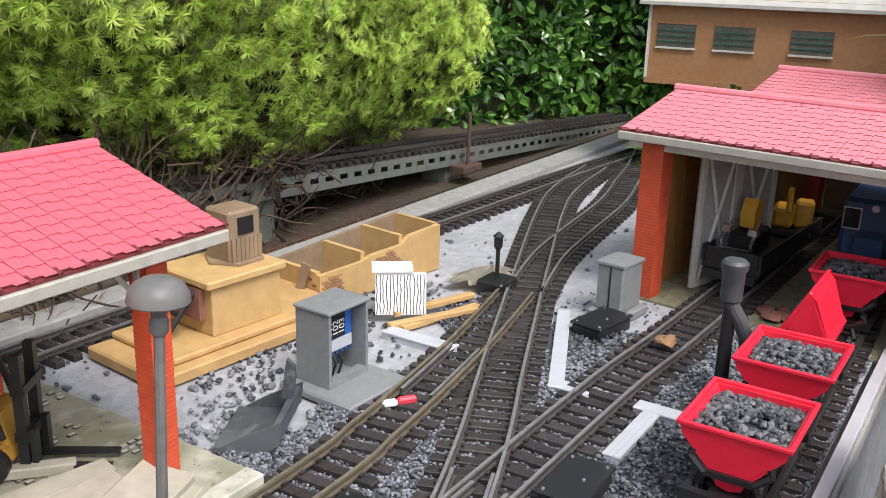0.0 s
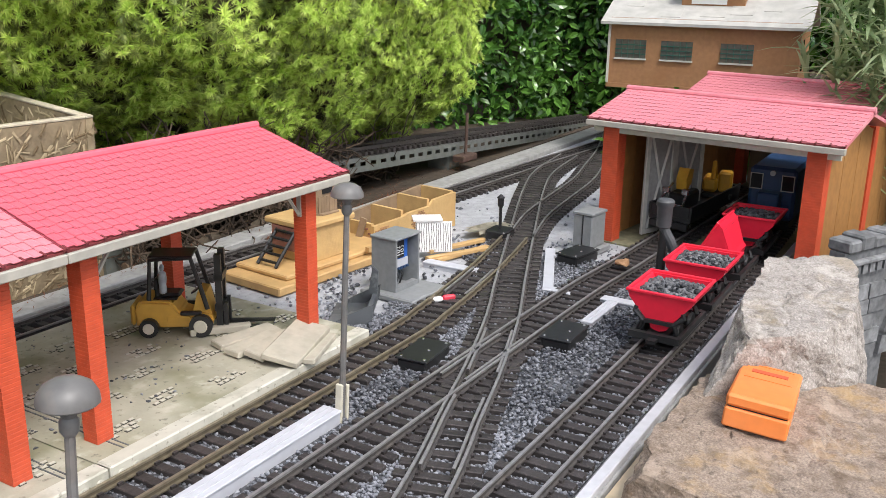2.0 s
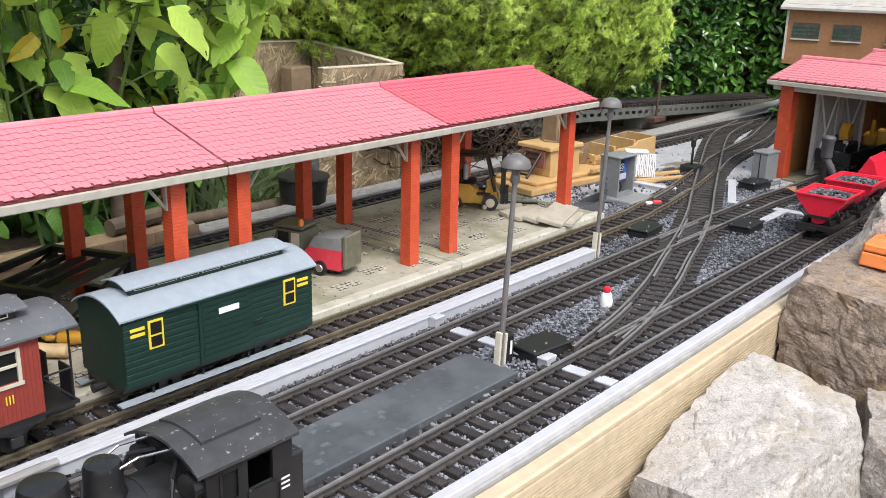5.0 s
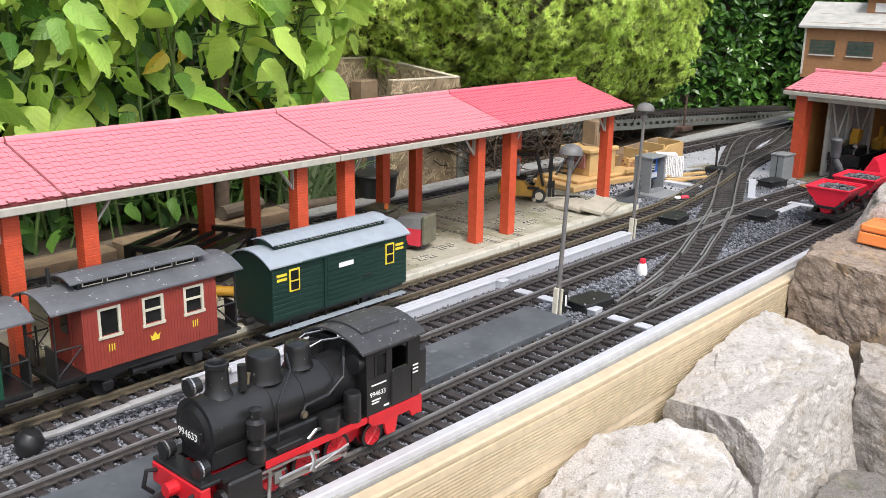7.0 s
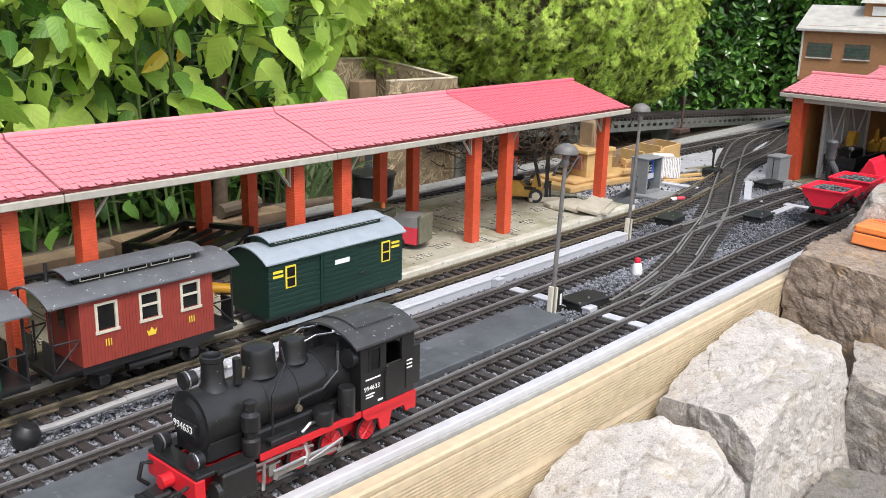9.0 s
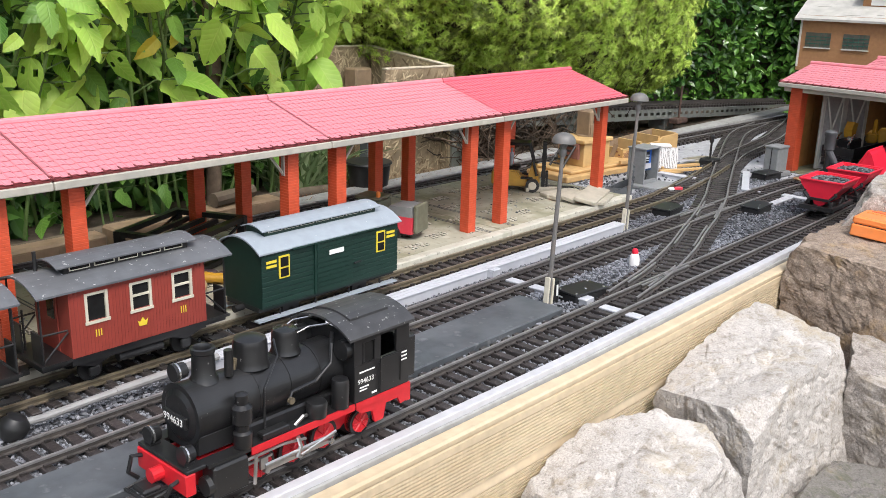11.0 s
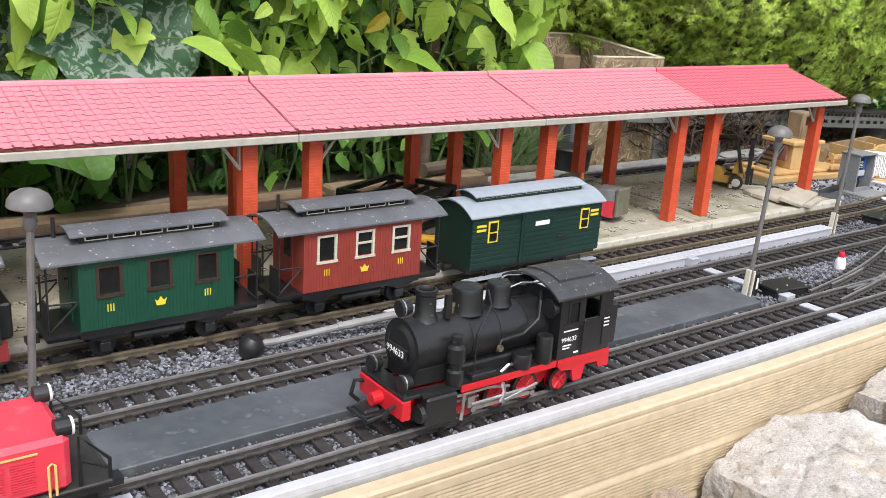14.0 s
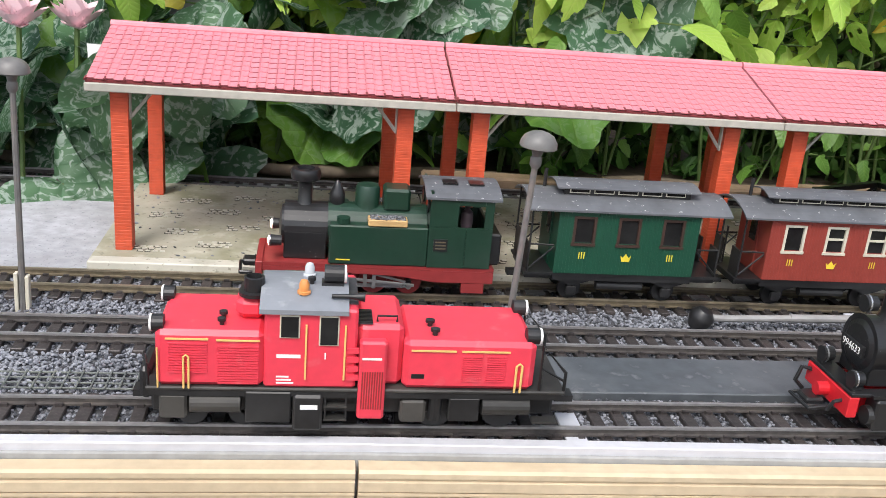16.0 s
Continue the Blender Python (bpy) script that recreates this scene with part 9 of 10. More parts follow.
M_add(
    leaf=leaf_mat("broad_green_leaf", (0.30, 0.53, 0.07), (0.60, 0.80, 0.15), rough=0.5),
    leaf_dark=leaf_mat("deep_green_shade_leaf", (0.07, 0.20, 0.03), (0.23, 0.42, 0.07)),
    squash=leaf_mat("mottled_squash_leaf", (0.03, 0.10, 0.045), (0.10, 0.21, 0.10), mottle=0.8, rough=0.55, vein_step=0.05),
    squash_plain=leaf_mat("young_squash_leaf", (0.07, 0.19, 0.03), (0.22, 0.38, 0.05), mottle=0.12, rough=0.5, vein_step=0.05),
    leaf_yellow=leaf_mat("yellowing_leaf", (0.55, 0.46, 0.03), (0.66, 0.54, 0.06)),
    petal=mat("pale_pink_petal", (0.84, 0.58, 0.62), 0.5, var=0.12, scale=30),
    squash_petal=mat("orange_yellow_petal", (0.75, 0.52, 0.03), 0.5, var=0.4, scale=40, color2=(0.78, 0.28, 0.02)),
)


def conifer(name, lobes, base, seed, count, dark=False, label="dense light green conifer shrub overhanging the track"):
    """Lobes are (centre, radii); shoots set all over with needles around them."""
    rng = random.Random(seed)
    th = thing(name, pose(base[0], base[1], -0.03), label, "shrub")
    org = Vector((base[0], base[1], -0.03))
    top = lobes[0][0][2]
    part("trunk", cyl(bmesh.new(), (0, 0, -0.01), (0.02, 0.0, top + 0.1), 0.035, 0.012, 10), M["bark"], th)

    def lump(d, k):
        return 1.0 + 0.13 * noise.noise(d * 2.6 + Vector((seed, k, 0))) + 0.13 * noise.noise(d * 7.0 + Vector((0, seed, k)))

    def inside(p):
        for k, (c, r) in enumerate(lobes):
            q = p - Vector(c)
            if (q.x / r[0]) ** 2 + (q.y / r[1]) ** 2 + (q.z / r[2]) ** 2 < 0.62:
                return True
        return False
    total = sum(r[0] * r[2] for c, r in lobes)
    clouds = {"needle": ([], [], [], []), "needle_old_shade": ([], [], [], []), "needle_dark": ([], [], [], [])}
    st = []
    for k, (c, r) in enumerate(lobes):
        c = Vector(c)
        # Brown shell closes the crown; the gaps' shade is put into its colour.
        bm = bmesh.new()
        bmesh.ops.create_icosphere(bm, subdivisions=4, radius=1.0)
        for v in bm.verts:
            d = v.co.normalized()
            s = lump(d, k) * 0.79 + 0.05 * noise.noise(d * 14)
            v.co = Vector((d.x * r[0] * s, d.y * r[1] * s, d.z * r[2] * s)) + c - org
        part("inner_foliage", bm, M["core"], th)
        made = 0
        while made < count * r[0] * r[2] / total:
            d = Vector((rng.gauss(0, 1), rng.gauss(0, 1), rng.gauss(0, 1))).normalized()
            if d.y > 0.15 and rng.random() < (0.9 if d.z < 0.4 else 0.25):
                continue
            made += 1
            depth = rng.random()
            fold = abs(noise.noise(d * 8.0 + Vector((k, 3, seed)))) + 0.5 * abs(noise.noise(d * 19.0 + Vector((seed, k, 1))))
            if fold < 0.11 and rng.random() < 0.72:
                continue
            s = lump(d, k) * (0.93 + min(fold, 0.5) * 0.22 - 0.11 * depth)
            p = Vector((d.x * r[0] * s, d.y * r[1] * s, d.z * r[2] * s)) + c
            if inside(p) or p.z < 0.045:
                continue
            droop = rng.uniform(-0.1, 0.8) if d.z > -0.3 else rng.uniform(-0.5, 0.3)
            axis = (d * 1.1 + Vector((rng.uniform(-0.5, 0.5), rng.uniform(-0.5, 0.5), droop))).normalized()
            # Deep and crease tufts: older needles, with gap shade put into their colour.
            kind = "needle_dark" if dark else ("needle" if depth < 0.62 and fold > 0.13 and rng.random() > 0.1 else "needle_old_shade")
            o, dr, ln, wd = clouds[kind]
            nn, size = 28, rng.uniform(0.85, 1.2)
            for q in range(nn):
                t = q / nn
                rnd = Vector((rng.gauss(0, 1), rng.gauss(0, 1), rng.gauss(0, 1)))
                rnd = (rnd - axis * rnd.dot(axis)).normalized()
                o.append(p - org + axis * rng.uniform(0.0, 0.003))
                dr.append((axis * (0.02 + 0.8 * t) + rnd).normalized())
                ln.append(size * rng.uniform(0.0125, 0.0175))
                wd.append(0.0013)
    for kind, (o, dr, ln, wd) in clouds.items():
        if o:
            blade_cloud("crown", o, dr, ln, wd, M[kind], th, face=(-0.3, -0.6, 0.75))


conifer("conifer_shrub", [((0.62, 1.27, 0.52), (0.78, 0.60, 0.50)), ((1.06, 1.12, 0.29), (0.33, 0.29, 0.25)), ((0.62, 1.00, 0.31), (0.36, 0.24, 0.21)), ((0.22, 1.20, 0.38), (0.28, 0.28, 0.22))], (0.66, 1.28), 3, 36000)
conifer("conifer_shrub", [((-0.02, 1.75, 0.34), (0.62, 0.42, 0.55))], (-0.02, 1.75), 5, 4200, True, "dark green conifer shrub behind the compost bin")


def twig_tangle():
    rng = random.Random(17)
    vs, fs = [], []
    for k in range(1000):
        p = Vector((rng.uniform(0.02, 0.95), rng.uniform(0.90, 1.04), rng.uniform(-0.03, 0.08)))
        if k > 360:
            p = Vector((0.03 + 0.60 * rng.random() ** 1.3, rng.uniform(0.835, 0.915), rng.uniform(-0.01, 0.12)))
        d = Vector((rng.gauss(0, 0.7), rng.gauss(0, 0.25), rng.gauss(0.25, 0.6))).normalized()
        w = rng.uniform(0.0010, 0.0028)
        for j in range(4):
            q = p + d * rng.uniform(0.02, 0.04)
            s = d.cross(Vector((0, 1, 0.2))).normalized() * w
            b = len(vs)
            u = d.cross(s).normalized() * w
            vs += [tuple(p - s), tuple(p + s), tuple(p + u), tuple(q - s), tuple(q + s), tuple(q + u)]
            fs += [(b, b + 1, b + 4, b + 3), (b + 1, b + 2, b + 5, b + 4), (b + 2, b, b + 3, b + 5)]
            p = q
            d = (d + Vector((rng.gauss(0, 0.5), rng.gauss(0, 0.3), rng.gauss(0, 0.5)))).normalized()
            w *= 0.85
    tagged(sheet("dead_twigs", vs, fs, M["twig"]), "tangle of dry brown twigs under the shrub", "twigs", kind="stuff")
    o = [Vector((rng.uniform(0.30, 0.80), 0.775 + rng.gauss(0, 0.012), BED + rng.uniform(0.0, 0.008))) for _ in range(2600)]
    o += [Vector((rng.uniform(-0.6, 1.4), rng.uniform(0.80, 0.85), rng.uniform(-0.004, 0.001))) for _ in range(500)]
    d = [Vector((rng.gauss(0, 1), rng.gauss(0, 1), rng.gauss(0, 0.15))).normalized() for _ in o]
    tagged(blade_cloud("needle_litter", o, d, [rng.uniform(0.012, 0.024) for _ in o], [0.0007] * len(o), M["litter"]), "reddish brown fallen needles beside the track", "litter", kind="stuff")


twig_tangle()


def leaf_cloud(name, label, plane, count, size, material, seed, category="hedge"):
    """Many small leaves filling a slab; plane gives a random place and an outward direction."""
    rng = random.Random(seed)
    vs, fs = [], []
    for k in range(count):
        p, out = plane(rng)
        d = (out * rng.uniform(0.0, 0.8) + Vector((rng.gauss(0, 0.6), rng.gauss(0, 0.6), rng.gauss(-0.2, 0.6)))).normalized()
        ln = size * rng.uniform(0.7, 1.3)
        side = d.cross(out + Vector((rng.gauss(0, 0.45), rng.gauss(0, 0.45), rng.gauss(0.2, 0.45)))).normalized() * ln * 0.25
        up = side.cross(d).normalized() * ln * 0.10
        b = len(vs)
        vs += [tuple(p), tuple(p + d * ln * 0.3 + side * 0.85 + up), tuple(p + d * ln * 0.65 + side * 0.9 + up), tuple(p + d * ln * 0.5), tuple(p + d * ln * 0.3 - side * 0.85 + up), tuple(p + d * ln * 0.65 - side * 0.9 + up), tuple(p + d * ln - up)]
        fs += [(b, b + 1, b + 3), (b + 1, b + 2, b + 3), (b + 2, b + 6, b + 3), (b, b + 3, b + 4), (b + 4, b + 3, b + 5), (b + 3, b + 6, b + 5)]
    return tagged(sheet(name, vs, fs, material), label, category, kind="stuff")


def hedge_plane(rng):
    y, z = rng.uniform(-1.2, 1.15), rng.uniform(-0.25, 1.14)
    x = 2.14 + 0.10 * noise.noise(Vector((y * 2.5, z * 2.5, 0))) + rng.uniform(-0.03, 0.12)
    return Vector((x, y, z)), Vector((-0.9, -0.35, 0.35))


leaf_cloud("laurel_hedge", "dense dark green glossy laurel hedge", hedge_plane, 21000, 0.038, M["hedge"], 31)
# Solid dark box added behind the leaves as the hedge's inner shade.
tagged(part("hedge_core", nb(2.30, 2.50, -1.25, 2.19, -0.5, 1.08), M["core"]), "dark backing box, the hedge's inner shade put into its colour", "hedge core", kind="structure")


def corner_plane(rng):
    u, z = rng.random(), rng.uniform(-0.05, 1.1)
    w = 0.08 * noise.noise(Vector((u * 4, z * 2.5, 7))) + rng.uniform(-0.03, 0.12)
    return Vector((2.12 - 0.95 * u + 0.3 * w, 1.02 + 0.45 * u + w, z)), Vector((-0.6, -0.8, 0.35))


leaf_cloud("laurel_hedge", "glossy laurel hedge turning the corner behind the conifer", corner_plane, 8500, 0.038, M["hedge"], 33)


def terrace_plane(rng):
    y = rng.uniform(-0.18, 0.58)
    z = rng.uniform(-0.03, 0.165)
    return Vector((1.445 + rng.uniform(-0.02, 0.015), y, z)), Vector((-0.8, -0.3, 0.6))


leaf_cloud("terrace_creeper", "dark leafy growth hanging over the terrace edge", terrace_plane, 1500, 0.036, M["hedge"], 34, "creeper")


def back_plane(rng):
    x, z = rng.uniform(-4.0, 1.6), rng.uniform(-0.05, 1.5)
    y = 2.0 + 0.12 * noise.noise(Vector((x * 2.5, z * 2.5, 5))) + rng.uniform(-0.05, 0.12)
    return Vector((x, y, z)), Vector((-0.1, -1.0, 0.2))


leaf_cloud("back_hedge", "shaded green hedge behind the vegetable bed", back_plane, 8000, 0.075, M["hedge"], 32)
# Second added box, coloured dark for the shade within the back hedge.
tagged(part("hedge_core", nb(-4.05, 2.50, 2.20, 2.40, -0.5, 1.46), M["core"]), "dark backing box, the back hedge's inner shade put into its colour", "hedge core", kind="structure")


def leaf_mesh(name, L, W, fold, curl, material, wear=0.0, n=12, seed=0, gnawed=0):
    """A pointed oval leaf along +x with a rounded base, folded on its midrib and curling down at the tip."""
    vs, fs = [], []
    r = random.Random(seed)
    ph = r.uniform(0, 6)
    cross = (-1.0, -0.68, -0.34, 0.0, 0.34, 0.68, 1.0)
    for i in range(n + 1):
        t = 0.5 - 0.5 * math.cos(math.pi * i / n)
        w = W * 1.95 * t ** 0.5 * (1.0 - t) ** 0.85
        z = -curl * L * t * t
        for s in cross:
            k = abs(s)
            edge = 1.0 + (wear * (math.sin(t * 19 + ph + 2 * s) + 0.7 * math.sin(t * 43 + 3 * ph * s)) if k == 1.0 else 0.0)
            wav = 0.026 * math.sin(9 * t + 2.5 * s + ph) * k * k
            back = 0.09 * L * k * math.sin(math.pi * min(t / 0.45, 1.0))
            vs.append((L * t - back, s * w * edge, z + fold * w * k ** 1.4 + wav * L))
    for i in range(n):
        for k in range(6):
            a = i * 7 + k
            if gnawed and k not in (2, 3) and 3 < i < n - 1 and r.random() < gnawed:
                continue
            fs.append((a, a + 1, a + 8, a + 7))
    return leaf_data(name, vs, fs, material)


def leaf_data(name, vs, fs, material):
    me = bpy.data.meshes.new(name)
    me.from_pydata(vs, [], fs)
    me.polygons.foreach_set("use_smooth", [True] * len(me.polygons))
    me.materials.append(material)
    return me


def squash_leaf(R, cup, material, seed):
    """A large round five-lobed leaf, its stalk joining at a notch near the origin, reaching out along +x."""
    r = random.Random(seed)
    ph, seg, rings = r.uniform(0, 6), 40, 5
    vs, fs = [(0.0, 0.0, 0.0)], []
    for k in range(1, rings + 1):
        u = k / rings
        for i in range(seg):
            a = -math.pi + 2 * math.pi * (i + 0.5) / seg
            rim = 1.0 + 0.09 * math.cos(5 * a) + 0.035 * math.sin(13 * a + ph) + 0.02 * math.sin(29 * a)
            notch = 1.0 - 0.72 * math.exp(-((math.pi - abs(a)) / 0.38) ** 2)
            q = R * u * (1.0 + (rim * notch - 1.0) * u)
            z = cup * R * u * u - 0.10 * R * u * abs(math.cos(2.5 * a)) ** 6 + 0.07 * R * u * u * math.sin(3 * a + ph)
            vs.append((q * math.cos(a) + 0.25 * R * u, q * math.sin(a), z))
    for i in range(seg):
        j = (i + 1) % seg
        if i != seg - 1:
            fs.append((0, 1 + i, 1 + j))
        for k in range(rings - 1):
            if i == seg - 1 and k > 0:
                continue
            a, b = 1 + k * seg, 1 + (k + 1) * seg
            fs.append((a + i, b + i, b + j, a + j))
    return leaf_data("leaf", vs, fs, material)


LEAVES = [leaf_mesh("leaf", 0.125, 0.040, 0.22, 0.28, M["leaf"], 0.03, 12, 1), leaf_mesh("leaf", 0.105, 0.037, -0.12, 0.36, M["leaf"], 0.06, 12, 2, 0.10), leaf_mesh("leaf", 0.090, 0.030, 0.30, 0.15, M["leaf"], 0.05, 12, 3), leaf_mesh("leaf", 0.135, 0.044, 0.12, 0.42, M["leaf"], 0.04, 12, 4), leaf_mesh("leaf", 0.118, 0.041, 0.05, 0.20, M["leaf"], 0.09, 12, 12, 0.05)]
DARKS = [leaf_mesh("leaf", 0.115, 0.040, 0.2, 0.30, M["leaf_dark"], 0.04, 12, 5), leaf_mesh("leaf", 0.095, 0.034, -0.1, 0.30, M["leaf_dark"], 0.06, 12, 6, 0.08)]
YELLOWS = [leaf_mesh("leaf", 0.070, 0.022, 0.5, 0.35, M["leaf_yellow"], 0.08, 12, 7)]
BIG = [squash_leaf(0.125, 0.10, M["squash"], 8), squash_leaf(0.105, -0.06, M["squash"], 9), squash_leaf(0.115, 0.22, M["squash"], 10)]
BIG_PLAIN = [squash_leaf(0.110, 0.15, M["squash_plain"], 13), squash_leaf(0.095, -0.08, M["squash_plain"], 14)]


def leaf_pose(rng, q, size, down=0.6):
    """Blade hanging outwards with its upper face to the light and the open side."""
    d = Vector((rng.gauss(-0.1, 0.7), rng.gauss(-0.45, 0.35), rng.gauss(-down, 0.5))).normalized()
    n = Vector((rng.gauss(-0.1, 0.45), rng.gauss(-0.55, 0.4), rng.gauss(0.65, 0.35)))
    n = (n - d * n.dot(d)).normalized()
    s = n.cross(d)
    return Matrix(((d.x, s.x, n.x, q.x), (d.y, s.y, n.y, q.y), (d.z, s.z, n.z, q.z), (0, 0, 0, 1))) @ Matrix.Scale(size, 4)


def leafy_plant(x, y, spread, z0, z1, n, seed, kinds, label, front=0.0, down=0.6, name="leafy_plant", scale=(0.5, 1.0), thick=0.0035):
    rng = random.Random(seed)
    th = thing(name, pose(x, y, -0.03), label, "plant", "broad-leaved plants")
    stems = []
    for k in range(max(3, n // 9)):
        a = Vector((rng.uniform(-spread, spread) * 0.6, rng.uniform(-0.03, 0.10), 0))
        b = Vector((a.x + rng.uniform(-0.1, 0.1), a.y - front * rng.random(), z1 * rng.uniform(0.75, 1.02)))
        m = a.lerp(b, 0.5) + Vector((rng.uniform(-0.05, 0.05), 0.02, 0))
        part("stem", tube(bmesh.new(), [a, m, b], thick, 6), M["stalk"], th)
        stems.append((a, m, b))
    st = bmesh.new()
    for k in range(n):
        a, m, b = rng.choice(stems)
        z = z0 + (z1 - z0) * rng.random() ** 0.85
        t = min(z / max(b.z, 0.01), 1.0)
        p = a.lerp(m, t * 2) if t < 0.5 else m.lerp(b, t * 2 - 1)
        q = Vector((rng.gauss(p.x, spread * 0.5), p.y + rng.gauss(-0.045, 0.045), z + 0.03))
        tube(st, [p, p.lerp(q, 0.5) + Vector((0, 0, 0.012)), q], thick * 0.45, 5)
        part("leaf", rng.choice(kinds), None, th, at=leaf_pose(rng, q, rng.uniform(*scale), down))
    ob = part("leaf_stalk", st, M["stalk"], th)
    tagged(ob, "", "", kind="stuff")


kinds_a = LEAVES * 4 + DARKS * 3 + YELLOWS
# Rear and low plants take mostly dark leaves, roof shade put into their colour.
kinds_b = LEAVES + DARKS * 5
rr = random.Random(77)
for k in range(10):
    x = -0.52 - k * 0.185 + rr.uniform(-0.03, 0.03)
    leafy_plant(x, 1.00 + rr.uniform(-0.03, 0.04), 0.13, 0.19, 0.56, 92, 100 + k, kinds_a, "climbing plant with broad bright green leaves", front=0.12, scale=(0.42, 0.86))
    leafy_plant(x - 0.08, 1.13 + rr.uniform(-0.03, 0.06), 0.15, 0.02, 0.60, 34, 200 + k, kinds_b, "leafy plant in the vegetable bed, shade put into its dark leaves")
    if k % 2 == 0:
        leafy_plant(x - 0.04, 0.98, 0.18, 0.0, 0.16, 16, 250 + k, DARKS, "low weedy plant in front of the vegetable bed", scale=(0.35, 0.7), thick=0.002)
leafy_plant(-0.46, 0.95, 0.09, 0.22, 0.50, 34, 400, LEAVES, "climbing plant drooping beside the compost bin", front=0.08, down=0.9)
for k in range(7):
    x = -1.42 - k * 0.16
    leafy_plant(x, 0.98 + 0.05 * (k % 2), 0.13, 0.04, 0.27, 8, 300 + k, BIG + BIG_PLAIN, "squash plant with large white-mottled leaves", front=0.05, down=0.35, name="squash_plant", scale=(0.7, 1.15), thick=0.006)
for k in range(4):
    leafy_plant(-2.02 - k * 0.13, 0.86, 0.10, 0.0, 0.20, 10, 320 + k, BIG + BIG_PLAIN[:1], "squash plant with pale mottled leaves overhanging the rear track", front=0.12, down=0.30, name="squash_plant", scale=(0.75, 1.1), thick=0.006)
for k in range(3):
    leafy_plant(-2.06 - k * 0.12, 0.79, 0.07, 0.0, 0.14, 5, 340 + k, BIG, "low squash plant with white-mottled leaves spreading over the rear track", front=0.05, down=0.15, name="squash_plant", scale=(0.65, 0.95), thick=0.005)
for k in range(4):
    leafy_plant(-1.40 - k * 0.14, 0.97, 0.10, 0.30, 0.42, 4, 330 + k, BIG, "tall squash plant with grey-mottled leaves above the roof", front=0.05, down=0.30, name="squash_plant", scale=(0.7, 1.1), thick=0.006)


def shade_plane(rng):
    x, z = rng.uniform(-2.5, -0.30), rng.uniform(-0.03, 0.36)
    y = 1.10 + 0.06 * noise.noise(Vector((x * 5, z * 5, 2))) + rng.uniform(-0.08, 0.08)
    return Vector((x, y, z)), Vector((-0.1, -1.0, 0.3))


# Its dark green carries the shade that falls behind the pillars.
leaf_cloud("undergrowth", "dense undergrowth in the vegetable bed, shade put into its dark green", shade_plane, 5200, 0.050, M["undergrowth"], 36, "undergrowth")
bm = tube(bmesh.new(), [(-0.60, 0.99, -0.03), (-0.585, 0.99, 0.30), (-0.61, 1.0, 0.80)], 0.016, 10)
tagged(part("tree_trunk", bm, M["bark"], smooth=True), "grey-brown slender tree trunk among the leaves", "trunk")


def long_leaf_shrub(x, y, seed, n):
    rng = random.Random(seed)
    th = thing("long_leaved_shrub", pose(x, y, -0.05), "shrub with long narrow grey-green leaves", "shrub", "long-leaved shrubs")
    o, d, ln = [], [], []
    for k in range(n):
        a = Vector((rng.uniform(-0.12, 0.15), rng.uniform(-0.14, 0.12), 0))
        b = a + Vector((rng.uniform(-0.16, 0.16), rng.uniform(-0.16, 0.12), rng.uniform(0.30, 0.68)))
        part("stem", tube(bmesh.new(), [a, a.lerp(b, 0.5) + Vector((0, 0, 0.04)), b], 0.0025, 5), M["grass"], th)
        for q in range(80):
            t = rng.uniform(0.2, 1.0)
            o.append(a.lerp(b, t))
            d.append(Vector((rng.gauss(-0.2, 0.9), rng.gauss(0, 0.9), rng.gauss(0.45, 0.5))).normalized())
            ln.append(rng.uniform(0.05, 0.12))
    blade_cloud("foliage", o, d, ln, [0.0048] * len(o), M["grass"], th, segs=3, droop=0.3)


long_leaf_shrub(1.20, -0.15, 9, 90)
long_leaf_shrub(1.26, -0.38, 10, 70)


def tall_grass():
    rng = random.Random(19)
    o = [Vector((rng.uniform(-0.42, -0.20), rng.uniform(0.96, 1.06), -0.035)) for _ in range(190)]
    d = [Vector((rng.gauss(0, 0.5), rng.gauss(0, 0.5), 1)).normalized() for _ in o]
    tagged(blade_cloud("tall_grass", o, d, [rng.uniform(0.14, 0.29) for _ in o], [0.0055] * len(o), M["grass"], segs=3, droop=0.3), "tuft of grassy leaves growing beside the compost bin", "grass", kind="stuff")


tall_grass()


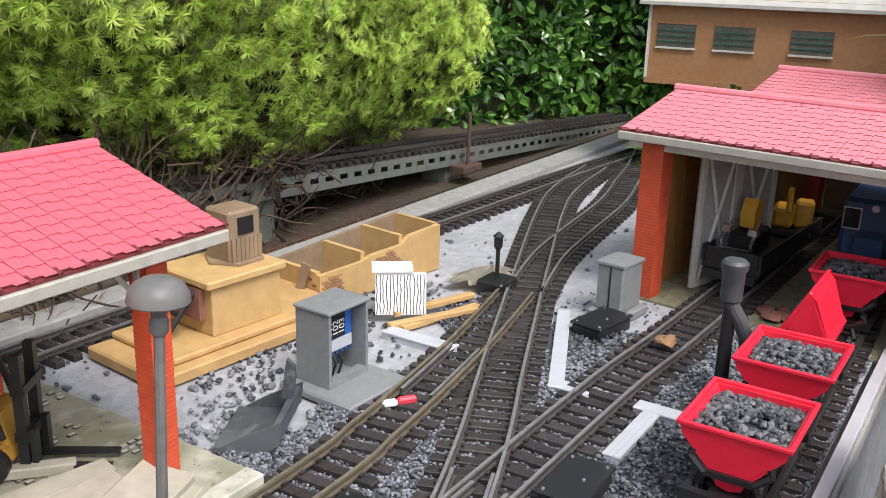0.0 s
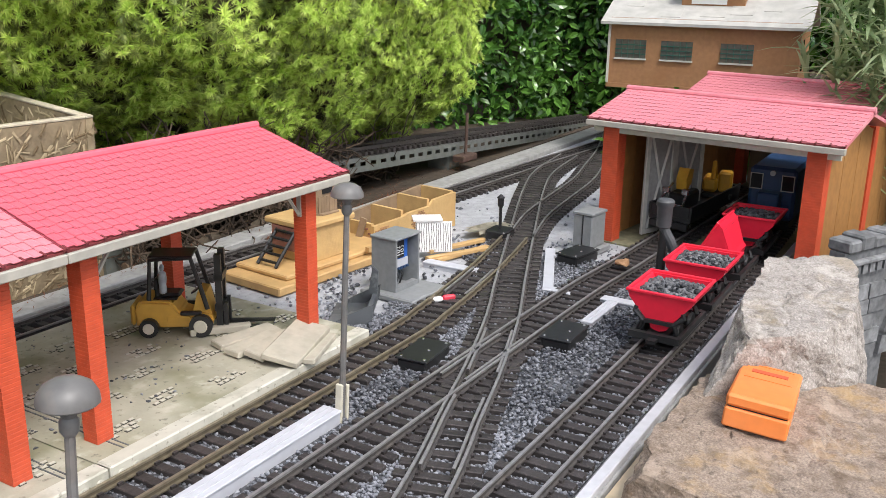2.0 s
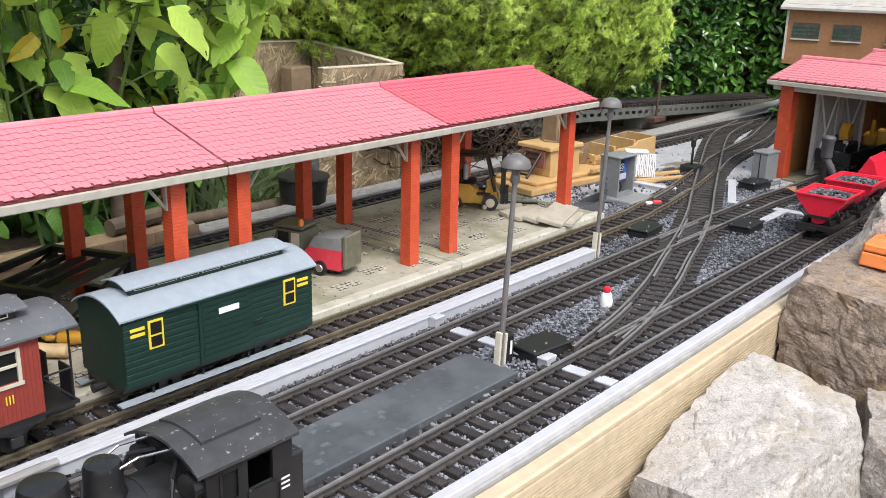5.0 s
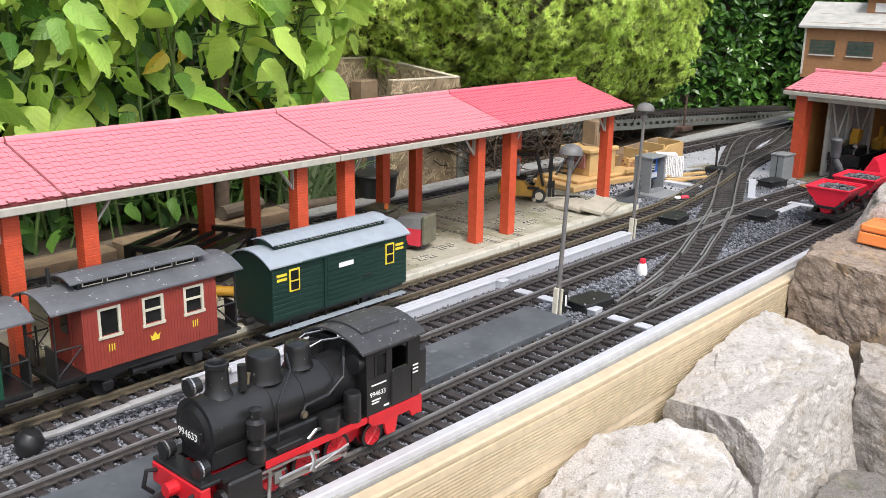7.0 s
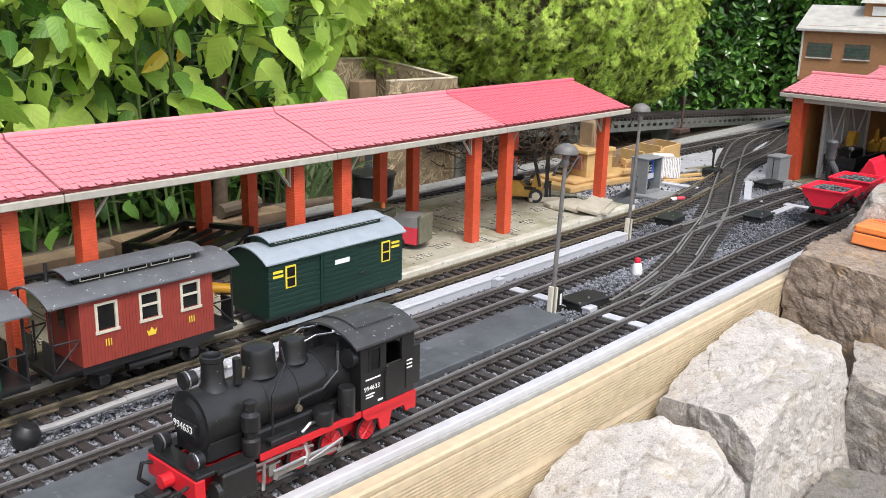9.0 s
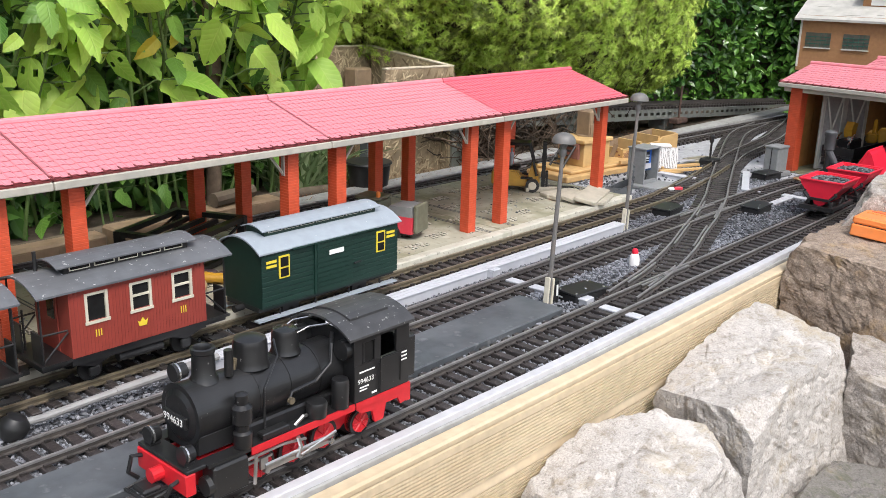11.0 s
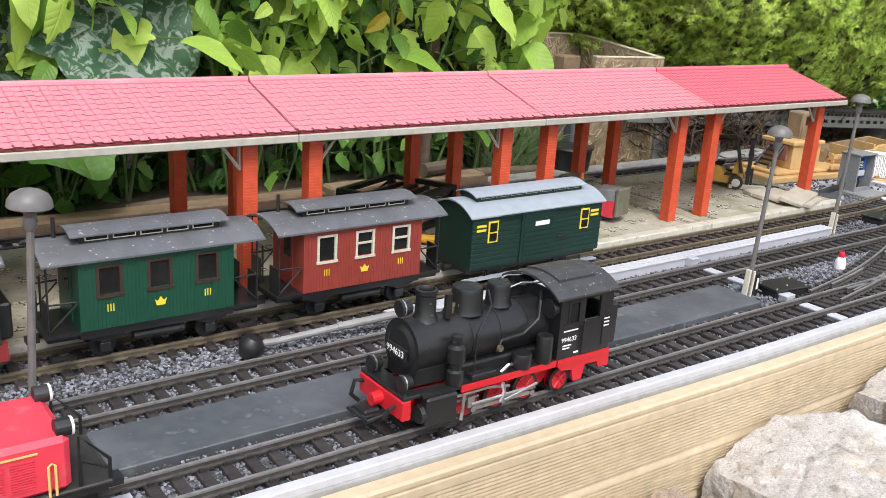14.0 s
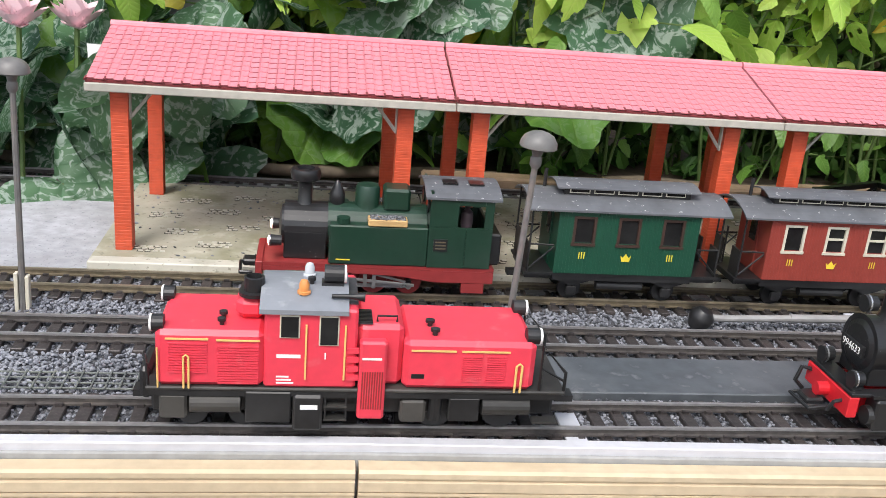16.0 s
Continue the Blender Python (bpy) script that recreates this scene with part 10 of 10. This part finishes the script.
def pink_flower(x, y, z):
    th = thing("pink_flower", pose(x, y, -0.03), "pale pink double blossom on a tall stalk", "flower", "pink flowers")
    part("stalk", tube(bmesh.new(), [(0, 0, 0), (0.01, 0, z)], 0.004, 6), M["stalk"], th)
    rng = random.Random(2)
    me = leaf_mesh("petal", 0.05, 0.022, 0.5, -0.3, M["petal"])
    for k in range(26):
        part("petal", me, None, th, at=Matrix.Translation((0.01, 0, z)) @ Euler((0, -rng.uniform(-0.2, 1.3), k * 2.4)).to_matrix().to_4x4() @ Matrix.Scale(rng.uniform(0.7, 1.0), 4))


pink_flower(-2.235, 0.72, 0.250)
pink_flower(-2.165, 0.76, 0.248)


def squash_flower():
    th = thing("squash_flower", pose(-1.96, 0.86, -0.03), "wilting orange-yellow squash blossom among the leaves", "flower")
    part("stalk", tube(bmesh.new(), [(0, 0.03, 0), (0, 0.01, 0.12)], 0.004, 6), M["stalk"], th)
    me = leaf_mesh("petal", 0.07, 0.024, 0.6, 0.4, M["squash_petal"], 0.1)
    for k in range(7):
        part("petal", me, None, th, at=Matrix.Translation((0, 0, 0.155)) @ Euler((0.2 * k, 0.2 + 0.12 * (k % 3), k * 0.9)).to_matrix().to_4x4())


squash_flower()
bm = bmesh.new()
prism(bm, [(-2.125, 0.115), (-2.070, 0.105), (-2.072, 0.150), (-2.100, 0.205), (-2.128, 0.205)], 0.700, 0.7016, "y")
tagged(part("white_card", bm, M["whiteprint"]), "torn white card hanging behind the platform end", "card")
bm = nb(-2.115, -1.985, 0.94, 1.06, -0.03, 0.325, bevel=0.004)
box(bm, -2.125, -1.975, 0.932, 1.068, 0.29, 0.302, bevel=0.003)
box(bm, -2.122, -1.978, 0.935, 1.065, 0.326, 0.352, bevel=0.004)
tagged(part("grey_box", bm, M["greyplastic"]), "dark grey plastic box with lid behind the plants", "box")


# ---- small things by the points ----
th = thing("broken_clip", pose(0.190, 0.350, BED + 0.004, 0, 0, -35), "small broken clip, half red and half white", "clip")
part("red_half", nb(0.0, 0.020, -0.004, 0.004, 0, 0.008, bevel=0.002), M["loco_red"], th)
part("white_half", nb(-0.016, -0.0002, -0.004, 0.004, 0, 0.007, bevel=0.002), M["whiteprint"], th)
